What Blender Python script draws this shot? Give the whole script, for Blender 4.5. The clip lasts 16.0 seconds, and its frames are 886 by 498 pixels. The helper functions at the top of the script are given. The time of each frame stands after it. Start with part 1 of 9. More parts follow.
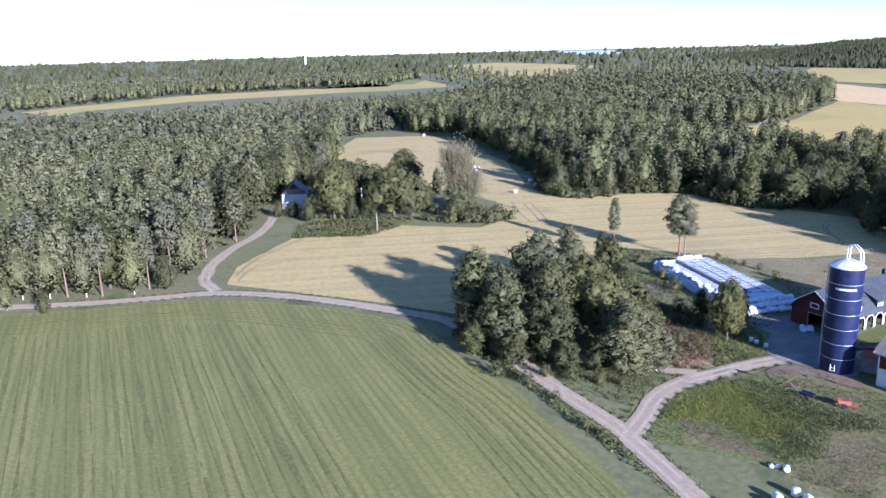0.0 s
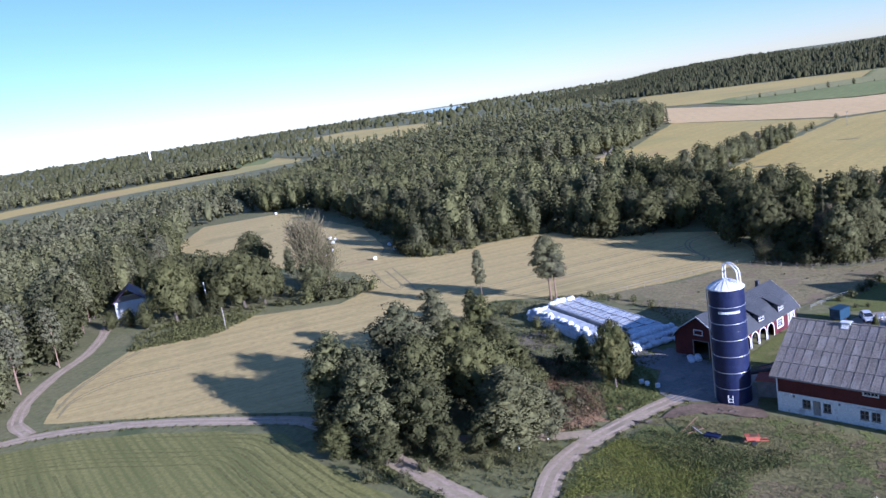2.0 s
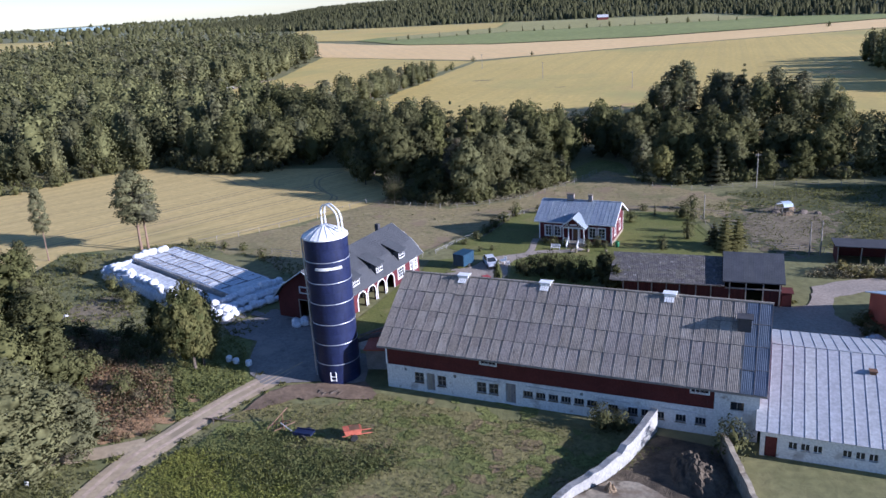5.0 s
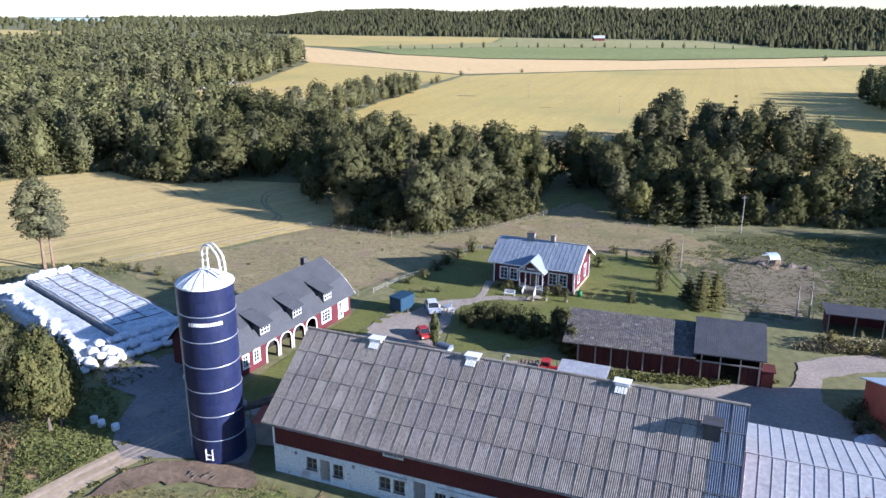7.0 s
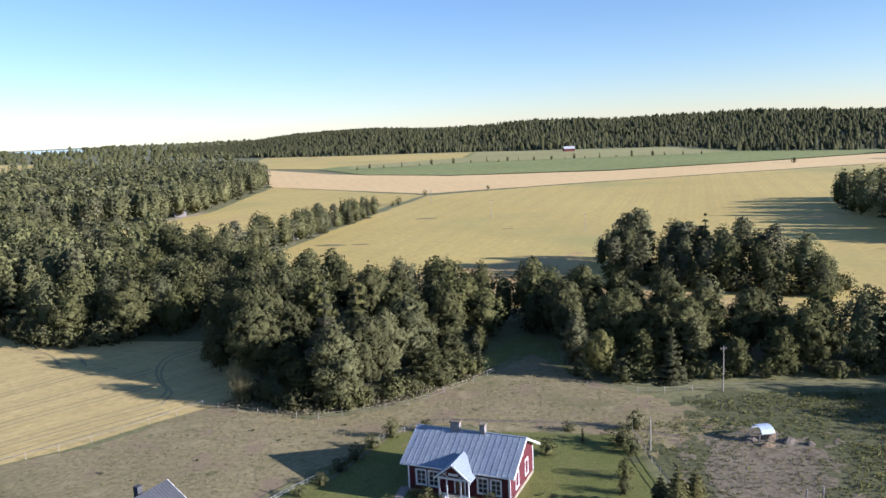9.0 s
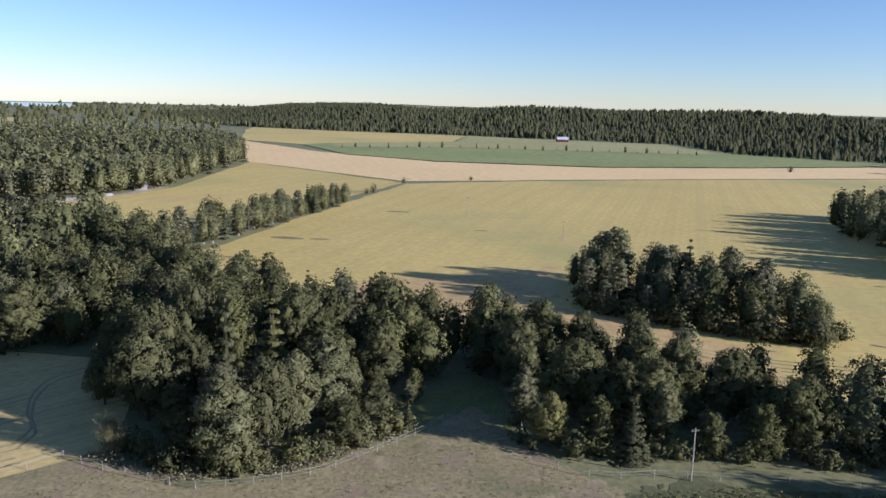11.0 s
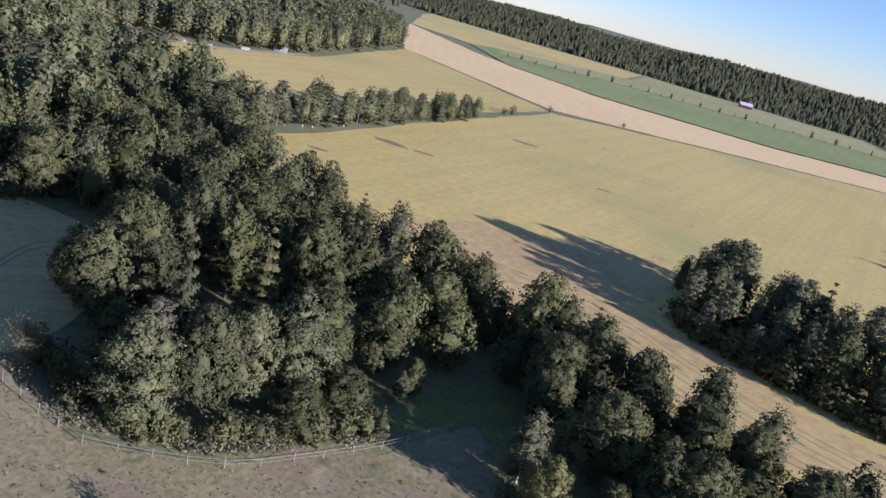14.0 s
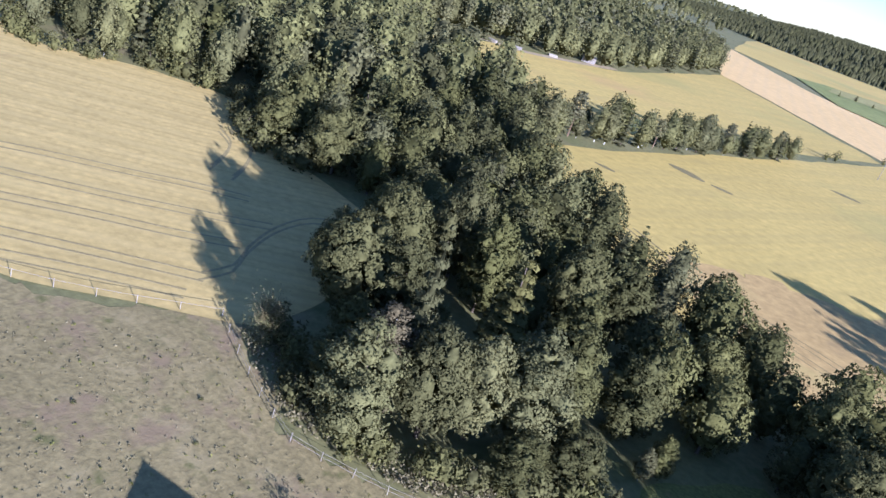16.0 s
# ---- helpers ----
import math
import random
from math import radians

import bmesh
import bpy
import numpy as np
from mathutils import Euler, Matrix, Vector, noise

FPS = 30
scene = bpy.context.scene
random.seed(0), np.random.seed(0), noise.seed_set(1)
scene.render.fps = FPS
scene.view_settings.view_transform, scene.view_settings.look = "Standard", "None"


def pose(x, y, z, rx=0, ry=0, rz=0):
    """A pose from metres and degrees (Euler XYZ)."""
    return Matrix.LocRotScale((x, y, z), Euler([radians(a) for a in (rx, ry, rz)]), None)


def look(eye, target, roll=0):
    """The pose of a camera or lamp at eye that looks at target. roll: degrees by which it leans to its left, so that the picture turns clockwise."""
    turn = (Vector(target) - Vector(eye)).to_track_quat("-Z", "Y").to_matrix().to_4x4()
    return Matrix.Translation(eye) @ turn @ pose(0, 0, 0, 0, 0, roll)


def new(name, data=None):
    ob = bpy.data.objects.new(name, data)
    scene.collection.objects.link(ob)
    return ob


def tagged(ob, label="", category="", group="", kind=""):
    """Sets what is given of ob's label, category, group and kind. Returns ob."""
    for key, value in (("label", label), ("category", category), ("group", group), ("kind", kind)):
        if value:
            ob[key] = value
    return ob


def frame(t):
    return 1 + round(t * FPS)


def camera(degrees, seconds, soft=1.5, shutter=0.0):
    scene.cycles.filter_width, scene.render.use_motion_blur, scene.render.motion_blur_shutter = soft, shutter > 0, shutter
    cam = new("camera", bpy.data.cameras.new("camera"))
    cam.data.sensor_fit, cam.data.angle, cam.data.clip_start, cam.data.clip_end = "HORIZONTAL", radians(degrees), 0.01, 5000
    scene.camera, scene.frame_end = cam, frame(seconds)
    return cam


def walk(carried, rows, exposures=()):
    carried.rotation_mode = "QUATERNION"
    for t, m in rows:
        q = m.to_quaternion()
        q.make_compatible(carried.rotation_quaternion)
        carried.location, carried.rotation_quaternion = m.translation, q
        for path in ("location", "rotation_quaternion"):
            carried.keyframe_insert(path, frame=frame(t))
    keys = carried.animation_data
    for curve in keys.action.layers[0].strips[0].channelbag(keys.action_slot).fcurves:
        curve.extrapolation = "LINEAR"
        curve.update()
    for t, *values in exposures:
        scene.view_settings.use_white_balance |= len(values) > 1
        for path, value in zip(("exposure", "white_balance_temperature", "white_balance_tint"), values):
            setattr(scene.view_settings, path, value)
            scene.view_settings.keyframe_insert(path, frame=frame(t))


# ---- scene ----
# The camera flies slowly over a farm: seconds, place, heading, pitch, roll.
cam = camera(59.54, 16.0, soft=1.5)
PATH = [
    (0.0, -1.22, -122.52, 50.96, 42.56, -14.78, -1.48),
    (0.5, -1.39, -118.81, 50.79, 45.29, -15.33, -6.63),
    (1.0, -4.43, -113.83, 49.48, 41.25, -14.43, -5.09),
    (1.5, -6.74, -111.52, 48.98, 35.97, -13.29, -6.49),
    (2.0, -7.61, -106.47, 48.37, 32.91, -10.86, -8.71),
    (2.5, -9.07, -103.99, 48.22, 29.41, -11.12, -9.62),
    (3.0, -9.05, -96.77, 46.05, 26.48, -16.15, -10.73),
    (3.5, -10.49, -89.73, 43.65, 19.42, -18.92, -10.96),
    (4.0, -10.16, -85.85, 42.94, 15.45, -18.96, -11.69),
    (4.5, -9.35, -81.82, 41.83, 11.06, -17.67, -5.75),
    (4.7, -8.78, -79.28, 41.25, 8.94, -17.90, -4.19),
    (6.8, -3.72, -61.09, 39.70, 8.23, -17.95, -0.49),
    (7.0, -3.21, -58.85, 39.77, 7.38, -17.19, 0.01),
    (7.5, -1.96, -53.61, 40.32, 8.72, -13.74, -0.70),
    (8.0, 0.76, -48.94, 41.47, 10.33, -12.56, -2.05),
    (8.5, 2.30, -43.11, 42.25, 9.75, -8.92, -4.07),
    (9.0, 4.44, -31.79, 42.03, 6.19, -9.10, -2.48),
    (9.5, 6.20, -24.09, 42.73, 5.91, -9.54, -1.44),
    (10.0, 7.95, -17.16, 43.72, 5.11, -10.45, -1.97),
    (10.2, 8.60, -16.01, 44.25, 5.79, -9.99, -1.88),
    (12.3, 14.48, 7.64, 48.54, 4.88, -12.60, 8.57),
    (12.5, 15.43, 9.51, 48.69, 6.38, -12.93, 8.98),
    (13.0, 16.31, 13.50, 49.23, 8.75, -14.08, 10.31),
    (13.5, 17.55, 16.82, 49.88, 12.02, -15.63, 11.67),
    (14.0, 17.71, 21.01, 49.64, 14.99, -18.39, 14.88),
    (14.5, 16.69, 26.15, 47.98, 20.87, -20.35, 14.79),
    (15.0, 15.46, 29.01, 46.96, 26.98, -20.61, 13.92),
    (15.5, 12.92, 32.30, 46.63, 31.68, -21.25, 17.67),
    (16.0, 12.50, 32.51, 47.31, 35.57, -23.23, 18.77),
]
EXPOSURES = [(0.0, 1.42, 4900, 27), (1.0, 1.2, 4930, 27), (2.0, 0.97, 4900, 28), (3.5, 0.70, 5080, 28), (4.7, 0.91, 5230, 25), (7.0, 1.46, 5420, 20), (9.0, 1.15, 5550, 20), (10.0, 0.94, 5500, 21), (12.5, 0.84, 5230, 24), (14.0, 0.95, 5200, 28), (16.0, 1.44, 5170, 24)]
walk(cam, [(t, pose(x, y, z, 90 + pitch, 0, yaw) @ pose(0, 0, 0, 0, 0, roll)) for t, x, y, z, yaw, pitch, roll in PATH], EXPOSURES)

# ---- light: a low sun from the east and a clear sky ----
SUN = Vector((0.930, -0.236, 0.281)).normalized()
SUN_EL, SUN_AZ = math.asin(SUN.z), math.atan2(SUN.x, SUN.y)
world = bpy.data.worlds.new("sky")
scene.world = world
world.use_nodes = True
wt = world.node_tree
sky = wt.nodes.new("ShaderNodeTexSky")
sky.sky_type, sky.sun_disc = "NISHITA", False
sky.sun_elevation, sky.sun_rotation = SUN_EL, SUN_AZ
sky.air_density, sky.dust_density, sky.ozone_density = 0.88, 0.01, 2.7
sky.altitude = 200
wt.links.new(sky.outputs[0], wt.nodes["Background"].inputs[0])
wt.nodes["Background"].inputs[1].default_value = 0.072
sun = new("sun", bpy.data.lights.new("sun", "SUN"))
sun.data.energy, sun.data.angle, sun.data.color = 5.0, radians(0.53), (1.0, 0.935, 0.84)
sun.matrix_world = look((0, 0, 200), Vector((0, 0, 200)) - SUN)

# ---- materials ----
def material(name, dark, light, rough=0.85, scale=1.0, fine=None, metal=0.0, bump=0.0, spread=0.0, island=0.0, stripes=None, detail=6.0, blotch=None, streak=None, spec=0.3, coord="Object", contrast=0.28):
    """A surface that varies between two colours at two scales. stripes: (angle, period, strength, colour) for rows along one way;
    blotch: (colour, scale, threshold) for patches; streak: (colour, x scale, y scale, threshold) for drawn-out marks; spread, island: brightness spread from object to object and from piece to piece."""
    m = bpy.data.materials.new(name)
    m.use_nodes = True
    t = m.node_tree
    b = t.nodes["Principled BSDF"]
    b.inputs["Roughness"].default_value = rough
    b.inputs["Metallic"].default_value = metal
    b.inputs["Specular IOR Level"].default_value = spec
    tc = t.nodes.new("ShaderNodeTexCoord")
    place = tc.outputs[coord]
    if spread:
        shift, off = t.nodes.new("ShaderNodeObjectInfo"), t.nodes.new("ShaderNodeVectorMath")
        off.operation = "MULTIPLY_ADD"
        t.links.new(shift.outputs["Random"], off.inputs[0])
        off.inputs[1].default_value = (61.0, 37.0, 23.0)
        t.links.new(place, off.inputs[2])
        place = off.outputs[0]
    def noise_tex(s, d=detail, rough_=0.6):
        n = t.nodes.new("ShaderNodeTexNoise")
        n.inputs["Scale"].default_value, n.inputs["Detail"].default_value, n.inputs["Roughness"].default_value = s, d, rough_
        t.links.new(place, n.inputs["Vector"])
        return n
    def mix(kind, fac, a, c):
        x = t.nodes.new("ShaderNodeMix")
        x.data_type, x.blend_type = "RGBA", kind
        for sock, v in ((0, fac), (6, a), (7, c)):
            if isinstance(v, (float, int)):
                x.inputs[sock].default_value = v
            elif isinstance(v, tuple):
                x.inputs[sock].default_value = (*v, 1)
            else:
                t.links.new(v, x.inputs[sock])
        return x.outputs[2]
    def remap(v, lo, hi, a=0.0, c=1.0):
        r = t.nodes.new("ShaderNodeMapRange")
        r.inputs[1].default_value, r.inputs[2].default_value, r.inputs[3].default_value, r.inputs[4].default_value = lo, hi, a, c
        t.links.new(v, r.inputs[0])
        return r.outputs[0]
    big = noise_tex(scale)
    small = noise_tex(fine or scale * 9)
    col = mix("MIX", remap(big.outputs[0], 0.3, 0.7), dark, light)
    grain = remap(small.outputs[0], 0.25, 0.75, 1 - contrast, 1 + contrast)
    g = t.nodes.new("ShaderNodeCombineColor")
    for i in range(3):
        t.links.new(grain, g.inputs[i])
    col = mix("MULTIPLY", 1.0, col, g.outputs[0])
    if blotch:
        for bc, bs, bt in (blotch if isinstance(blotch, list) else [blotch]):
            n = noise_tex(bs, 4.0)
            col = mix("MIX", remap(n.outputs[0], bt, bt + 0.12, 0.0, 0.85), col, bc)
    if streak:
        for sc, sx, sy, st in streak:
            mp = t.nodes.new("ShaderNodeMapping")
            mp.inputs["Scale"].default_value = (sx, sy, 1.0)
            t.links.new(place, mp.inputs["Vector"])
            n = noise_tex(1.0, 3.0)
            t.links.new(mp.outputs[0], n.inputs["Vector"])
            col = mix("MIX", remap(n.outputs[0], st, st + 0.2, 0.0, 0.75), col, sc)
    if stripes:
        for ang, period, strength, sc in (stripes if isinstance(stripes, list) else [stripes]):
            mp = t.nodes.new("ShaderNodeMapping")
            mp.inputs["Rotation"].default_value = (0, 0, radians(ang))
            t.links.new(tc.outputs[coord], mp.inputs["Vector"])
            wv = t.nodes.new("ShaderNodeTexWave")
            wv.wave_type, wv.bands_direction = "BANDS", "X"
            wv.inputs["Scale"].default_value = 0.314 / period
            wv.inputs["Distortion"].default_value = 0.9
            wv.inputs["Detail"].default_value, wv.inputs["Detail Scale"].default_value = 2.0, 0.4
            t.links.new(mp.outputs[0], wv.inputs["Vector"])
            n = noise_tex(0.06 / max(period, 0.5) + 0.02, 2.0)
            mm = t.nodes.new("ShaderNodeMath")
            mm.operation = "MULTIPLY"
            t.links.new(remap(wv.outputs[1], 0.45, 0.95, 0.0, strength), mm.inputs[0])
            t.links.new(remap(n.outputs[0], 0.3, 0.65, 0.25, 1.0), mm.inputs[1])
            col = mix("MIX", mm.outputs[0], col, sc)
    if spread:
        oi = t.nodes.new("ShaderNodeObjectInfo")
        v = remap(oi.outputs["Random"], 0, 1, 1 - spread, 1 + spread)
        c = t.nodes.new("ShaderNodeCombineColor")
        v2 = remap(oi.outputs["Random"], 0, 1, 1 - spread * 0.3, 1 + spread * 0.4)
        for i, s in enumerate((v, v, v2)):
            t.links.new(s, c.inputs[i])
        col = mix("MULTIPLY", 1.0, col, c.outputs[0])
    if island:
        ge = t.nodes.new("ShaderNodeNewGeometry")
        v = remap(ge.outputs["Random Per Island"], 0, 1, 1 - island, 1 + island)
        c = t.nodes.new("ShaderNodeCombineColor")
        for i in range(3):
            t.links.new(v, c.inputs[i])
        col = mix("MULTIPLY", 1.0, col, c.outputs[0])
    t.links.new(col, b.inputs["Base Color"])
    if bump:
        bp = t.nodes.new("ShaderNodeBump")
        bp.inputs["Strength"].default_value, bp.inputs["Distance"].default_value = 0.6, bump
        t.links.new(small.outputs[0], bp.inputs["Height"])
        t.links.new(bp.outputs[0], b.inputs["Normal"])
    return m


def foliage(name, dark, light, spread=0.16):
    m = material(name, dark, light, rough=0.8, scale=0.35, fine=2.6, spread=spread, island=0.12, spec=0.04, contrast=0.24)
    b = m.node_tree.nodes["Principled BSDF"]
    tr = m.node_tree.nodes.new("ShaderNodeBsdfTranslucent")
    mx = m.node_tree.nodes.new("ShaderNodeMixShader")
    mx.inputs[0].default_value = 0.2
    src = b.inputs["Base Color"].links[0].from_socket
    m.node_tree.links.new(src, tr.inputs[0])
    m.node_tree.links.new(b.outputs[0], mx.inputs[1])
    m.node_tree.links.new(tr.outputs[0], mx.inputs[2])
    m.node_tree.links.new(mx.outputs[0], m.node_tree.nodes["Material Output"].inputs[0])
    return m


M = {}
M["ground"] = material("rough_grass", (0.155, 0.158, 0.062), (0.23, 0.208, 0.095), scale=0.05, fine=0.9, bump=0.12, blotch=[((0.095, 0.115, 0.04), 0.09, 0.56), ((0.24, 0.19, 0.11), 0.03, 0.60)])
M["pasture"] = material("grazed_pasture", (0.224, 0.183, 0.086), (0.298, 0.242, 0.116), scale=0.05, fine=1.3, bump=0.12, contrast=0.36, blotch=[((0.175, 0.162, 0.067), 0.07, 0.55), ((0.263, 0.191, 0.116), 0.16, 0.53), ((0.350, 0.285, 0.146), 0.22, 0.56), ((0.132, 0.132, 0.045), 0.35, 0.60)])
M["green_pasture"] = material("green_pasture", (0.087, 0.093, 0.032), (0.139, 0.130, 0.058), scale=0.08, fine=1.2, bump=0.1, blotch=((0.155, 0.121, 0.077), 0.06, 0.60))
M["lawn"] = material("mown_lawn", (0.122, 0.134, 0.028), (0.171, 0.170, 0.046), scale=0.12, fine=3.0, bump=0.06, contrast=0.34, blotch=[((0.207, 0.180, 0.064), 0.15, 0.56), ((0.095, 0.108, 0.028), 0.5, 0.58)])
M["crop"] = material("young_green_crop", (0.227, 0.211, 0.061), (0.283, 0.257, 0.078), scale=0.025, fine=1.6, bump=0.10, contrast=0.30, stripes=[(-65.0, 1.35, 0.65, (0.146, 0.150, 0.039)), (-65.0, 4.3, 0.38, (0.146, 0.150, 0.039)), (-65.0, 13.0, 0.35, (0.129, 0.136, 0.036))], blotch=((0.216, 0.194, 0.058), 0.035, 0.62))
M["stubble"] = material("cut_stubble", (0.484, 0.363, 0.141), (0.587, 0.441, 0.173), scale=0.03, fine=0.7, bump=0.08, contrast=0.24, stripes=[(-140.0, 9.0, 0.4, (0.381, 0.291, 0.112)), (-140.0, 1.7, 0.5, (0.391, 0.295, 0.116)), (-139.0, 4.6, 0.4, (0.618, 0.476, 0.207))], blotch=[((0.340, 0.282, 0.107), 0.03, 0.56), ((0.412, 0.282, 0.132), 0.05, 0.62)])
M["grain"] = material("ripe_grain", (0.484, 0.358, 0.104), (0.586, 0.439, 0.134), scale=0.008, fine=0.4, bump=0.06, contrast=0.2, stripes=[(12.0, 12.0, 0.35, (0.409, 0.316, 0.108)), (12.0, 3.1, 0.3, (0.428, 0.330, 0.112))], blotch=[((0.372, 0.330, 0.108), 0.006, 0.52), ((0.539, 0.353, 0.136), 0.011, 0.58), ((0.353, 0.275, 0.100), 0.05, 0.64)])
M["pink"] = material("pale_stubble", (0.682, 0.469, 0.200), (0.762, 0.539, 0.247), scale=0.006, fine=0.2, contrast=0.12, stripes=(-20.0, 9.0, 0.2, (0.544, 0.405, 0.228)))
M["ley"] = material("green_ley", (0.207, 0.230, 0.065), (0.269, 0.280, 0.088), scale=0.006, fine=0.15)
M["leypale"] = material("yellowing_ley", (0.30, 0.275, 0.095), (0.36, 0.32, 0.125), scale=0.006, fine=0.15)
M["gravel"] = material("gravel_road", (0.372, 0.287, 0.183), (0.464, 0.369, 0.238), scale=0.2, fine=2.0, bump=0.02, contrast=0.2, blotch=[((0.292, 0.237, 0.150), 0.25, 0.56), ((0.523, 0.434, 0.292), 0.12, 0.62)])
M["yard"] = material("worn_asphalt", (0.19, 0.175, 0.16), (0.26, 0.24, 0.215), scale=0.15, fine=3.0, blotch=[((0.32, 0.275, 0.23), 0.16, 0.54), ((0.12, 0.11, 0.10), 0.4, 0.62)])
M["drive"] = material("grey_gravel_drive", (0.290, 0.246, 0.199), (0.367, 0.309, 0.249), scale=0.2, fine=3.0, blotch=((0.232, 0.191, 0.149), 0.3, 0.6))
M["soil"] = material("bare_soil", (0.15, 0.105, 0.07), (0.24, 0.17, 0.11), scale=0.3, fine=2.0, bump=0.1)
M["orange"] = material("rust_brown_weeds", (0.299, 0.177, 0.090), (0.463, 0.291, 0.148), scale=0.3, fine=3.0, bump=0.1, blotch=((0.179, 0.170, 0.060), 0.4, 0.58))
M["slab"] = material("stained_concrete_slab", (0.249, 0.210, 0.153), (0.369, 0.319, 0.235), scale=0.3, fine=2.5, bump=0.05, contrast=0.35, blotch=[((0.170, 0.122, 0.077), 0.22, 0.46), ((0.084, 0.061, 0.039), 0.5, 0.54)])
M["limewall"] = material("rough_whitewashed_concrete", (0.260, 0.253, 0.234), (0.383, 0.374, 0.352), rough=0.95, scale=0.6, fine=4.0, bump=0.06, contrast=0.3, blotch=[((0.207, 0.191, 0.167), 0.7, 0.58)])
M["manure"] = material("dark_manure", (0.045, 0.035, 0.025), (0.15, 0.115, 0.075), scale=0.7, fine=4.0, bump=0.2)
M["water"] = material("lake_water", (0.05, 0.09, 0.14), (0.08, 0.13, 0.19), rough=0.12, scale=0.01, spec=0.6)
M["bark"] = material("grey_brown_bark", (0.09, 0.07, 0.055), (0.16, 0.13, 0.10), scale=2.0, fine=12.0, bump=0.04)
M["pinebark"] = material("orange_pine_bark", (0.17, 0.115, 0.08), (0.26, 0.17, 0.115), scale=1.2, fine=9.0, bump=0.04)
M["birchbark"] = material("white_birch_bark", (0.50, 0.49, 0.46), (0.68, 0.66, 0.62), scale=2.0, fine=9.0, blotch=((0.08, 0.07, 0.06), 2.2, 0.62))
M["leaf"] = foliage("broad_leaves", (0.090, 0.089, 0.037), (0.130, 0.127, 0.052))
M["aspenleaf"] = foliage("aspen_leaves", (0.111, 0.111, 0.050), (0.158, 0.155, 0.069))
M["leafdark"] = foliage("alder_leaves", (0.075, 0.076, 0.031), (0.111, 0.110, 0.044))
M["birchleaf"] = foliage("birch_leaves", (0.132, 0.129, 0.059), (0.184, 0.177, 0.079))
M["needle"] = foliage("spruce_needles", (0.083, 0.083, 0.039), (0.122, 0.120, 0.057))
M["pineneedle"] = foliage("pine_needles", (0.123, 0.121, 0.064), (0.182, 0.174, 0.090))
M["weed"] = foliage("weed_leaves", (0.111, 0.123, 0.040), (0.164, 0.165, 0.061))
M["yellowleaf"] = foliage("yellowing_leaves", (0.14, 0.12, 0.045), (0.20, 0.17, 0.06))
M["mapleleaf"] = foliage("maple_leaves", (0.085, 0.10, 0.036), (0.165, 0.145, 0.05))
M["olive"] = foliage("olive_yellow_leaves", (0.125, 0.118, 0.045), (0.175, 0.162, 0.062))
M["autumn"] = foliage("browning_leaves", (0.119, 0.099, 0.057), (0.158, 0.136, 0.079))
M["twig"] = material("dry_twigs", (0.142, 0.120, 0.065), (0.218, 0.179, 0.097), scale=1.0, fine=5.0)
M["white"] = material("white_paint", (0.74, 0.74, 0.72), (0.82, 0.81, 0.79), rough=0.5, scale=0.8, fine=8.0)
M["red"] = material("red_ochre_boards", (0.082, 0.017, 0.021), (0.112, 0.022, 0.027), rough=0.8, scale=0.6, fine=7.0)
M["oldred"] = material("blackened_red_boards", (0.065, 0.020, 0.017), (0.10, 0.030, 0.025), rough=0.9, scale=0.5, fine=7.0, spread=0.12)
M["darkred"] = material("dark_red_boards", (0.085, 0.022, 0.019), (0.125, 0.031, 0.026), rough=0.85, scale=0.5, fine=7.0)
M["plaster"] = material("limewashed_plaster", (0.600, 0.608, 0.592), (0.740, 0.735, 0.705), rough=0.9, scale=0.5, fine=5.0, bump=0.01, blotch=[((0.400, 0.382, 0.357), 0.5, 0.55), ((0.280, 0.245, 0.207), 1.1, 0.62)])
M["fibre"] = material("weathered_fibre_cement", (0.220, 0.187, 0.155), (0.348, 0.305, 0.255), rough=0.88, scale=0.16, fine=4.0, spread=0.07, contrast=0.36, blotch=((0.348, 0.311, 0.262), 0.35, 0.58), streak=[((0.383, 0.343, 0.295), 6.0, 0.30, 0.55), ((0.087, 0.076, 0.066), 5.0, 0.4, 0.57)])
M["fibredark"] = material("dark_sheet_edge", (0.112, 0.104, 0.095), (0.165, 0.152, 0.140), rough=0.9, scale=1.0, fine=6.0)
M["oldtile"] = material("mossy_old_roof_tile", (0.085, 0.078, 0.070), (0.165, 0.150, 0.135), rough=0.95, scale=0.9, fine=4.5, bump=0.05, spread=0.14, contrast=0.6, blotch=[((0.40, 0.385, 0.36), 1.7, 0.60), ((0.055, 0.058, 0.035), 0.55, 0.60)])
M["seam"] = material("grey_blue_sheet_metal", (0.26, 0.30, 0.345), (0.33, 0.37, 0.42), rough=0.42, scale=0.4, fine=4.0, metal=0.25, spread=0.05)
M["greymetal"] = material("dark_grey_sheet_roof", (0.060, 0.063, 0.068), (0.085, 0.088, 0.094), rough=0.55, scale=0.5, fine=5.0, spread=0.05)
M["blackroof"] = material("black_felt_roof", (0.05, 0.05, 0.055), (0.075, 0.075, 0.08), rough=0.8, scale=0.5, fine=5.0)
M["whitemetal"] = material("pale_zinc_sheet", (0.42, 0.425, 0.43), (0.50, 0.505, 0.51), rough=0.5, metal=0.1, scale=0.3, fine=3.0, spread=0.04)
M["silo"] = material("dark_blue_enamel", (0.012, 0.017, 0.052), (0.018, 0.025, 0.070), rough=0.42, scale=0.5, fine=3.0, spread=0.10, spec=0.35)
M["greybrick"] = material("grey_chimney_plaster", (0.20, 0.175, 0.16), (0.30, 0.27, 0.25), scale=1.5, fine=9.0)
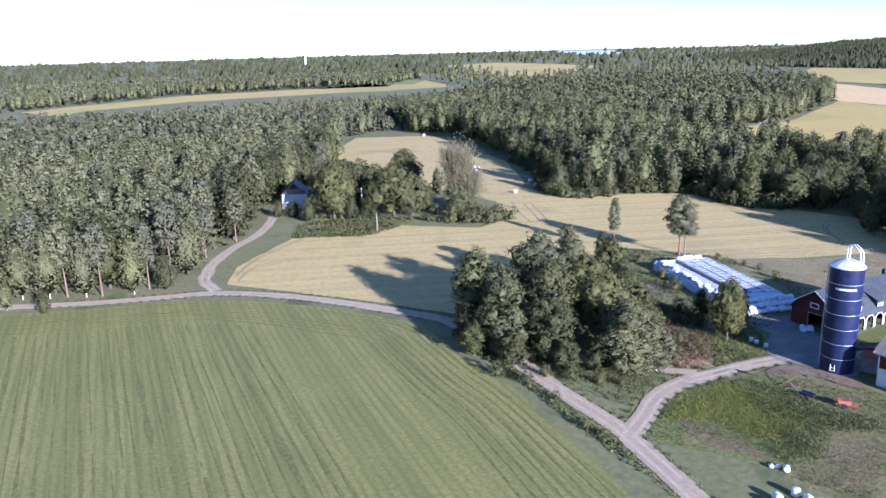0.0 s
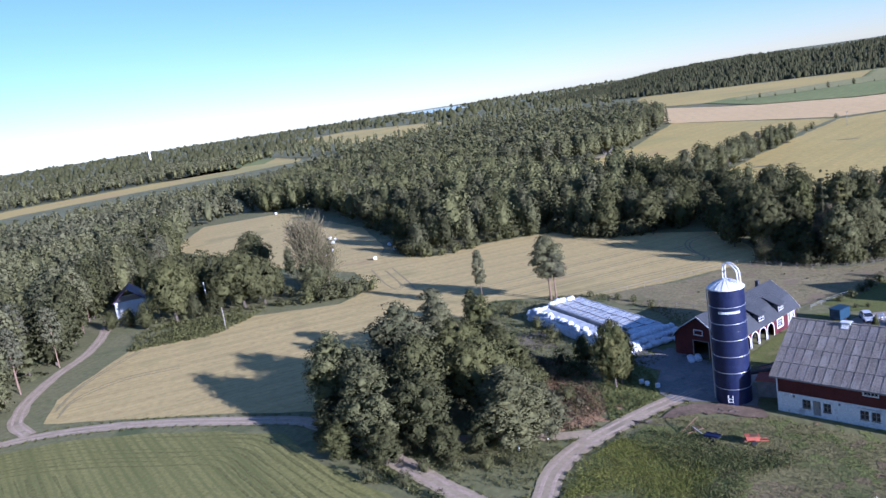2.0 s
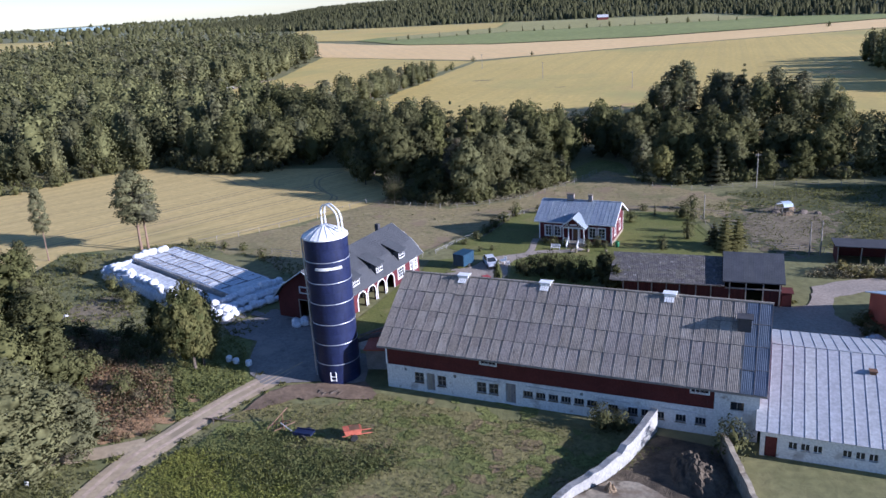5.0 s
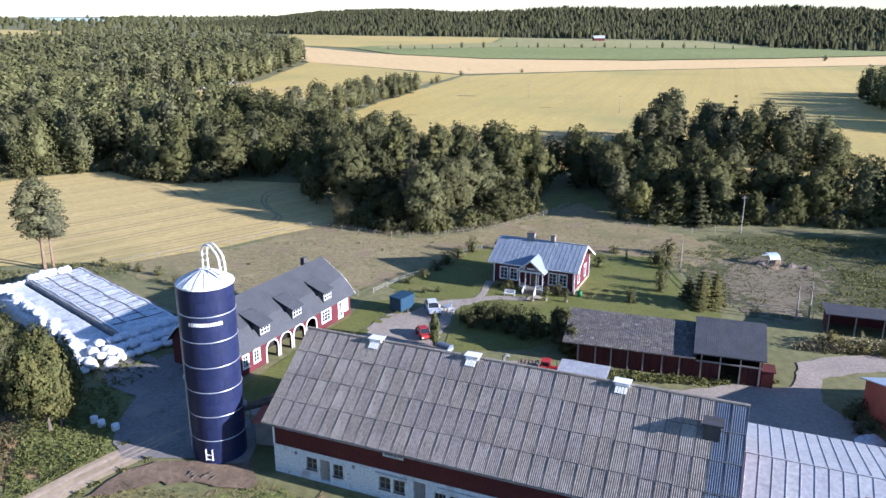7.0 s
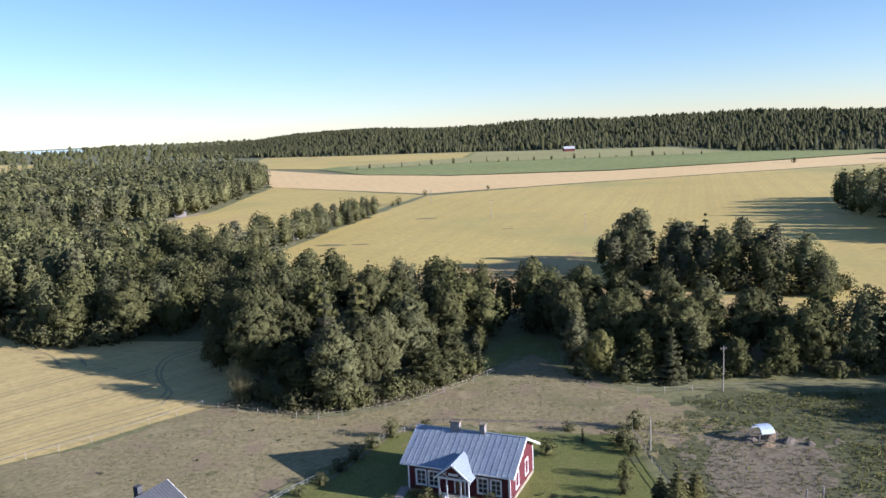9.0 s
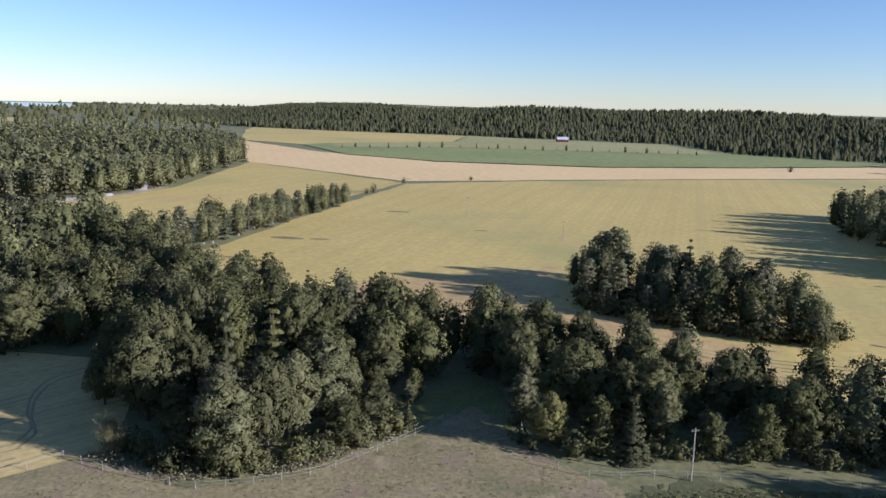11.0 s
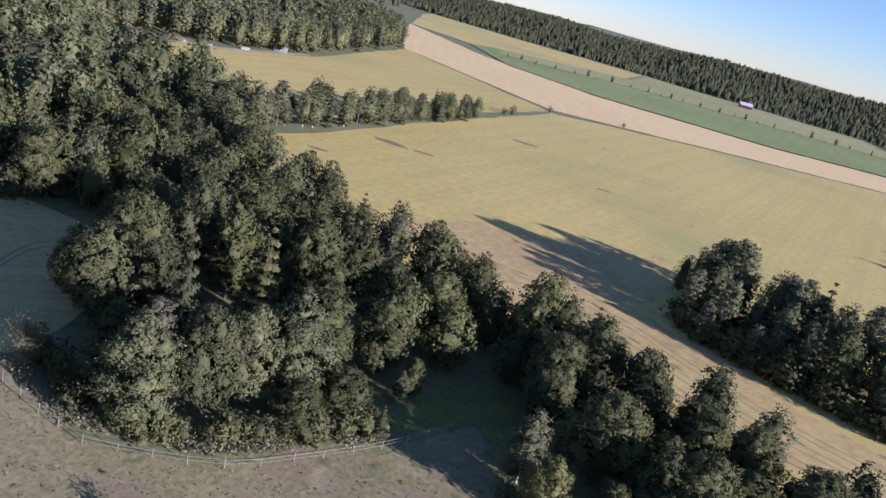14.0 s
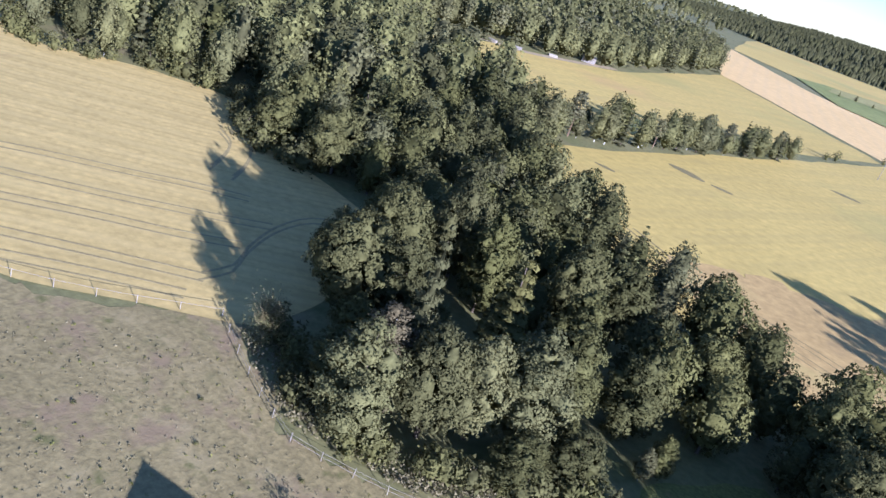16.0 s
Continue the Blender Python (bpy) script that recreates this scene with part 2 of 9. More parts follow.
M["bluesheet"] = material("blue_grey_sheet", (0.085, 0.108, 0.145), (0.125, 0.15, 0.19), rough=0.6, scale=0.5, fine=5.0, spread=0.08)
M["glass"] = material("dark_window_glass", (0.018, 0.022, 0.028), (0.03, 0.036, 0.045), rough=0.08, scale=0.5, spec=0.6)
# Near-black colour that stands in for the shade of unlit rooms.
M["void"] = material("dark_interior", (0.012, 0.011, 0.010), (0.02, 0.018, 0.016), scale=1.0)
M["wood"] = material("weathered_grey_wood", (0.22, 0.20, 0.175), (0.33, 0.30, 0.265), scale=1.0, fine=9.0, spread=0.15)
M["brown"] = material("brown_door_wood", (0.140, 0.075, 0.040), (0.196, 0.112, 0.064), scale=1.0, fine=8.0, rough=0.6)
M["wrap"] = material("white_bale_wrap", (0.70, 0.71, 0.73), (0.80, 0.81, 0.83), rough=0.35, scale=1.0, fine=6.0, bump=0.04)
M["cover"] = material("silver_silage_cover", (0.47, 0.495, 0.525), (0.66, 0.68, 0.70), rough=0.45, scale=0.25, fine=2.0, bump=0.05, blotch=((0.26, 0.28, 0.32), 0.45, 0.6))
M["black"] = material("black_rubber", (0.015, 0.015, 0.016), (0.03, 0.03, 0.03), rough=0.7, scale=2.0)
M["steel"] = material("galvanised_steel", (0.45, 0.46, 0.47), (0.58, 0.59, 0.60), rough=0.4, metal=0.6, scale=1.0, fine=6.0)
M["rust"] = material("rusty_red_steel", (0.34, 0.085, 0.05), (0.46, 0.13, 0.08), rough=0.7, scale=1.0, fine=6.0)
M["redpaint"] = material("red_machine_paint", (0.33, 0.028, 0.028), (0.43, 0.045, 0.04), rough=0.35, scale=1.0, fine=5.0)
M["greenpaint"] = material("dirty_grey_machine_paint", (0.15, 0.15, 0.125), (0.26, 0.26, 0.225), rough=0.5, scale=1.0, fine=5.0)
M["bluepaint"] = material("blue_paint", (0.016, 0.045, 0.077), (0.023, 0.062, 0.102), rough=0.5, scale=1.0, fine=5.0)
M["carwhite"] = material("pale_car_paint", (0.55, 0.57, 0.60), (0.62, 0.64, 0.67), rough=0.25, scale=1.0)
M["palemetal"] = material("pale_blue_tin_roof", (0.42, 0.50, 0.57), (0.52, 0.59, 0.65), rough=0.45, metal=0.1, scale=0.4, fine=3.0)
M["barrelgreen"] = material("green_plastic", (0.03, 0.16, 0.07), (0.04, 0.19, 0.085), rough=0.5)
M["earth"] = material("trampled_dry_earth", (0.170, 0.137, 0.086), (0.242, 0.198, 0.123), scale=0.12, fine=1.5, bump=0.15, contrast=0.3, blotch=[((0.128, 0.095, 0.062), 0.2, 0.58), ((0.153, 0.148, 0.058), 0.12, 0.60)])
M["orangered"] = material("orange_red_boards", (0.42, 0.10, 0.055), (0.52, 0.14, 0.08), rough=0.8, scale=0.6, fine=7.0)
M["brownpatch"] = material("withered_brown_grass", (0.171, 0.132, 0.062), (0.240, 0.183, 0.090), scale=0.3, fine=1.8, bump=0.25, contrast=0.45, blotch=[((0.147, 0.136, 0.048), 0.3, 0.52), ((0.221, 0.150, 0.084), 0.2, 0.58)])
M["weedy"] = material("green_weedy_ground", (0.133, 0.150, 0.040), (0.194, 0.196, 0.059), scale=0.3, fine=2.2, bump=0.25, contrast=0.45, blotch=((0.222, 0.171, 0.075), 0.2, 0.62))
M["drypatch"] = material("dry_olive_grass", (0.163, 0.151, 0.056), (0.229, 0.195, 0.079), scale=0.22, fine=1.8, bump=0.2, contrast=0.4, blotch=[((0.114, 0.128, 0.037), 0.16, 0.54), ((0.193, 0.138, 0.067), 0.1, 0.62)])

# ---- building blocks ----
def part(name, bm, mat, parent=None, label="", smooth=False):
    me = bpy.data.meshes.new(name)
    bm.to_mesh(me)
    bm.free()
    if smooth:
        me.polygons.foreach_set("use_smooth", [True] * len(me.polygons))
    me.materials.append(mat)
    ob = new(name, me)
    ob.parent = parent
    if label:
        ob["label"] = label
    return ob


def piece(name, me, parent, m):
    """One more object on an existing mesh."""
    ob = new(name, me)
    ob.parent = parent
    ob.matrix_local = m
    return ob


def thing(name, x, y, rz=0, z=0, label="", category="", group="", kind=""):
    ob = new(name)
    ob.empty_display_size = 0.2
    ob.matrix_world = pose(x, y, z, 0, 0, rz)
    return tagged(ob, label, category, group, kind)


def box(bm, x0, x1, y0, y1, z0, z1, m=None):
    v = [bm.verts.new(p) for p in ((x0, y0, z0), (x1, y0, z0), (x1, y1, z0), (x0, y1, z0), (x0, y0, z1), (x1, y0, z1), (x1, y1, z1), (x0, y1, z1))]
    for f in ((3, 2, 1, 0), (4, 5, 6, 7), (0, 1, 5, 4), (1, 2, 6, 5), (2, 3, 7, 6), (3, 0, 4, 7)):
        bm.faces.new([v[i] for i in f])
    if m is not None:
        for q in v:
            q.co = m @ q.co
    return v


def boxes(*dims):
    bm = bmesh.new()
    for d in dims:
        box(bm, *d)
    return bm


def tube(bm, pts, r0, r1=None, sides=8, caps=True):
    """A round bar along points, tapering from r0 to r1."""
    r1 = r0 if r1 is None else r1
    pts = [Vector(p) for p in pts]
    rings = []
    for i, p in enumerate(pts):
        d = (pts[min(i + 1, len(pts) - 1)] - pts[max(i - 1, 0)]).normalized()
        q = d.to_track_quat("Z", "Y")
        r = r0 + (r1 - r0) * i / max(len(pts) - 1, 1)
        rings.append([bm.verts.new(p + q @ Vector((math.cos(a) * r, math.sin(a) * r, 0))) for a in [2 * math.pi * k / sides for k in range(sides)]])
    for a, b in zip(rings, rings[1:]):
        for k in range(sides):
            bm.faces.new((a[k], a[(k + 1) % sides], b[(k + 1) % sides], b[k]))
    if caps:
        bm.faces.new(rings[0][::-1])
        bm.faces.new(rings[-1])
    return bm


def lathe(bm, profile, sides=24, centre=(0, 0, 0)):
    """A turned body from (radius, height) pairs."""
    c = Vector(centre)
    rings = [[bm.verts.new(c + Vector((math.cos(2 * math.pi * k / sides) * max(r, 1e-4), math.sin(2 * math.pi * k / sides) * max(r, 1e-4), z))) for k in range(sides)] for r, z in profile]
    for a, b in zip(rings, rings[1:]):
        for k in range(sides):
            bm.faces.new((a[k], a[(k + 1) % sides], b[(k + 1) % sides], b[k]))
    bm.faces.new(rings[0][::-1])
    bm.faces.new(rings[-1])
    return bm


def extrude(bm, outline, a, b, axis="y"):
    """A prism: an outline of (u, v) pairs pushed from a to b. axis y: u is x, v is z; axis x: u is y, v is z; axis z: u, v are x, y."""
    def at(u, v, w):
        return (u, w, v) if axis == "y" else (w, u, v) if axis == "x" else (u, v, w)
    p = [bm.verts.new(at(u, v, a)) for u, v in outline]
    q = [bm.verts.new(at(u, v, b)) for u, v in outline]
    n = len(p)
    bm.faces.new(p)
    bm.faces.new(q[::-1])
    for i in range(n):
        bm.faces.new((p[(i + 1) % n], p[i], q[i], q[(i + 1) % n]))
    bmesh.ops.recalc_face_normals(bm, faces=bm.faces)
    return bm


def wall(bm, x0, x1, z0, z1, y, thick, holes=(), m=None):
    """A wall in the plane y with openings (x0, x1, z0, z1) through it; it reaches from y to y + thick."""
    xs = sorted({x0, x1, *[h[0] for h in holes], *[h[1] for h in holes]})
    zs = sorted({z0, z1, *[h[2] for h in holes], *[h[3] for h in holes]})
    def solid(i, k):
        if not (0 <= i < len(xs) - 1 and 0 <= k < len(zs) - 1):
            return False
        cx, cz = (xs[i] + xs[i + 1]) / 2, (zs[k] + zs[k + 1]) / 2
        return not any(h[0] < cx < h[1] and h[2] < cz < h[3] for h in holes)
    made = []
    def quad(*ps):
        vs = [bm.verts.new(p) for p in ps]
        made.extend(vs)
        bm.faces.new(vs)
    for i in range(len(xs) - 1):
        for k in range(len(zs) - 1):
            if not solid(i, k):
                continue
            a, b, c, d = xs[i], xs[i + 1], zs[k], zs[k + 1]
            quad((a, y, c), (b, y, c), (b, y, d), (a, y, d))
            quad((b, y + thick, c), (a, y + thick, c), (a, y + thick, d), (b, y + thick, d))
            if not solid(i - 1, k):
                quad((a, y + thick, c), (a, y, c), (a, y, d), (a, y + thick, d))
            if not solid(i + 1, k):
                quad((b, y, c), (b, y + thick, c), (b, y + thick, d), (b, y, d))
            if not solid(i, k - 1):
                quad((a, y + thick, c), (b, y + thick, c), (b, y, c), (a, y, c))
            if not solid(i, k + 1):
                quad((a, y, d), (b, y, d), (b, y + thick, d), (a, y + thick, d))
    if m is not None:
        for v in made:
            v.co = m @ v.co
    return bm


def window(parent, x, z, w, h, m=None, cols=2, rows=2, casing=0.12, frame_mat=None, y=0.0, name="window"):
    """A cased window on the plane y of a wall, its glass set back in the opening; x, z: its lower left corner."""
    m = m or Matrix()
    bm = bmesh.new()
    c = casing
    if c:
        for d in ((x - c, x, z - c, z + h + c), (x + w, x + w + c, z - c, z + h + c), (x - 0.01, x + w + 0.01, z + h, z + h + c * 1.2), (x - 0.01, x + w + 0.01, z - c, z)):
            box(bm, d[0], d[1], y - 0.05, y + 0.02, d[2], d[3], m)
    def sash(bm):
        s = 0.05
        for d in ((x, x + s, z, z + h), (x + w - s, x + w, z, z + h), (x + s - 0.01, x + w - s + 0.01, z, z + s), (x + s - 0.01, x + w - s + 0.01, z + h - s, z + h)):
            box(bm, d[0], d[1], y + 0.02, y + 0.09, d[2], d[3], m)
        for i in range(1, cols):
            u = x + w * i / cols
            box(bm, u - 0.03, u + 0.03, y + 0.025, y + 0.085, z + s - 0.01, z + h - s + 0.01, m)
        for i in range(1, rows):
            u = z + h * i / rows
            box(bm, x + s - 0.01, x + w - s + 0.01, y + 0.03, y + 0.08, u - 0.025, u + 0.025, m)
    if not c:
        sash(bm)
    win = part(name, bm, frame_mat or M["white"], parent)
    if c:
        bm = bmesh.new()
        sash(bm)
        part("window_frame", bm, frame_mat or M["white"], win)
    bm = bmesh.new()
    box(bm, x + 0.02, x + w - 0.02, y + 0.10, y + 0.12, z + 0.02, z + h - 0.02, m)
    part("pane", bm, M["glass"], win, "dark window glass")
    return win


def np_mesh(name, verts, faces, mat, normals=None):
    """A mesh from arrays; faces all have the same number of corners; normals: soft ones, one a vertex."""
    me = bpy.data.meshes.new(name)
    n, k = faces.shape
    me.vertices.add(len(verts))
    me.vertices.foreach_set("co", verts.astype(np.float32).ravel())
    me.loops.add(n * k)
    me.loops.foreach_set("vertex_index", faces.astype(np.int32).ravel())
    me.polygons.add(n)
    me.polygons.foreach_set("loop_start", np.arange(0, n * k, k, dtype=np.int32))
    me.update(calc_edges=True)
    if normals is not None:
        at = me.attributes.new("custom_normal", "FLOAT_VECTOR", "POINT")
        at.data.foreach_set("vector", normals.astype(np.float32).ravel())
    me.materials.append(mat)
    return me


def inside(pts, poly):
    """Which of the points lie in a polygon."""
    x, y = pts[:, 0], pts[:, 1]
    hit = np.zeros(len(pts), bool)
    for (x0, y0), (x1, y1) in zip(poly, poly[1:] + poly[:1]):
        if y0 != y1:
            hit ^= ((y0 > y) != (y1 > y)) & (x < (x1 - x0) * (y - y0) / (y1 - y0) + x0)
    return hit


def off_line(pts, line):
    """Distance of points from a polyline."""
    best = np.full(len(pts), 1e9)
    for a, b in zip(line, line[1:]):
        a, b = np.array(a), np.array(b)
        d = b - a
        s = np.clip(((pts - a) @ d) / (d @ d), 0, 1)
        best = np.minimum(best, np.linalg.norm(pts - a - s[:, None] * d, axis=1))
    return best


def smooth_line(line, step=2.0):
    """A polyline rounded off by a Catmull-Rom curve."""
    p = [Vector(q) for q in line]
    p = [p[0] * 2 - p[1]] + p + [p[-1] * 2 - p[-2]]
    out = []
    for i in range(1, len(p) - 2):
        n = max(2, int((p[i + 1] - p[i]).length / step))
        for k in range(n):
            t = k / n
            out.append(0.5 * (2 * p[i] + (p[i + 1] - p[i - 1]) * t + (2 * p[i - 1] - 5 * p[i] + 4 * p[i + 1] - p[i + 2]) * t * t + (3 * p[i] - p[i - 1] - 3 * p[i + 1] + p[i + 2]) * t ** 3))
    return out + [p[-2]]

# ---- ground, fields, roads ----
FOOT = [(-1100, 4700), (-960, 2300), (-800, 1700), (-600, 1370), (-421, 1228), (-253, 1165), (-102, 1140), (46, 1085), (213, 1030), (240, 840), (330, 770), (480, 700), (900, 560), (2600, 200)]
HILL = FOOT + [(4700, 200), (4700, 4700)]


def land(pts):
    """Height of the land: flat fields, and a long wooded hill behind them."""
    pts = np.asarray(pts, float).reshape(-1, 2)
    d = np.where(inside(pts, HILL), off_line(pts, FOOT), 0.0)
    s = np.clip(d / 420.0, 0, 1)
    wave = 1 + 0.10 * np.sin(pts[:, 0] / 170.0) + 0.07 * np.sin(pts[:, 0] / 61.0 + 1.0)
    return 31.0 * s * s * (3 - 2 * s) * wave


radii = [0.0] + list(np.geomspace(60, 4700, 46))
verts, faces, sides = [], [], 120
for r in radii:
    a = np.arange(sides) * 2 * np.pi / sides
    verts.append(np.stack([r * np.cos(a), 150 + r * np.sin(a)], 1))
gv = np.concatenate(verts)
gv = np.column_stack([gv, land(gv)])
for i in range(len(radii) - 1):
    for k in range(sides):
        faces.append((i * sides + k, i * sides + (k + 1) % sides, (i + 1) * sides + (k + 1) % sides, (i + 1) * sides + k))
ground = new("ground", np_mesh("ground", gv, np.array(faces), M["ground"]))
tagged(ground, "rough grass and weeds around farm and fields", "ground", kind="structure")


def patch(name, outline, mat, z, label, rough=0.4, category="field", step=4.0):
    """A flat piece of land with a slightly uneven edge."""
    bm = bmesh.new()
    vs = []
    for (x0, y0), (x1, y1) in zip(outline, outline[1:] + outline[:1]):
        n = max(1, int(math.hypot(x1 - x0, y1 - y0) / step))
        for k in range(n):
            x, y = x0 + (x1 - x0) * k / n, y0 + (y1 - y0) * k / n
            v = noise.noise_vector((x * 0.13, y * 0.13, z * 50)) * 2 + noise.noise_vector((x * 0.7, y * 0.7, z * 50)) * 0.8
            vs.append(bm.verts.new((x + v.x * rough, y + v.y * rough, z)))
    f = bm.faces.new(vs)
    if f.normal.z < 0 or f.calc_area() and sum((a.co.x * b.co.y - b.co.x * a.co.y) for a, b in zip(vs, vs[1:] + vs[:1])) < 0:
        bmesh.ops.reverse_faces(bm, faces=[f])
    bmesh.ops.triangulate(bm, faces=bm.faces)
    return tagged(part(name, bm, mat), label, category, kind="structure")


def ribbon(name, line, width, mat, z, label, category="road"):
    """A track along a line, with uneven edges and two worn wheel ruts."""
    pts = smooth_line(line)
    bm = bmesh.new()
    rows = []
    for i, p in enumerate(pts):
        d = (pts[min(i + 1, len(pts) - 1)] - pts[max(i - 1, 0)]).normalized()
        n = Vector((-d.y, d.x))
        w = width / 2 * (1 + 0.16 * noise.noise((p.x * 0.2, p.y * 0.2, 3.0)))
        rows.append([bm.verts.new((p.x + n.x * w * u, p.y + n.y * w * u, z + h)) for u, h in ((-1, -0.03), (-0.6, 0.0), (-0.42, -0.015), (0, 0.02), (0.42, -0.015), (0.6, 0.0), (1, -0.03))])
    for a, b in zip(rows, rows[1:]):
        for k in range(len(a) - 1):
            bm.faces.new((a[k + 1], a[k], b[k], b[k + 1]))
    return tagged(part(name, bm, mat, smooth=True), label, category, kind="structure")


ROAD = [(-260, -150), (-215, -112), (-188, -86), (-168.6, -66.3), (-160.4, -57.2), (-152.5, -46.6), (-145.8, -37.8), (-133.7, -30.4), (-121.6, -25.7), (-107.3, -21.9), (-96.0, -19.6), (-84.0, -22.5), (-71.4, -27.5), (-60.0, -32.3), (-48.6, -36.6), (-42.6, -40.2), (-30, -48), (-5, -66), (30, -95), (80, -130)]
NORTH = [(-147.5, -37.0), (-156.5, -34.5), (-161.5, -30.5), (-167, -26.0), (-177.1, -13.3), (-185.1, 0.1), (-198, 14), (-222, 34)]
LOOP = [(-46.5, -37.5), (-47.6, -31.0), (-49.0, -24.8), (-48.7, -19.0), (-47.3, -14.5), (-45.1, -9.2), (-42.6, -3.6), (-40.0, 0.8), (-37.6, 5.0)]
SIDE = [(-48.3, -13.0), (-53.1, -15.2), (-60, -17.5), (-70, -20)]

patch("crop_field", [(-330, -215), (-230, -135), (-190, -96), (-172, -77), (-159.5, -63.0), (-148, -46.5), (-135.5, -36), (-122, -30.2), (-108.6, -26.3), (-96.6, -24.3), (-82.2, -30.8), (-67.2, -36.0), (-54, -42.3), (-42, -48.5), (-25, -58.5), (0, -76), (60, -125), (60, -260), (-330, -260)], M["crop"], 0.04, "striped young green crop with drill rows and wheel tracks")
patch("stubble_field", [(-150, -32.5), (-160.3, -23.5), (-165.3, -14), (-174, 5.5), (-161, 15.1), (-160.7, 31.8), (-139.4, 43.9), (-140, 60), (-168, 82), (-170, 103), (-143, 94), (-129, 115), (-114, 124), (-95, 115), (-78, 118), (-57, 117), (-46, 95), (-43.4, 83), (-45.6, 79.9), (-56.8, 66.1), (-71.9, 52.8), (-84, 52), (-96, 48), (-94, 22), (-92, 2), (-95, -15.5), (-107.3, -18.8), (-121.6, -22.5), (-134, -27.2)], M["stubble"], 0.05, "golden cut stubble field with curved mowing lines")
patch("stubble_field", [(-296, 117), (-341, 176), (-310, 207), (-264, 180), (-212, 150), (-171, 109), (-160, 76), (-203, 84), (-243, 101)], M["stubble"], 0.06, "golden stubble field dotted with white bales")
patch("grain_field", [(-191, 264), (-155, 222), (-118, 224), (-100, 222), (-93, 250), (-86, 290), (-78, 330), (-68, 384), (-57, 438), (-187, 547), (-177, 455), (-166, 373), (-181, 329), (-191, 300)], M["grain"], 0.05, "yellow ripe grain field between woods", 1.0, step=10)
patch("grain_field", [(-90, 200), (-84, 228), (-77, 275), (-69, 335), (-61, 388), (-54, 434), (28, 480), (145, 528), (297, 586), (460, 650), (620, 500), (520, 120), (300, 90), (120, 92), (67, 104), (45, 112), (26, 123), (5, 137), (-26, 149), (-71, 178)], M["grain"], 0.05, "wide yellow ripe grain field", 1.0, step=10)
patch("pale_stubble_field", [(-190, 550), (-57, 446), (28, 484), (145, 532), (297, 590), (460, 654), (560, 780), (313, 700), (196, 644), (72, 600), (-57, 607), (-170, 685), (-302, 838), (-250, 690)], M["pink"], 0.15, "pale pinkish stubble field strip", 1.0, step=12)
patch("ley_field", [(-215, 784), (-139, 658), (-57, 610), (72, 603), (196, 647), (313, 704), (400, 730), (330, 770), (240, 838), (198, 1029), (-67, 1095), (-70, 935), (-200, 825)], M["ley"], 0.6, "green ley field below the wooded hill", 1.0, step=12)
patch("ley_field", [(-178, 760), (-112, 783), (-62, 812), (20, 817), (110, 812), (185, 817), (232, 842), (196, 1022), (-62, 1088), (-66, 938), (-190, 828)], M["leypale"], 0.66, "yellowing upper part of the ley field", 1.0, step=12)
patch("grain_field", [(-400, 1130), (-302, 842), (-213, 788), (-198, 828), (-72, 938), (-69, 1098), (40, 1075), (-102, 1138), (-253, 1163), (-421, 1226)], M["grain"], 0.3, "pale yellow stubble below the hill", 1.0, step=12)
patch("grain_field", [(-690, 150), (-727, 186), (-745, 303), (-724, 385), (-703, 473), (-676, 519), (-660, 610), (-695, 658), (-858, 762), (-750, 590), (-809, 506), (-851, 363), (-803, 211), (-780, 150)], M["grain"], 0.05, "long yellow grain field beyond the forest", 2.0, step=15)
patch("grain_field", [(-1332, 1309), (-776, 882), (-553, 682), (-640, 777), (-872, 1338), (-1100, 1460), (-1342, 1565)], M["grain"], 0.05, "far yellow grain field among woods", 3.0, step=20)
patch("ley_field", [(-803, 616), (-1004, 841), (-817, 735), (-743, 636)], M["ley"], 0.06, "far green field among woods", 2.0, step=20)
patch("pasture", [(-71, 51.5), (-56.5, 65.5), (-45, 79), (-38, 77), (-29, 74.5), (-16, 79), (-3, 92.5), (4, 104), (9, 100), (14, 87.5), (22, 84.5), (30, 78), (26, 66), (19, 62), (18, 69), (-11, 71), (-17, 67), (-26, 49.5), (-30, 44), (-48, 38), (-62, 45)], M["pasture"], 0.03, "dry brown grazed pasture", 1.6, category="ground", step=1.0)
patch("pasture", [(19, 62), (26, 66), (30, 78), (34, 85), (50, 84), (90, 88), (95, 40), (60, 40), (46, 43), (32, 46), (21, 48.5)], M["green_pasture"], 0.025, "green pasture with tussocks", 1.6, category="ground", step=1.0)
patch("bare_earth", [(24.5, 57.9), (27, 67.2), (32.3, 68.6), (40.5, 67.5), (40.5, 59), (36.5, 51), (31.5, 43.5), (27.2, 43.2), (26.2, 50.5)], M["earth"], 0.045, "trampled bare earth around a hay feeder", 1.3, category="ground", step=0.8)
patch("lawn", [(-25.6, 48.7), (-16.8, 66.2), (-11.2, 70.2), (17.5, 68), (18.8, 56.6), (22, 46.5), (21, 32), (2, 34), (-4, 29), (-14.5, 27), (-14.5, 40), (-14, 44), (-20, 44.5)], M["lawn"], 0.05, "mown green garden lawn", category="lawn")
# Darker ground colour that deepens the shade in the wood's gap.
patch("weed_patch", [(-5, 97), (-3.4, 107), (4, 119), (9, 114.5), (11, 100), (12.5, 92.5), (15, 89), (11.5, 93.5), (9.5, 100.5), (4, 105), (-1, 98.5)], M["weedy"], 0.04, "darker grass patch painted in for the shade in the wood's gap", 0.8, category="ground", step=1.5)
patch("lawn", [(-36.5, 10), (-28.5, 36), (-27.6, 42), (-23.5, 43), (-23.8, 38), (-25.8, 31), (-30.5, 14.5), (-33, 9.5)], M["lawn"], 0.055, "narrow green lawn beside the long outbuilding", category="lawn")
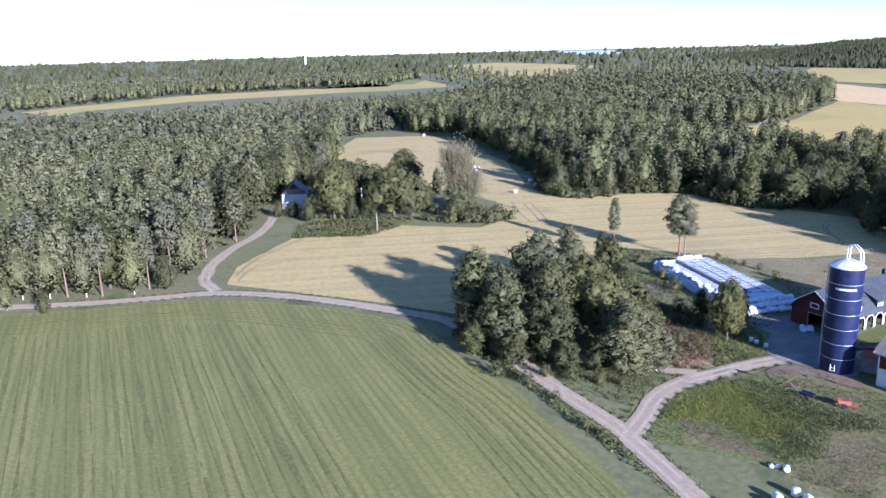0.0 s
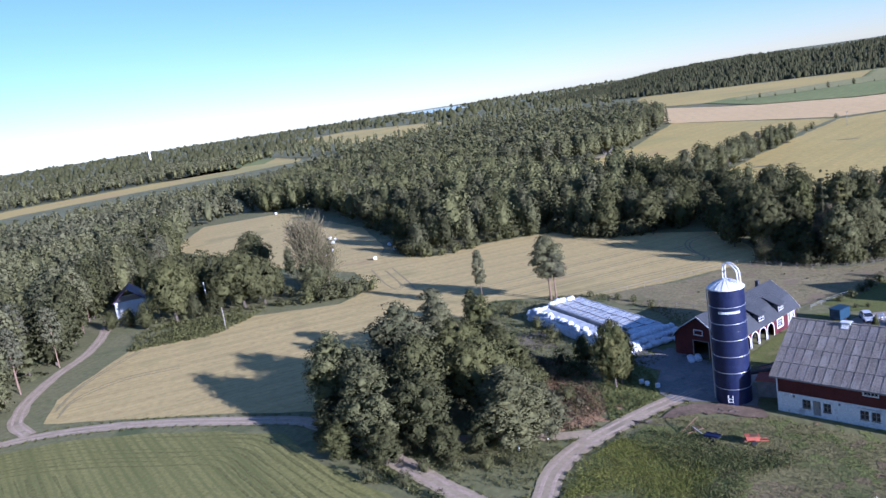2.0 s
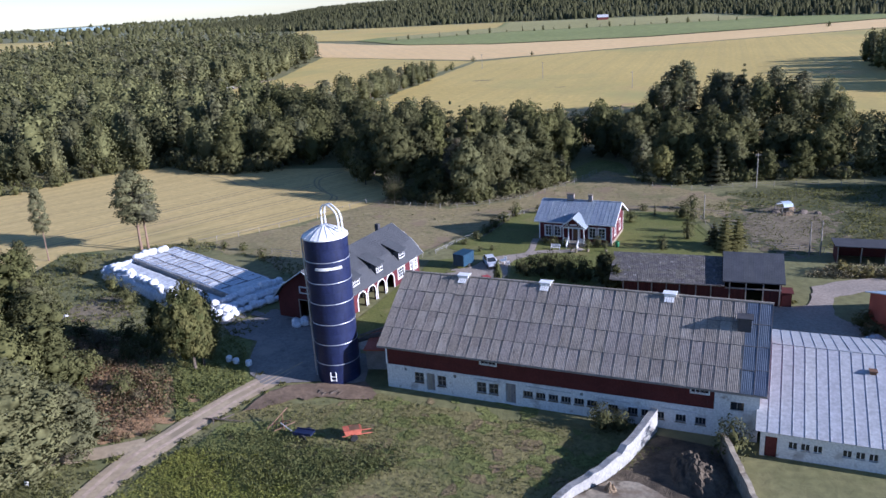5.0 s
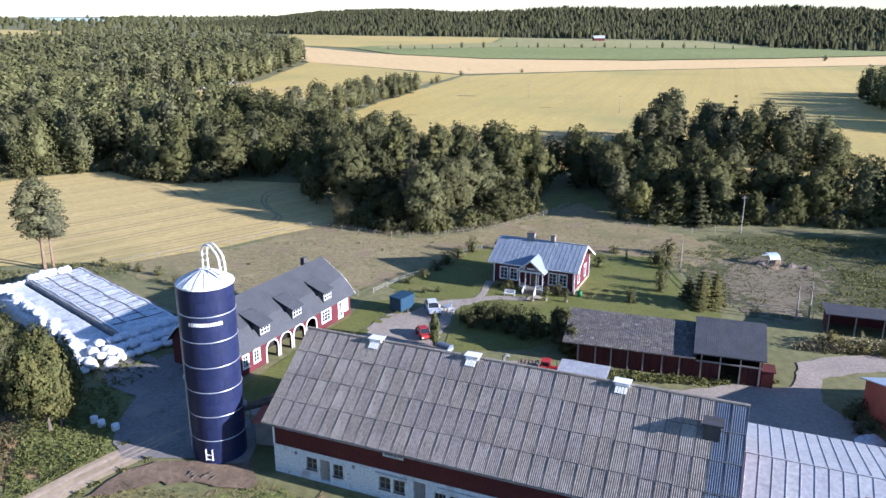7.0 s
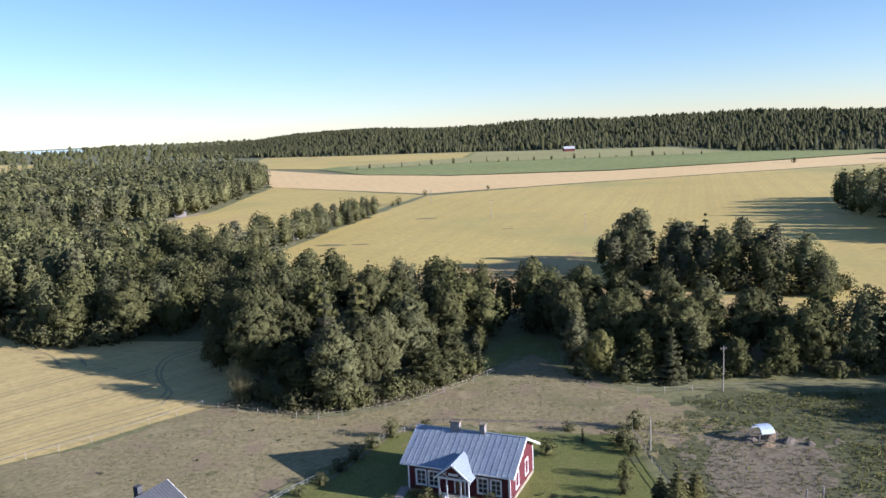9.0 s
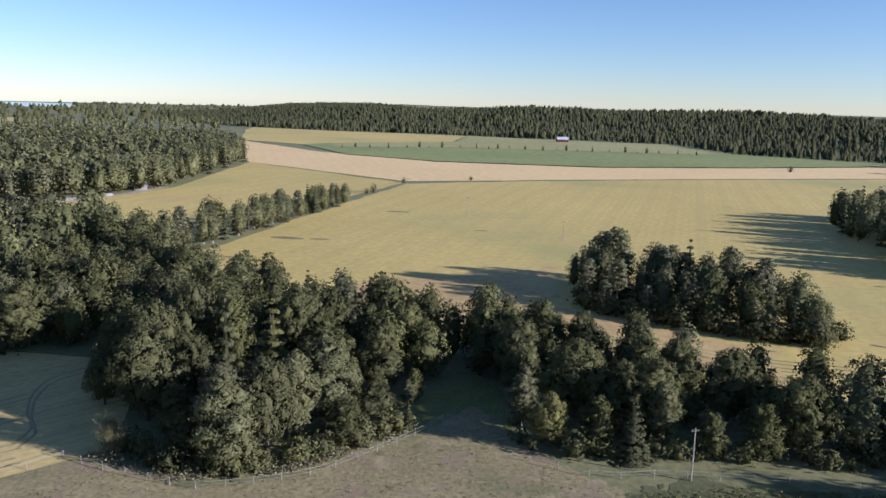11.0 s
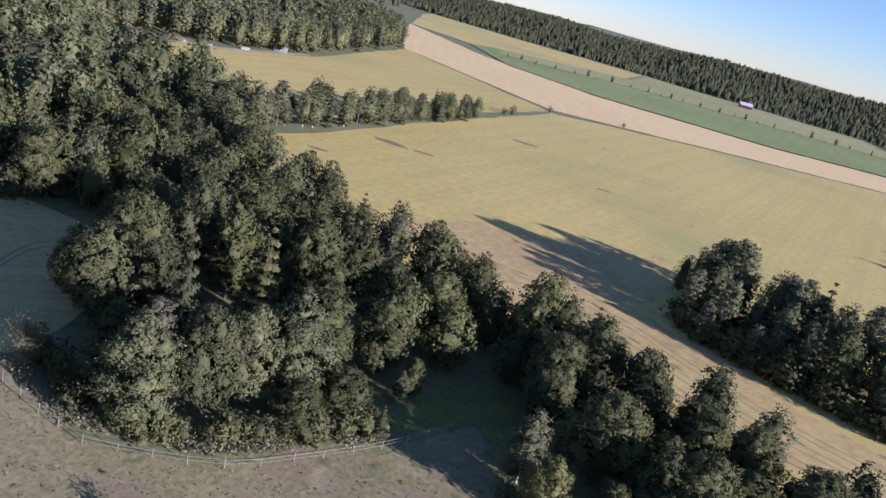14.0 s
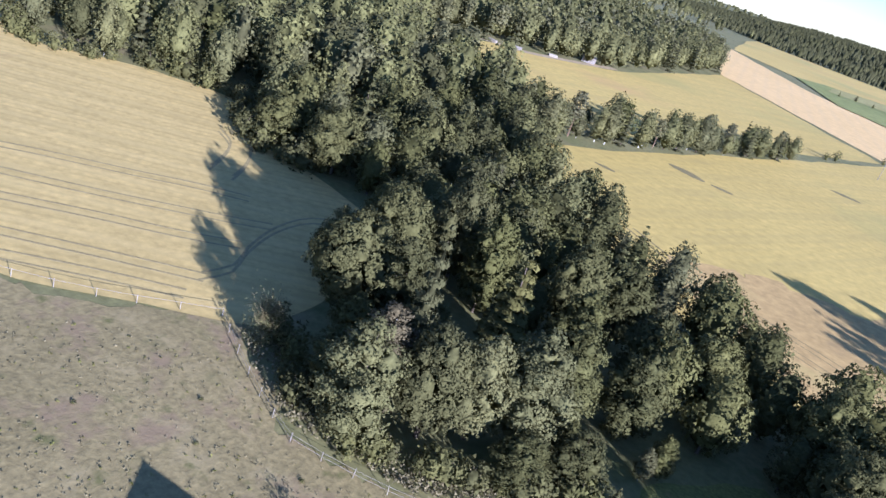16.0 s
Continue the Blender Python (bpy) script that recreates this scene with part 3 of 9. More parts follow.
patch("yard", [(-51.5, 17), (-45.5, 20.5), (-38.5, 16.5), (-36.5, 10), (-32, 9), (-28.5, 5), (-29, 0.3), (-35, 0.2), (-38.4, -0.4), (-41.2, 0.0), (-43.4, 2.6), (-44.4, 6.5), (-46.4, 10.5), (-50, 13.5)], M["yard"], 0.14, "worn grey asphalt yard at the silo", 0.9, category="yard", step=1.2)
patch("drive", [(-32.5, 9), (-28.5, 20), (-26, 29.7), (-24.8, 34.3), (-23, 37.3), (-20, 39.1), (-18.1, 43), (-16, 44.2), (-12.6, 45.1), (-11.4, 43.8), (-13.4, 42), (-14.6, 39.7), (-14.9, 33), (-15.3, 29.1), (-15, 26), (-4, 25), (1.5, 22.5), (4.3, 21.2), (10.9, 20.2), (15.8, 20.6), (18.4, 21.9), (22.6, 22), (24.3, 22.4), (25.8, 24.8), (27.3, 29.2), (31.8, 31), (38, 32.5), (46, 32), (62, 30), (62, 26.5), (46, 27.6), (39.4, 28.3), (33.2, 26.9), (29.2, 25.3), (27.8, 21.6), (27.3, 19), (29.4, 15), (30.5, 11.5), (27, 11.5), (-16, 20), (-26, 7)], M["drive"], 0.075, "grey gravel farm drive", 0.4, category="drive", step=0.9)
ribbon("garden_path", [(-13.2, 43.6), (-11.0, 45.2), (-8.5, 45.9), (-6.0, 45.9), (-4.2, 46.2), (-2.9, 47.2)], 1.6, M["drive"], 0.12, "gravel garden path to the porch", "path")
ribbon("garden_path", [(-11.6, 45.0), (-11.0, 47.6), (-10.8, 50.2), (-10.4, 53.0)], 1.1, M["drive"], 0.11, "narrow gravel path beside the house", "path")
patch("bare_earth", [(-41.0, -5.2), (-39.6, -2.2), (-37.4, 0.4), (-34.5, 0.2), (-31, -0.2), (-28.4, 0.0), (-26.3, -1.6), (-26.6, -3.2), (-30, -3.4), (-33.4, -3.9), (-36.4, -3.4), (-38.6, -4.6)], M["soil"], 0.148, "bare soil at the foot of the silo", 0.9, step=0.6, category="ground")
patch("weed_bank", [(-78, 14.8), (-71, 12), (-62, 7), (-57, 2.8), (-52, -1.8), (-48.6, -6), (-48.6, -11.5), (-52, -13.2), (-57, -9), (-64.5, 1), (-73, 7.5)], M["orange"], 0.06, "rust-brown weeds on a bank", 0.9, category="ground", step=1.5)
patch("bare_earth", [(-80, 18.5), (-77, 16.8), (-71, 18), (-66, 19.5), (-69, 23.5), (-74, 28), (-78, 25)], M["earth"], 0.05, "bare earth and rubble by the silage clamp", 0.9, category="ground", step=1.5)
patch("lawn", [(-50.8, -1), (-47.6, -8), (-46.2, -8.4), (-44.4, -3.6), (-41.8, 0.6), (-44.0, 3.2), (-45.0, 7.0), (-47.0, 11), (-51.0, 13.0), (-53.5, 8.5), (-52.5, 3.0)], M["weedy"], 0.067, "green verge beside the farm road", 0.7, category="ground", step=1.2)
patch("weed_patch", [(-45.4, -33), (-46.6, -24), (-45.6, -16), (-41.8, -9.5), (-36, -9.0), (-30, -12.0), (-24, -13.5), (-24, -22), (-27, -31), (-34, -35), (-42, -36)], M["weedy"], 0.02, "green weedy ground in the paddock", 1.0, category="ground", step=0.8)
patch("dry_grass", [(-41.4, -8.6), (-37.6, -3.8), (-33, -4.6), (-27, -2.8), (2, -10.6), (-2, -13.5), (-9.6, -22.4), (-16, -22.8), (-16.4, -34.5), (-27, -36), (-26.6, -31), (-23.6, -22), (-23.6, -13.2), (-30, -11.6), (-36, -8.6)], M["drypatch"], 0.022, "dry olive grass before the barn", 0.9, category="ground", step=0.8)
patch("concrete_slab", [(-15, -23.0), (-13.2, -22.6), (-9.2, -22.8), (-8.2, -26), (-8.6, -29.8), (-9.9, -33), (-10.7, -36), (-15.4, -36), (-15.3, -31.5)], M["slab"], 0.06, "stained pale concrete manure slab", 0.3, category="slab")
patch("dry_grass", [(-45.0, -28.5), (-39.0, -27.4), (-34.9, -28.7), (-31.0, -32.1), (-29.6, -33.2), (-36.8, -34.0), (-40.6, -31.6)], M["brownpatch"], 0.03, "brown dry patch in the weedy paddock", 0.9, category="ground", step=0.7)
patch("dry_grass", [(-26.5, -19.3), (-21.1, -18.9), (-18.8, -22.4), (-17.7, -27.5), (-19.2, -32.7), (-23.3, -32.8), (-23.3, -29.5), (-25.8, -25.7)], M["brownpatch"], 0.034, "brown dry patch in the weedy paddock", 0.9, category="ground", step=0.7)
# A darker crop colour: the shade between drilled rows is painted in.
M["croprow"] = material("painted_row_shade", (0.147, 0.141, 0.039), (0.201, 0.187, 0.055), scale=0.06, fine=1.6, bump=0.1, contrast=0.4)
EDGE = [(-190, -96), (-172, -77), (-159.5, -63.0), (-148, -46.5), (-135.5, -36), (-122, -30.2), (-108.6, -26.3), (-96.6, -24.3), (-82.2, -30.8), (-67.2, -36.0), (-54, -42.3), (-42, -48.5), (-25, -58.5), (0, -76), (60, -125)]
FIELD = EDGE + [(60, -260), (-330, -260), (-330, -215), (-230, -135)]
g = np.random.default_rng(41)
bm = bmesh.new()
def crop_row(pts, width, seed):
    """One dark row of painted shade between drilled plants, with ragged edges and breaks."""
    last = None
    for i, p in enumerate(pts):
        d = (pts[min(i + 1, len(pts) - 1)] - pts[max(i - 1, 0)]).normalized()
        w = width * (0.62 + 0.9 * noise.noise((p.x * 0.11, p.y * 0.11, seed)) + 0.4 * noise.noise((p.x * 0.8, p.y * 0.8, seed)))
        if w < 0.06:
            last = None
            continue
        v = [bm.verts.new((p.x - d.y * w * q, p.y + d.x * w * q, 0.075)) for q in (-0.5, 0.5)]
        if last:
            bm.faces.new((last[0], v[0], v[1], last[1]))
        last = v
edge_line = [Vector(q) for q in smooth_line(EDGE, 3.0)]
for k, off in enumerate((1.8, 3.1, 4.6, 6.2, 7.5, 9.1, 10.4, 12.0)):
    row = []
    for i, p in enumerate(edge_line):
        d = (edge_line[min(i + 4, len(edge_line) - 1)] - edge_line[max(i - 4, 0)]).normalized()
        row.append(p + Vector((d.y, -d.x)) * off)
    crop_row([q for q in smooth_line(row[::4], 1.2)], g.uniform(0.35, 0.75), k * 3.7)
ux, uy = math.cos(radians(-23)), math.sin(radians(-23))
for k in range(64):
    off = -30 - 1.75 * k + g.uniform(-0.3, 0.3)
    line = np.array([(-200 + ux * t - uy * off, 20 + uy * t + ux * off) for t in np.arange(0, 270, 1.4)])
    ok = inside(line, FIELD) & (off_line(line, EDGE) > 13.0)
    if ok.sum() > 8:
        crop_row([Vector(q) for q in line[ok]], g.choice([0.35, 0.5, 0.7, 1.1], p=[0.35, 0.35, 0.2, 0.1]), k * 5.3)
tagged(part("crop_rows", bm, M["croprow"]), "painted shade in the gaps between drilled rows along the field edge", "crop", kind="stuff")
ribbon("road", ROAD, 3.3, M["gravel"], 0.11, "pinkish gravel country road")
ribbon("road", NORTH, 3.0, M["gravel"], 0.12, "gravel lane turning off into the forest")
ribbon("road", LOOP, 3.4, M["gravel"], 0.125, "curved gravel farm road")
ribbon("road", SIDE, 2.4, M["gravel"], 0.10, "short gravel link under the trees")
M["worn"] = material("compacted_road_gravel", (0.456, 0.343, 0.245), (0.541, 0.416, 0.301), scale=0.25, fine=2.4, bump=0.02, contrast=0.25, blotch=[((0.350, 0.265, 0.181), 0.3, 0.55)])
for line, z in ((ROAD, 0.11), (LOOP, 0.125), (NORTH, 0.12)):
    pts = smooth_line(line)
    for side in (-0.72, 0.72):
        rut = []
        for i in range(0, len(pts), 3):
            d = (pts[min(i + 1, len(pts) - 1)] - pts[max(i - 1, 0)]).normalized()
            rut.append((pts[i].x - d.y * side, pts[i].y + d.x * side))
        ribbon("wheel_track", rut, 0.62, M["worn"], z + 0.016, "pale compacted wheel track on the gravel", "track")
ribbon("track", [(-20, 55), (-12, 72.5), (0, 73.5), (14, 72), (24, 68)], 0.9, M["earth"], 0.06, "faint trodden cattle path", "path")
M["rut"] = material("pressed_stubble", (0.29, 0.235, 0.115), (0.36, 0.29, 0.14), scale=0.3, fine=2.0, contrast=0.3)
TRACKS = [[(-112, 54), (-99.8, 66.7), (-91.5, 78.1), (-83.8, 87.8), (-78.3, 95.3), (-73, 101)], [(-104, 52), (-92, 64.8), (-79.1, 79.5), (-69, 92.5), (-64.5, 99)], [(-93, 52.5), (-84, 62.7), (-72.8, 76.8), (-65.9, 84.8), (-61, 91.5)], [(-82, 53.5), (-75.4, 60.4), (-64, 73), (-55, 82.6)], [(-73, 55.3), (-69.8, 58.9), (-59.6, 71), (-52.5, 78.6)], [(-80, 102.5), (-84, 107.5), (-88.7, 111.7), (-94, 114.6), (-99, 114.4)], [(-84, 101), (-88.5, 106.5), (-93, 110.4), (-99, 112)]]
TRACKS += [[(-61.3, 113), (-64.9, 106.5), (-63.5, 98.9), (-59.4, 91.5), (-56, 87.2), (-55.5, 82.3)], [(-155, 79), (-140.4, 65), (-132, 58.5), (-131, 60), (-134, 64), (-149, 78)], [(-148, 80.5), (-133, 66.3), (-125, 58.2)], [(-155, -27), (-163, -16), (-168, -4), (-171, 6)], [(-151, -29), (-156.5, -21.4), (-156, -11), (-148, -2)]]
for line in TRACKS:
    for shift in (0.0, 1.9):
        ribbon("wheel_track", [(x + shift * 0.77, y - shift * 0.64) for x, y in line], 0.42, M["rut"], 0.085, "dark wheel track pressed into stubble", "track")
M["ripe"] = material("over_ripe_grain", (0.432, 0.294, 0.115), (0.524, 0.359, 0.143), scale=0.03, fine=0.5, contrast=0.25, blotch=[((0.506, 0.396, 0.147), 0.03, 0.52), ((0.331, 0.230, 0.101), 0.09, 0.60)])
M["lodged"] = material("lodged_grain", (0.20, 0.165, 0.075), (0.27, 0.22, 0.10), scale=0.3, fine=2.0)
for x, y, r in ((-66.8, 243.8, 3.4), (-55.9, 244, 2.2), (-73.7, 208.7, 1.8), (-41, 317, 3.4), (-2.9, 275, 1.5), (51, 151, 1.0), (38, 158, 0.9)):
    patch("lodged_grain", [(x + r * 1.7 * math.cos(a), y + r * 0.6 * math.sin(a)) for a in np.linspace(0, 5.8, 12)], M["lodged"], 0.09, "dark patch of flattened grain", 0.5, step=0.8)
patch("grain_edge", [(-30, 158), (-36, 178), (-16, 192), (4, 208), (24, 213), (21, 172), (40, 155), (60, 145), (60, 120), (40, 127), (15, 141)], M["ripe"], 0.085, "orange-brown trampled edge of the grain field", 4.0, step=3.0)
for k, line in enumerate(([(-52, 170), (-30, 163), (-4, 160), (12, 156), (26, 146), (40, 137), (58, 131), (80, 128)], [(-48, 175), (-28, 168), (-2, 165), (16, 160), (30, 150), (44, 141), (60, 135), (82, 132)], [(0, 154), (14, 148), (28, 138), (42, 130), (60, 125), (82, 122)])):
    for shift in (0.0, 2.1):
        ribbon("wheel_track", [(x + shift * 0.45, y + shift * 0.85) for x, y in line], 0.5, M["lodged"], 0.092 + 0.003 * k, "dark tramline through ripe grain", "track")
for x, y, r in ((27.5, 148.5, 0.9), (33.5, 144.6, 1.3), (36.5, 142.5, 0.7), (44.5, 138.6, 1.2), (47, 137.2, 0.6), (20.5, 153.5, 0.7), (12.5, 164, 1.2), (14, 168, 0.9), (10, 171, 0.8), (61, 143, 0.8), (78, 139, 0.7), (84, 150, 0.8)):
    patch("lodged_grain", [(x + r * 2.0 * math.cos(a) * 0.9 + r * 0.4 * math.sin(a), y - r * 1.0 * math.cos(a) + r * 0.5 * math.sin(a)) for a in np.linspace(0, 5.8, 12)], M["lodged"], 0.104, "dark patch of flattened grain", 0.4, step=0.6)
ribbon("ditch", [(-165, 742), (-110, 775), (-60, 806), (20, 812), (110, 806), (185, 812)], 3.0, M["ground"], 0.7, "dark grassy ditch through the ley", "ditch")
ribbon("yard_track", [(-196, 300), (-188, 309), (-181, 318), (-176, 340), (-173, 358), (-171, 376)], 5.0, M["gravel"], 0.1, "pale gravel track along the wood", "track")
lake = patch("lake", [(-1660, 2500), (-1480, 2540), (-1790, 3000), (-2180, 3640), (-2520, 3600), (-2000, 2900)], M["water"], 0.5, "distant blue lake", 8.0, category="lake", step=60)

# ---- trees ----

def sprays(rng, c, out, size, droop=0.0, longer=1.0, soft=0.25):
    """Small leafy sprays: one three-cornered blade each, at the points c, facing roughly outwards; also their soft normals."""
    n = len(c)
    nor = out + rng.normal(0, 0.5 if size < 0.5 else 0.35, (n, 3))
    nor /= np.linalg.norm(nor, axis=1)[:, None] + 1e-9
    t = rng.normal(0, 1, (n, 3))
    t[:, 2] -= droop
    t -= (t * nor).sum(1)[:, None] * nor
    t /= np.linalg.norm(t, axis=1)[:, None] + 1e-9
    b = np.cross(nor, t)
    s = (size * rng.uniform(0.65, 1.35, n))[:, None]
    j = lambda: rng.uniform(0.6, 1.15, (n, 1))
    v = np.stack([c - t * s * longer * j(), c + (0.5 * t * longer - 0.8 * b) * s * j(), c + (0.5 * t * longer + 0.8 * b) * s * j()], 1)
    m = out * (1 - soft) + nor * soft
    m /= np.linalg.norm(m, axis=1)[:, None] + 1e-9
    return v.reshape(-1, 3), np.arange(n * 3).reshape(n, 3), np.repeat(m, 3, axis=0)


def ball(rng, n, up=0.15):
    d = rng.normal(0, 1, (n, 3))
    d[:, 2] += up
    return d / np.linalg.norm(d, axis=1)[:, None]


def egg(radius, z0, z1, sides, rings, rng):
    """The closed inner mass of a crown; radius: its half width at the share u of its height."""
    u = (np.arange(rings) + 0.5) / rings
    a = np.arange(sides) * 2 * np.pi / sides
    r = np.array([radius(x) for x in u])[:, None] * rng.uniform(0.82, 1.12, (rings, sides))
    v = np.stack([r * np.cos(a), r * np.sin(a), np.repeat((z0 + (z1 - z0) * u)[:, None], sides, 1)], 2).reshape(-1, 3)
    v = np.concatenate([v, [[0, 0, z0], [0, 0, z1]]])
    f = []
    for i in range(rings - 1):
        for k in range(sides):
            p, q = i * sides + k, i * sides + (k + 1) % sides
            f += [(p, q, q + sides), (p, q + sides, p + sides)]
    for k in range(sides):
        f.append((len(v) - 2, (k + 1) % sides, k))
        f.append((len(v) - 1, (rings - 1) * sides + k, (rings - 1) * sides + (k + 1) % sides))
    n = v - np.array([0, 0, z0 + (z1 - z0) * 0.4])
    n /= np.linalg.norm(n, axis=1)[:, None] + 1e-9
    n += rng.normal(0, 0.25, n.shape)
    return v, np.array(f), n / (np.linalg.norm(n, axis=1)[:, None] + 1e-9)


def joined(a, b):
    return np.concatenate([a[0], b[0]]), np.concatenate([a[1], b[1] + len(a[0])]), np.concatenate([a[2], b[2]])


def globes(cs, rs, sides, rings, rng):
    """Closed uneven inner masses of the lobes of a crown."""
    u = (np.arange(rings) + 0.5) / rings * np.pi
    a = np.arange(sides) * 2 * np.pi / sides
    d = np.stack([np.outer(np.sin(u), np.cos(a)), np.outer(np.sin(u), np.sin(a)), np.outer(-np.cos(u), np.ones(sides))], 2).reshape(-1, 3)
    d = np.concatenate([d, [[0, 0, -1], [0, 0, 1]]])
    f = []
    for i in range(rings - 1):
        for k in range(sides):
            p, q = i * sides + k, i * sides + (k + 1) % sides
            f += [(p, q, q + sides), (p, q + sides, p + sides)]
    for k in range(sides):
        f.append((len(d) - 2, (k + 1) % sides, k))
        f.append((len(d) - 1, (rings - 1) * sides + k, (rings - 1) * sides + (k + 1) % sides))
    v = cs[:, None] + d[None] * (rs[:, None] * rng.uniform(0.86, 1.1, (len(cs), len(d))))[:, :, None]
    ff = np.array(f)[None] + (np.arange(len(cs)) * len(d))[:, None, None]
    nn = np.tile(d, (len(cs), 1)) + rng.normal(0, 0.7, (len(cs) * len(d), 3))
    return v.reshape(-1, 3), ff.reshape(-1, 3), nn / np.linalg.norm(nn, axis=1)[:, None]


def crown_broad(rng, h, w, n, size, low=0.16, lobes=14, clump=0.06, top=0.0):
    """An uneven crown: lobes round the limbs, each covered with small leafy clumps, with dark gaps between the lobes."""
    cs, rs = [], []
    prof = lambda u: max(math.sin(math.pi * (0.15 + 0.70 * u)) ** 0.8 * (1 - top * u), 0.14)
    for i in range(lobes):
        u = (i + rng.uniform(0.2, 0.8)) / lobes
        r = w * rng.uniform(0.15, 0.25) * (0.5 + 0.5 * prof(u))
        a = i * 2.4 + rng.uniform(-0.5, 0.5)
        q = max(w / 2 * prof(u) * rng.uniform(0.9, 1.24) - r * 0.85, 0)
        cs.append((q * math.cos(a), q * math.sin(a), h * low + r * 0.8 + (h * (0.97 - low) - 1.8 * r) * u)), rs.append(r)
    for u in (0.28, 0.52, 0.76):
        cs.append((0, 0, h * (low + (0.97 - low) * u))), rs.append(w * 0.33 * prof(u))
    rs.append(w * 0.115)
    cs.append((w * rng.uniform(-0.05, 0.05), w * rng.uniform(-0.05, 0.05), h - rs[-1]))
    cs, rs = np.array(cs), np.array(rs)
    if size < 0.6:
        m = (4.2 * (rs / (w * clump)) ** 2).astype(int) + 3
        k = np.repeat(np.arange(len(cs)), m)
        d = ball(rng, len(k), 0.2)
        pc = cs[k] + d * (rs[k] * rng.uniform(0.84, 1.1, len(k)))[:, None] * np.array([1, 1, 0.95])
        near = np.linalg.norm(pc[:, None] - cs[None], axis=2) / rs[None]
        near[np.arange(len(k)), k] = 9
        keep = near.min(1) > 0.86
        pc, dc, rc = pc[keep], d[keep], w * clump * rng.uniform(0.65, 1.35, keep.sum())
    else:
        pc, dc, rc = cs, np.tile([0.0, 0.0, 0.3], (len(cs), 1)), rs
    k = rng.choice(len(pc), n, p=rc ** 2 / (rc ** 2).sum())
    d = ball(rng, n, 0.25) + dc[k] * 0.5
    d /= np.linalg.norm(d, axis=1)[:, None]
    p = pc[k] + d * (rc[k] * rng.uniform(0.4 if size < 0.5 else 0.88, 1.3 if size < 0.5 else 1.12, n))[:, None] * np.array([1, 1, 0.8])
    p[:, 2] = np.maximum(p[:, 2], 0.1)
    axis = p - np.array([0, 0, h * (0.3 + low * 0.5)])
    axis[:, 2] *= 0.6
    axis /= np.linalg.norm(axis, axis=1)[:, None] + 1e-9
    out = d * 0.5 + dc[k] * 0.4 + axis * 0.6
    out /= np.linalg.norm(out, axis=1)[:, None]
    core = globes(cs, rs * 0.7, 7, 4, rng) if size < 0.21 and h > 4 else egg(lambda u: w / 2 * (0.56 if h > 4 else 0.38) * prof(u), h * low, h * (0.91 if h > 4 else 0.7), 6, 5, rng)
    return joined(sprays(rng, p, out, size, soft=0.25), core), (cs, rs)


def crown_spruce(rng, h, w, n, size, low=0.06):
    """Tiers of drooping boughs that shorten towards the top."""
    tiers = int(h * 0.62)
    zt = low * h + (h * (1 - low)) * np.linspace(0, 0.985, tiers) ** 0.95
    rt = w / 2 * (1 - (zt - low * h) / (h * (1 - low))) ** 0.85 * rng.uniform(0.72, 1.2, tiers) + 0.12
    k = rng.choice(tiers, n, p=(rt + 0.15) / (rt + 0.15).sum())
    boughs = rng.integers(0, 9, n)
    a = boughs * 2 * np.pi / 9 + k * 0.7 + rng.normal(0, 0.16, n)
    q = np.sqrt(rng.uniform(0.08, 1, n))
    r = rt[k] * q * (0.82 + 0.22 * np.sin(boughs * 2.3 + k * 1.9))
    z = zt[k] - 0.42 * r + 0.2 * r * q + rng.normal(0, 0.08, n)
    p = np.stack([r * np.cos(a), r * np.sin(a), np.maximum(z, 0.2)], 1)
    out = np.stack([np.cos(a) * 0.72, np.sin(a) * 0.72, np.full(n, 0.6)], 1)
    core = egg(lambda u: w / 2 * 0.26 * (1 - u) ** 0.9 + 0.05, low * h + 0.3, h * 0.9, 6, 5, rng)
    return joined(sprays(rng, p, out, size, droop=0.5, longer=1.25), core), None


def crown_pine(rng, h, w, n, size, low=0.5, blobs=13):
    """Flat dark pads of needles round the upper trunk."""
    cs, rs = [], []
    for i in range(blobs):
        u = (i + 0.5) / blobs
        z = h * (low + (0.97 - low) * u)
        a = i * 2.4 + rng.uniform(-0.4, 0.4)
        rad = w / 2 * 0.72 * math.sin(math.pi * (0.22 + 0.72 * u)) * rng.uniform(0.5, 1.05)
        cs.append((rad * math.cos(a), rad * math.sin(a), z)), rs.append(w * rng.uniform(0.14, 0.22))
    cs, rs = np.array(cs), np.array(rs)
    k = rng.choice(len(cs), n, p=rs ** 2 / (rs ** 2).sum())
    d = ball(rng, n, 0.4)
    p = cs[k] + d * (rs[k] * rng.uniform(0.45 if size < 0.5 else 0.9, 1.1, n))[:, None] * np.array([1, 1, 0.62])
    out = p - np.array([0, 0, h * (low + 1) * 0.42])
    out = d * 0.7 + 0.5 * out / np.linalg.norm(out, axis=1)[:, None]
    return sprays(rng, p, out / np.linalg.norm(out, axis=1)[:, None], size), (cs, rs)


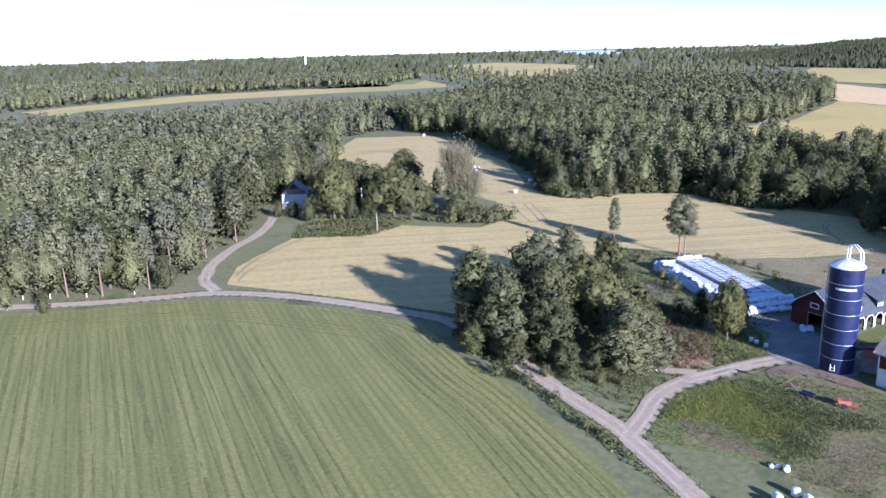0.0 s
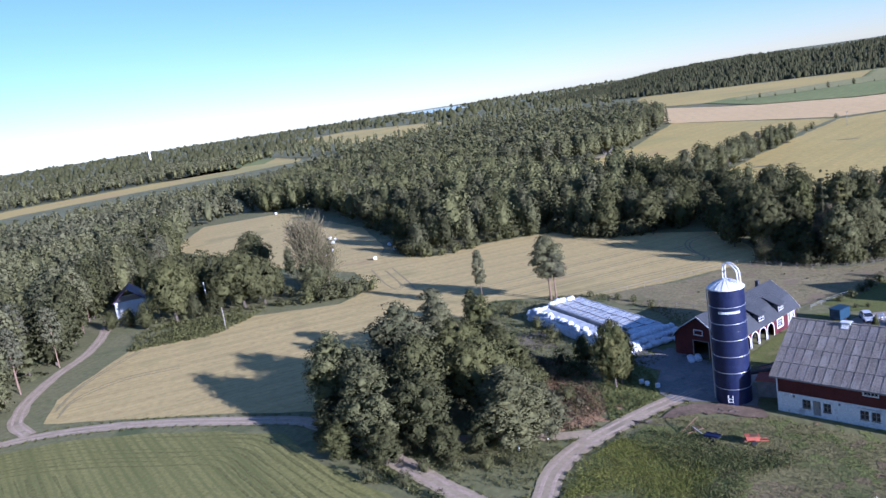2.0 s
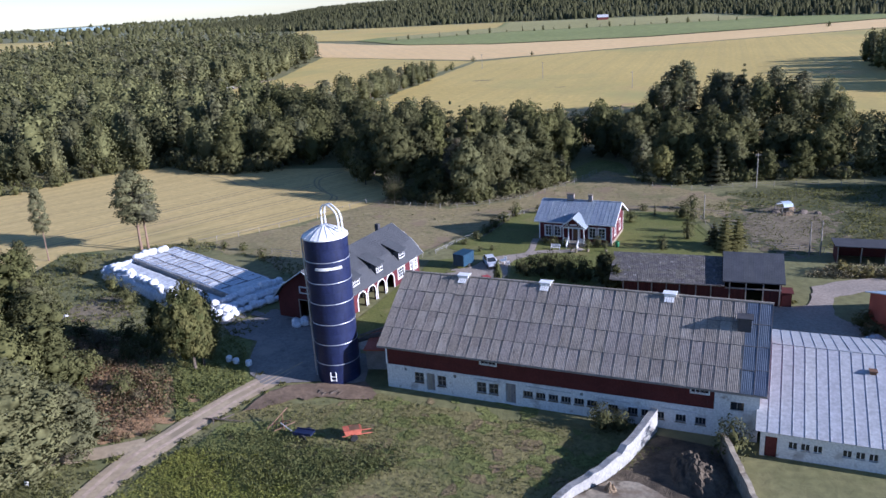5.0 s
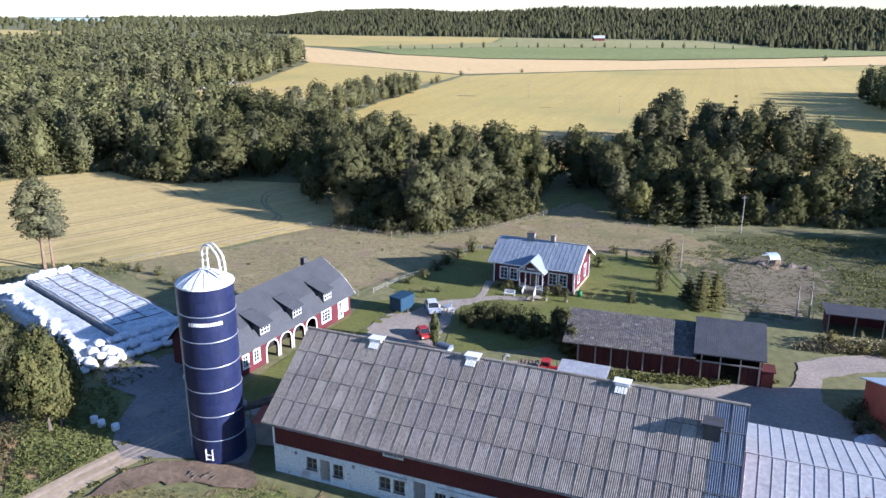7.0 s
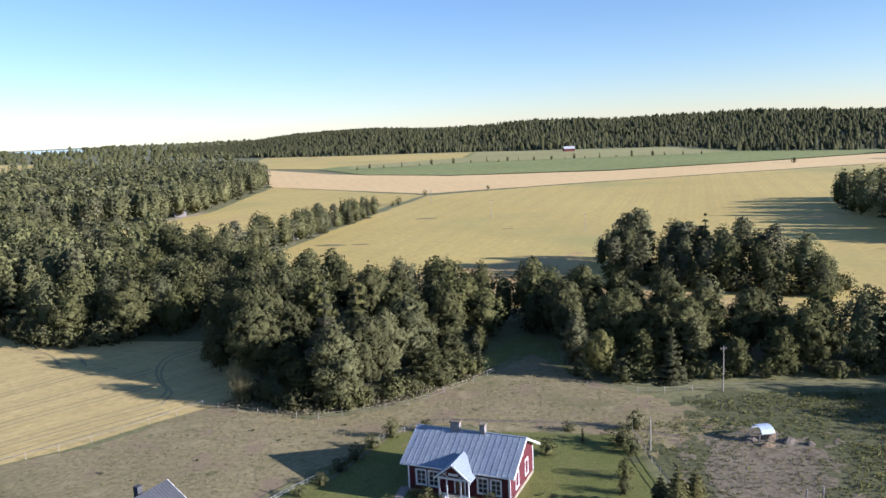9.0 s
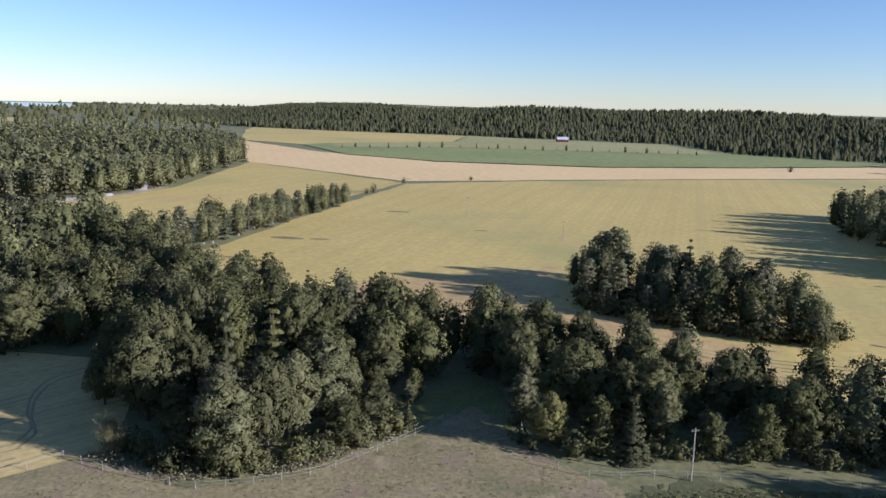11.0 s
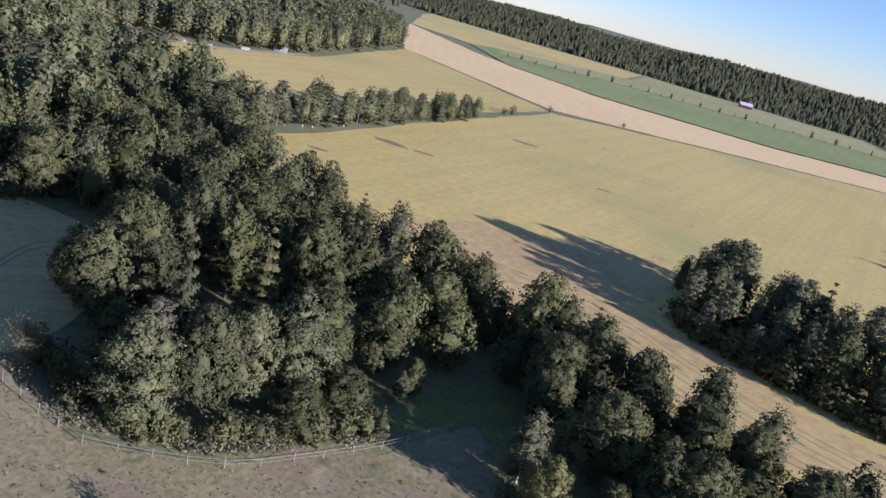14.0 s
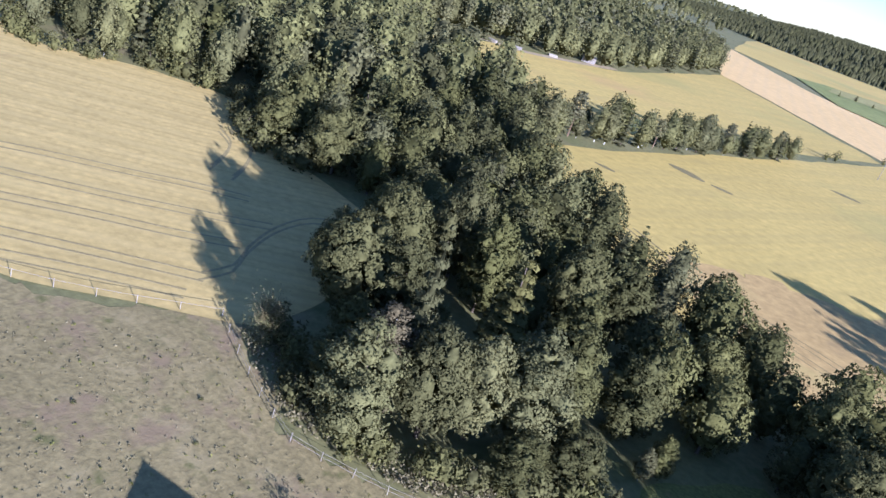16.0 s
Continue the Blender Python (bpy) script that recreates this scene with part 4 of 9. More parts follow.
def stem(h, r, blobs, seed, lean=0.2, limbs=8, sides=7):
    """A tapered, slightly bent trunk with limbs that reach into the crown."""
    rng = np.random.default_rng(seed)
    bm = bmesh.new()
    bend = rng.normal(0, lean, 2)
    at = lambda u: Vector((bend[0] * u * u, bend[1] * u * u, h * u))
    tube(bm, [at(u) for u in (0, 0.03, 0.15, 0.35, 0.6, 0.8, 0.97)], r * 1.25, r * 0.12, sides)
    if blobs:
        cs = blobs[0]
        for i in rng.permutation(len(cs))[:limbs]:
            c = Vector(cs[i])
            u = min(max((c.z / h) * 0.62, 0.12), 0.85)
            s = at(u)
            tube(bm, [s, s.lerp(c, 0.5) + Vector((0, 0, 0.2)), c], r * 0.38 * (1.1 - u), r * 0.06, 5)
    return bm


KINDS = {
    # crown maker, height, sprays, spray size, leaf, bark, trunk radius, name, label, category
    "aspen": (lambda g, n, s: crown_broad(g, 16, 9.2, n, s, 0.04, 24, 0.056, 0.24), 16, 8200, 0.19, "aspenleaf", "bark", 0.26, "aspen_tree", "tall leafy aspen with grey-green crown", "tree"),
    "oak": (lambda g, n, s: crown_broad(g, 14, 10.5, n, s, 0.10, 20, 0.056, 0.08), 14, 8600, 0.20, "leaf", "bark", 0.32, "broadleaf_tree", "broad-crowned leafy tree in full summer leaf", "tree"),
    "alder": (lambda g, n, s: crown_broad(g, 14, 7.9, n, s, 0.04, 20, 0.06, 0.22), 14, 7000, 0.18, "leafdark", "bark", 0.22, "alder_tree", "dark green alder at the wood's edge", "tree"),
    "birch": (lambda g, n, s: crown_broad(g, 15, 6.6, n, s, 0.06, 22, 0.062, 0.26), 15, 7400, 0.16, "birchleaf", "birchbark", 0.12, "birch_tree", "slender birch with white bark and pale leaves", "tree"),
    "spruce": (lambda g, n, s: crown_spruce(g, 17, 6.0, n, s), 17, 8000, 0.21, "needle", "bark", 0.22, "spruce_tree", "dark pointed spruce with drooping boughs", "tree"),
    "pine": (lambda g, n, s: crown_pine(g, 15, 6.2, n, s, 0.42, 26), 15, 7000, 0.185, "pineneedle", "pinebark", 0.20, "pine_tree", "pine with bare orange trunk and tufted crown", "tree"),
    "bush": (lambda g, n, s: crown_broad(g, 3.0, 3.4, n, s, 0.0, 6, 0.12, 0.2), 3, 900, 0.13, "leaf", "bark", 0.06, "shrub", "dense leafy green shrub", "shrub"),
}
PROTO, VARIANTS = {}, 3


def proto(kind, variant, level):
    """Meshes of one kind of tree at one fineness: 0 near, 1 middle, 2 far."""
    key = (kind, variant, level)
    if key not in PROTO:
        make, h, n, s, leaf, bark, r, *_ = KINDS[kind]
        rng = np.random.default_rng(hash_of(kind) + variant * 17)
        cut, grow = ((1.0, 1.0), (0.24, 1.75), (0.046, 3.0), (0.0065, 6.6))[level]
        (v, f, nv), blobs = make(rng, int(n * cut), s * grow)
        PROTO[key] = ((v, f, nv), None, np_mesh("crown", v, f, M[leaf], nv) if level < 2 else None, None, blobs)
        if level < 2:
            bm = stem(h * 0.93, r, blobs, variant + 5, limbs=6 if level == 0 else 2, sides=7 if level == 0 else 4)
            me = bpy.data.meshes.new("trunk")
            bm.to_mesh(me), bm.free()
            me.materials.append(M[bark])
            PROTO[key] = PROTO[key][:3] + (me, blobs)
    return PROTO[key]


def hash_of(s):
    return sum(ord(c) * (i + 3) for i, c in enumerate(s))


def tree(kind, x, y, h, level=0, label="", group="", wide=1.0, variant=None, leaf=None):
    """One tree as a thing: its trunk and its crown."""
    i = len(PLANTED)
    variant = (i * 7 + int(abs(x * 3 + y * 5))) % VARIANTS if variant is None else variant
    _, _, crown, trunk, _ = proto(kind, variant, level)
    name, text, cat = KINDS[kind][7:10]
    e = new(name)
    e.empty_display_size = 0.3
    s = h / KINDS[kind][1]
    e.matrix_world = pose(x, y, float(land([(x, y)])[0]) - 0.05, 0, 0, (i * 137) % 360) @ Matrix.Diagonal((s * wide, s * wide, s, 1))
    tagged(e, label or text, cat, group)
    t = new("trunk", trunk)
    t.parent = e
    c = new("crown", crown)
    c.parent = e
    if leaf:
        c.material_slots[0].link = "OBJECT"
        c.material_slots[0].material = M[leaf]
    PLANTED.append((x, y))
    return e


PLANTED = []


def scatter(outline, gap, seed, avoid=(), clear=3.0):
    """Jittered places inside an outline, kept off roads."""
    rng = np.random.default_rng(seed)
    o = np.array(outline)
    (x0, y0), (x1, y1) = o.min(0), o.max(0)
    gx, gy = np.meshgrid(np.arange(x0, x1, gap), np.arange(y0, y1, gap))
    p = np.stack([gx.ravel(), gy.ravel()], 1) + rng.uniform(-0.46, 0.46, (gx.size, 2)) * gap
    p = p[inside(p, list(outline))]
    for line in avoid:
        p = p[off_line(p, line) > clear]
    return p


def woods(name, places, kinds, level, seed, label, tall=(0.8, 1.15), leaf_of=None):
    """Many trees too far off to tell apart, joined by kind of leaf."""
    rng = np.random.default_rng(seed)
    pick = rng.choice(len(kinds), len(places), p=[w for _, w in kinds])
    hz = land(places)
    out = {}
    for ki, (kind, _) in enumerate(kinds):
        for var in range(VARIANTS):
            sel = np.where((pick == ki) & (np.arange(len(places)) % VARIANTS == var))[0]
            if not len(sel):
                continue
            v, f, nv = proto(kind, var, level)[0]
            a = rng.uniform(0, 6.283, len(sel))
            s = rng.uniform(*tall, len(sel))
            wd = s * rng.uniform(0.88, 1.18, len(sel))
            ca, sa = np.cos(a) * wd, np.sin(a) * wd
            x = v[None, :, 0] * ca[:, None] - v[None, :, 1] * sa[:, None] + places[sel, 0][:, None]
            y = v[None, :, 0] * sa[:, None] + v[None, :, 1] * ca[:, None] + places[sel, 1][:, None]
            z = v[None, :, 2] * s[:, None] + hz[sel][:, None]
            vv = np.stack([x, y, z], 2).reshape(-1, 3)
            ff = (f[None] + (np.arange(len(sel)) * len(v))[:, None, None]).reshape(-1, 3)
            cu, su = np.cos(a)[:, None], np.sin(a)[:, None]
            nn = np.stack([nv[None, :, 0] * cu - nv[None, :, 1] * su, nv[None, :, 0] * su + nv[None, :, 1] * cu, np.repeat(nv[None, :, 2], len(sel), 0)], 2).reshape(-1, 3)
            out.setdefault(KINDS[kind][4], []).append((vv, ff, nn))
    for leaf, lst in out.items():
        vs, fs, ns, o = [], [], [], 0
        for v, f, nn in lst:
            vs.append(v), fs.append(f + o), ns.append(nn)
            o += len(v)
        ob = new(name, np_mesh(name, np.concatenate(vs), np.concatenate(fs), M[leaf], np.concatenate(ns)))
        tagged(ob, label, "woods", kind="stuff")


def far_woods(name, places, seed, label, tall=(11, 18), grow=None):
    """Distant forest: simple pointed and rounded crowns, joined."""
    rng = np.random.default_rng(seed)
    n = len(places)
    h = rng.uniform(*tall, n) * np.array([1 + 0.3 * noise.noise((x / 45, y / 45, 0.5)) for x, y in places])
    w = h * rng.uniform(0.18, 0.30, n)
    if grow is not None:
        w = w * grow
    hz = land(places) - 1.0
    sides = 4
    conifer = rng.uniform(0, 1, n) < 0.75
    for is_con in (True, False):
        sel = np.where(conifer == is_con)[0]
        prof = ((0.95, 0.12), (0.75, 0.45), (0.42, 0.75), (0.04, 1.0)) if is_con else ((0.7, 0.1), (1.15, 0.4), (0.95, 0.72), (0.25, 0.95))
        m = len(sel)
        base = rng.uniform(0, 6.28, m)
        rings = []
        for r, z in prof:
            a = base[:, None] + np.arange(sides) * 2 * np.pi / sides + rng.uniform(-0.3, 0.3, (m, sides))
            rr = w[sel][:, None] * r * rng.uniform(0.7, 1.25, (m, sides))
            zz = hz[sel][:, None] + h[sel][:, None] * (z + rng.uniform(-0.05, 0.05, (m, sides)) * (z < 0.99))
            rings.append(np.stack([places[sel, 0][:, None] + rr * np.cos(a), places[sel, 1][:, None] + rr * np.sin(a), zz], 2))
        v = np.stack(rings, 1).reshape(m, -1, 3)
        f = [(i * sides + k, i * sides + (k + 1) % sides, (i + 1) * sides + (k + 1) % sides, (i + 1) * sides + k) for i in range(len(prof) - 1) for k in range(sides)]
        f = np.array(f)[None] + (np.arange(m) * v.shape[1])[:, None, None]
        mid = np.stack([places[sel, 0], places[sel, 1]], 1)[:, None, :]
        nn = np.concatenate([(v[:, :, :2] - mid) / (w[sel][:, None, None] + 0.01) * 0.8, np.full((m, v.shape[1], 1), 0.8)], 2).reshape(-1, 3)
        nn /= np.linalg.norm(nn, axis=1)[:, None]
        ob = new(name, np_mesh(name, v.reshape(-1, 3), f.reshape(-1, 4), M["needle" if is_con else "leafdark"], nn))
        tagged(ob, label, "woods", kind="stuff")


# the group of tall trees between the roads
def plant(kind, x, y, h, w, level=0, label="", group="", variant=None, leaf=None):
    """A tree of a given height and crown width."""
    own = {"aspen": 9.2, "oak": 10.5, "alder": 7.9, "birch": 6.6, "spruce": 6.0, "pine": 6.2, "bush": 3.4}[kind]
    return tree(kind, x, y, h, level, label, group, w * KINDS[kind][1] / (own * h), variant, leaf)


CLUMP = [("aspen", -88.5, -18.5, 15.2, 11.0), ("aspen", -82.5, -8.5, 17.0, 14.0), ("aspen", -77, -24.6, 13.4, 10.0), ("aspen", -82.5, -18.5, 13.5, 10.0), ("oak", -74, -15.5, 14.6, 10.5), ("alder", -68.8, -23, 12.4, 9.0),
         ("oak", -66.2, -11.2, 13.2, 10.5), ("alder", -62.5, -6, 10.4, 8.0), ("birch", -56.2, -20.2, 12.2, 9.6), ("birch", -59.4, -16.6, 11.0, 8.4), ("birch", -53.6, -16.2, 8.6, 6.4), ("pine", -87, 9.5, 14.6, 7.4), ("pine", -83.5, 5.5, 12.6, 7.4),
         ("alder", -79, 12.5, 12.4, 8), ("birch", -92.5, 5, 11.5, 6), ("oak", -75.5, -2, 12.5, 10), ("alder", -71, 4.5, 9.5, 8), ("alder", -88, -4, 11, 8), ("birch", -74, 9, 9.5, 6)]
CLUMP += [("alder", -91.5, -13, 8.5, 7), ("alder", -72.5, -28.6, 6.5, 5.4), ("alder", -80.5, -29, 6, 5.4), ("alder", -64.5, -25.2, 5.6, 4.4), ("alder", -60.6, -21.8, 6.5, 4.8), ("alder", -85, -25.5, 7.5, 6), ("alder", -69, -2, 8, 7), ("alder", -81, 7, 8, 6.5), ("alder", -76.5, 3, 9, 7)]
for kind, x, y, h, w in CLUMP:
    plant(kind, x, y, h, w, 0, group="trees between the roads")
tree("oak", -50.4, 3.4, 11.2, 0, "round maple turning yellow on one side beside the yard", wide=0.74, variant=1, leaf="mapleleaf")
tree("oak", -49.6, 4.2, 9.6, 0, "second stem of the yellowing maple", wide=0.66, variant=2, leaf="mapleleaf")
tree("alder", -58.5, 11.0, 6.0, 0, "dark bushy young tree by the silage stack")
tree("pine", -81.5, 49.5, 14.8, 0, "lone many-stemmed pine on the field edge", wide=1.45, variant=1)
tree("pine", -80.6, 50.4, 12.6, 0, "second stem of the lone pine", wide=1.4, variant=2)
tree("pine", -96.5, 44.5, 13.5, 0, "thin lone pine on the field edge", wide=0.7, variant=0)
tree("alder", -93, 33, 7.5, 0)
for i, (x, y, h) in enumerate([(-66, -29, 2.2), (-62, -27.5, 2.4), (-58, -26, 2.0), (-55, -24.5, 1.6), (-60, -34.8, 1.5), (-66.5, -33.0, 2.2), (-72, -33.5, 2.6), (-52, -39.5, 1.5), (-49, -40.2, 1.2), (-59.5, -6, 2.6), (-56, -3, 2.8), (-63, 2, 3.0), (-60, 6, 2.6), (-54, 8.5, 2.4), (-70, 24, 3), (-76, 30, 2.6), (-86, 38, 3.2), (-88, 30, 3.0), (-90, 24, 2.4), (-73, 52, 1.6), (-66, 50.5, 1.4), (-62, 49, 1.5), (-57, 45, 1.7), (-83, 24, 3), (-80, 20, 3.4)]):
    tree("bush", x, y, h, 0, group="roadside shrubs")

# the near wood behind the pasture
NEAR = [(-66, 121), (-52, 98), (-44, 84), (-37, 80), (-29, 77.5), (-22, 78.5), (-15, 84), (-8, 92.5), (-4, 96.5), (-3, 108), (4, 119), (9, 114), (11, 99), (12, 92), (18, 89.5), (28, 90), (40, 89.5), (55, 90), (80, 93), (92, 100), (84, 104), (66, 108), (46, 116), (30, 126), (13, 137), (-9, 145), (-36, 154), (-62, 168), (-88, 184), (-100, 180), (-104, 160), (-92, 135), (-78, 122)]
rng = np.random.default_rng(3)
WOOD = [("oak", -41.5, 92.5, 14.4, 9.6), ("oak", -45, 102.5, 15.2, 9.4), ("oak", -43.6, 114, 16, 8.6), ("alder", -36.4, 112, 15, 7.6), ("alder", -36.6, 96, 13.4, 7.2), ("alder", -35, 88, 8, 6), ("spruce", -29, 91, 19.4, 6.2), ("spruce", -26.8, 105, 15.8, 8.6),
        ("aspen", -24.6, 78.8, 13.6, 8.4), ("birch", -27, 84, 12.6, 7.4), ("oak", -21.6, 86, 13, 8.2), ("aspen", -15.6, 94.5, 14.2, 8.8), ("oak", -19, 90.5, 12.4, 7.6), ("alder", -11.6, 89.8, 6.6, 6.2), ("alder", -8.6, 94.8, 7.4, 6.0), ("alder", -31, 81.5, 7.6, 5.6),
        ("oak", -27.4, 120.5, 14.2, 8.4), ("alder", -22.4, 125, 13.2, 7.8), ("alder", -10.8, 108.6, 11.4, 8), ("alder", -16.5, 103, 12.6, 7.6), ("alder", -21.2, 112, 12.8, 7.4), ("birch", -21, 136, 12.2, 6.6), ("oak", -13.2, 137, 13, 9), ("alder", -5.2, 134.5, 12.2, 7.6),
        ("alder", -14.4, 117.5, 12.4, 7.6), ("oak", -8, 123, 11.6, 8.4), ("alder", -0.6, 128, 11, 7.4), ("alder", 4.5, 132.5, 11, 7), ("oak", 15.5, 124, 13, 9), ("oak", 6, 126.5, 12, 9), ("alder", 9.5, 132.5, 11.2, 8), ("oak", 11.5, 116.5, 11.6, 8.4), ("alder", 24, 113, 12, 8), ("alder", 22.5, 120.5, 12, 8), ("oak", 20.2, 103.5, 12.4, 9.8), ("birch", 12.4, 97.6, 9.8, 5.2), ("oak", 16, 92.6, 8, 5.2),
        ("spruce", 27, 89.8, 8.8, 5.2), ("alder", 22.6, 92.4, 8.2, 5), ("alder", 31, 109.5, 12, 8.2), ("alder", 30, 117, 10.2, 7.6), ("oak", 37, 112.5, 10.4, 8.4), ("oak", 43.4, 105.5, 11.6, 9), ("oak", 50.4, 95.5, 11.4, 8.6), ("aspen", 58, 95, 12.8, 8.6), ("alder", 47, 100.5, 9.4, 7.4), ("oak", 55, 103, 9.2, 7.6), ("alder", 63.5, 98.5, 10, 7.4), ("alder", 36.5, 103.5, 9.4, 7.2), ("oak", 71, 98, 9.6, 7.8), ("alder", 26.5, 104, 9.6, 7.2), ("oak", -79, 121.5, 12.4, 10.4),
        ("oak", -75.9, 140.5, 14, 9.4), ("alder", -70, 130, 13, 8), ("spruce", -84, 131, 15, 6.4), ("alder", -60, 151, 14, 8), ("birch", -57, 156, 14, 6.6), ("spruce", -3.8, 94.8, 4.4, 2.6), ("alder", 37.5, 92, 6.8, 4.6), ("alder", 44.5, 92.6, 8, 6)]
TINT = {("spruce", -26.8): "olive", ("birch", -27): "autumn", ("oak", 16): "olive", ("oak", -19): "birchleaf"}
for k, x, y, h, w in WOOD:
    plant(k, x, y, h, w, 0 if y < 128 and x < 52 else 1, group="trees of the near wood", leaf=TINT.get((k, x)))
STOOD = np.array([(x, y) for _, x, y, _, _ in WOOD])
for x, y in scatter(NEAR, 6.0, 5):
    inner = -46 < x < -4 and y < 114
    if np.linalg.norm(STOOD - (x, y), axis=1).min() < 4.6 or (-3 < x < 10 and y < 116) or (x < -30 and y < 90):
        continue
    edge = off_line(np.array([[x, y]]), NEAR[:20])[0]
    k = rng.choice(["oak", "alder", "aspen", "spruce", "birch"], p=[0.36, 0.36, 0.12, 0.06, 0.10])
    h = rng.uniform(8.0, 13.0) * (0.8 if edge < 4 else 1.0) * (1.1 if x < -40 else 1.0) * (0.62 if inner else 1.0)
    plant(k, x, y, h, h * rng.uniform(0.56, 0.72) * (0.75 if k in ("spruce", "birch") else 1.0), 0 if y < 112 and x < 40 else 1, group="trees of the near wood")
for i in range(46):
    u = i / 45
    p = smooth_line([(-43, 82.5), (-34, 77.8), (-26, 76.6), (-17, 81), (-9, 89), (-4, 95)], 0.5)
    q = p[int(u * (len(p) - 1))]
    tree("bush", q.x + rng.normal(0, 0.8), q.y + 1.6 + rng.normal(0, 0.6), rng.uniform(1.6, 4.0), 1, group="bushes along the wood's edge", wide=rng.uniform(0.8, 1.2))

for i in range(22):
    u = i / 21
    p = smooth_line([(11.5, 93), (13, 90.5), (20, 89.5), (30, 90.5), (42, 91), (56, 91), (80, 94)], 0.5)
    q = p[int(u * (len(p) - 1))]
    tree("bush", q.x + rng.normal(0, 0.8), q.y + abs(rng.normal(0, 1.4)), rng.uniform(1.8, 4.6), 1, group="bushes along the wood's edge", wide=rng.uniform(0.9, 1.3))

# the copse in the grain field
COPSE = [(25, 172), (27, 168), (45, 158), (58, 151.5), (73, 147), (77, 158), (72, 175), (58, 190), (42, 200), (28, 205), (24, 190)]
for x, y in scatter(COPSE, 5.2, 8):
    k = rng.choice(["pine", "aspen", "birch", "spruce", "alder"], p=[0.32, 0.10, 0.26, 0.22, 0.10])
    tree(k, x, y, rng.uniform(9.5, 14) * (0.7 if off_line(np.array([[x, y]]), COPSE)[0] < 3 else 1), 1, group="trees of the field copse", wide=1.2)
for x, y, h, k in [(35.5, 182, 17.4, "pine"), (33, 186, 16, "pine"), (51.5, 176, 16.2, "spruce"), (60, 172, 15.5, "pine"), (66, 166, 14.5, "pine"), (44, 180, 15, "birch")]:
    tree(k, x, y, h, 1, group="trees of the field copse", wide=1.2)
for i in range(40):
    q = smooth_line([(26, 172), (34, 164), (45, 158.5), (58, 152), (72, 148), (77, 155)], 0.5)
    q = q[int(i / 39 * (len(q) - 1))]
    tree("bush", q.x + rng.normal(0, 1.0), q.y + rng.normal(0, 1.0), rng.uniform(2.4, 5.5), 1, group="bushes round the copse", wide=rng.uniform(0.9, 1.3))
# the row of trees between two grain fields
row = smooth_line([(-96, 180), (-92, 205), (-89, 228), (-82, 268), (-74, 312), (-70, 338)], 1.0)
for i in range(64):
    u = (i + 0.5) / 64
    q = row[int(u * (len(row) - 1))]
    k = rng.choice(["aspen", "birch", "spruce", "alder", "pine"], p=[0.22, 0.26, 0.26, 0.14, 0.12])
    tree(k, q.x + rng.normal(0, 3.0) - 3 * (1 - u), q.y + rng.normal(0, 1), rng.uniform(8.0, 16.5) * (1 - 0.38 * u), 1, group="tree row between fields", wide=1.2)
tree("birch", -72, 338, 8.5, 1, group="tree row between fields")
for x, y, h in [(-64, 385, 4.2), (-66, 378, 3.0), (-56, 438, 3.0), (-18.6, 465, 2.6), (220, 618, 4.5)]:
    tree("bush", x, y, h, 1, "small lone bush on a field edge")
# young trees along the ditch in the ley
for i, x in enumerate(np.linspace(-165, 185, 26)):
    y = 810 + 14 * math.sin(i * 1.7) * 0.5 + (0 if x > -60 else -60 * (-60 - x) / 105)
    tree("birch" if i % 3 else "spruce", x + 4 * math.sin(i * 5.1), y, 5 + 2.2 * math.sin(i * 2.9), 1, "young tree along a field ditch", "ditch trees", 1.3)

# the forest west of the road and the woods north of the stubble
WEST = [(-182, -72), (-173.5, -62), (-167, -53), (-160.5, -41.5), (-166, -30), (-176, -15), (-186, 2), (-203, 22), (-226, 44), (-232, 66), (-262, 92), (-300, 128), (-345, 168), (-350, 200), (-392, 212), (-432, 170), (-470, 125), (-545, 90), (-555, 10), (-560, -60), (-420, -170), (-260, -140)]
lanes = [[tuple(p) for p in smooth_line(NORTH, 4)], [tuple(p) for p in smooth_line(ROAD, 6)]]
edge_p = scatter(WEST, 6.2, 21, lanes, 4.0)
front = (off_line(edge_p, WEST[:11]) < 17) & (edge_p[:, 0] > -300)
GLADE = [(-211, 33), (-178, 8.6)]
for x, y in edge_p[front & (off_line(edge_p, GLADE) > 4.0)]:
    k = rng.choice(["pine", "birch", "spruce", "aspen", "alder"], p=[0.34, 0.2, 0.14, 0.16, 0.16])
    tree(k, x, y, rng.uniform(14.0, 19.5), 1, group="trees of the forest edge", wide=1.0)
for k, x, y, h in [("birch", -166.5, -57, 15), ("pine", -164.4, -54.4, 16.5), ("birch", -160, -49.4, 15), ("alder", -156.8, -43.6, 9.0), ("pine", -161, -45.4, 15.5), ("birch", -172, -62.4, 16), ("pine", -170, -59.6, 17), ("birch", -176, -66.5, 15), ("pine", -181, -71.5, 16.5), ("birch", -186, -73, 15), ("pine", -168.4, -36, 14), ("pine", -174.4, -23, 15), ("birch", -171.6, -29.5, 14), ("pine", -183, -8.5, 15), ("alder", -162.2, -67.4, 5.5), ("birch", -170.8, -71.6, 6.5)]:
    tree(k, x, y, h, 1, group="trees of the forest edge")
MIX = [("pine", 0.40), ("spruce", 0.10), ("birch", 0.34), ("aspen", 0.16)]
far = edge_p[~front & (off_line(edge_p, GLADE) > 8.0)]
keep = np.random.default_rng(2).uniform(0, 1, len(far)) < np.where(off_line(far, [(-160, -40), (-230, 60)]) > 190, 0.7, 0.95)
far = far[keep]
woods("forest", far[far[:, 0] > -330], MIX, 2, 31, "dense mixed forest west of the road", (0.88, 1.12))
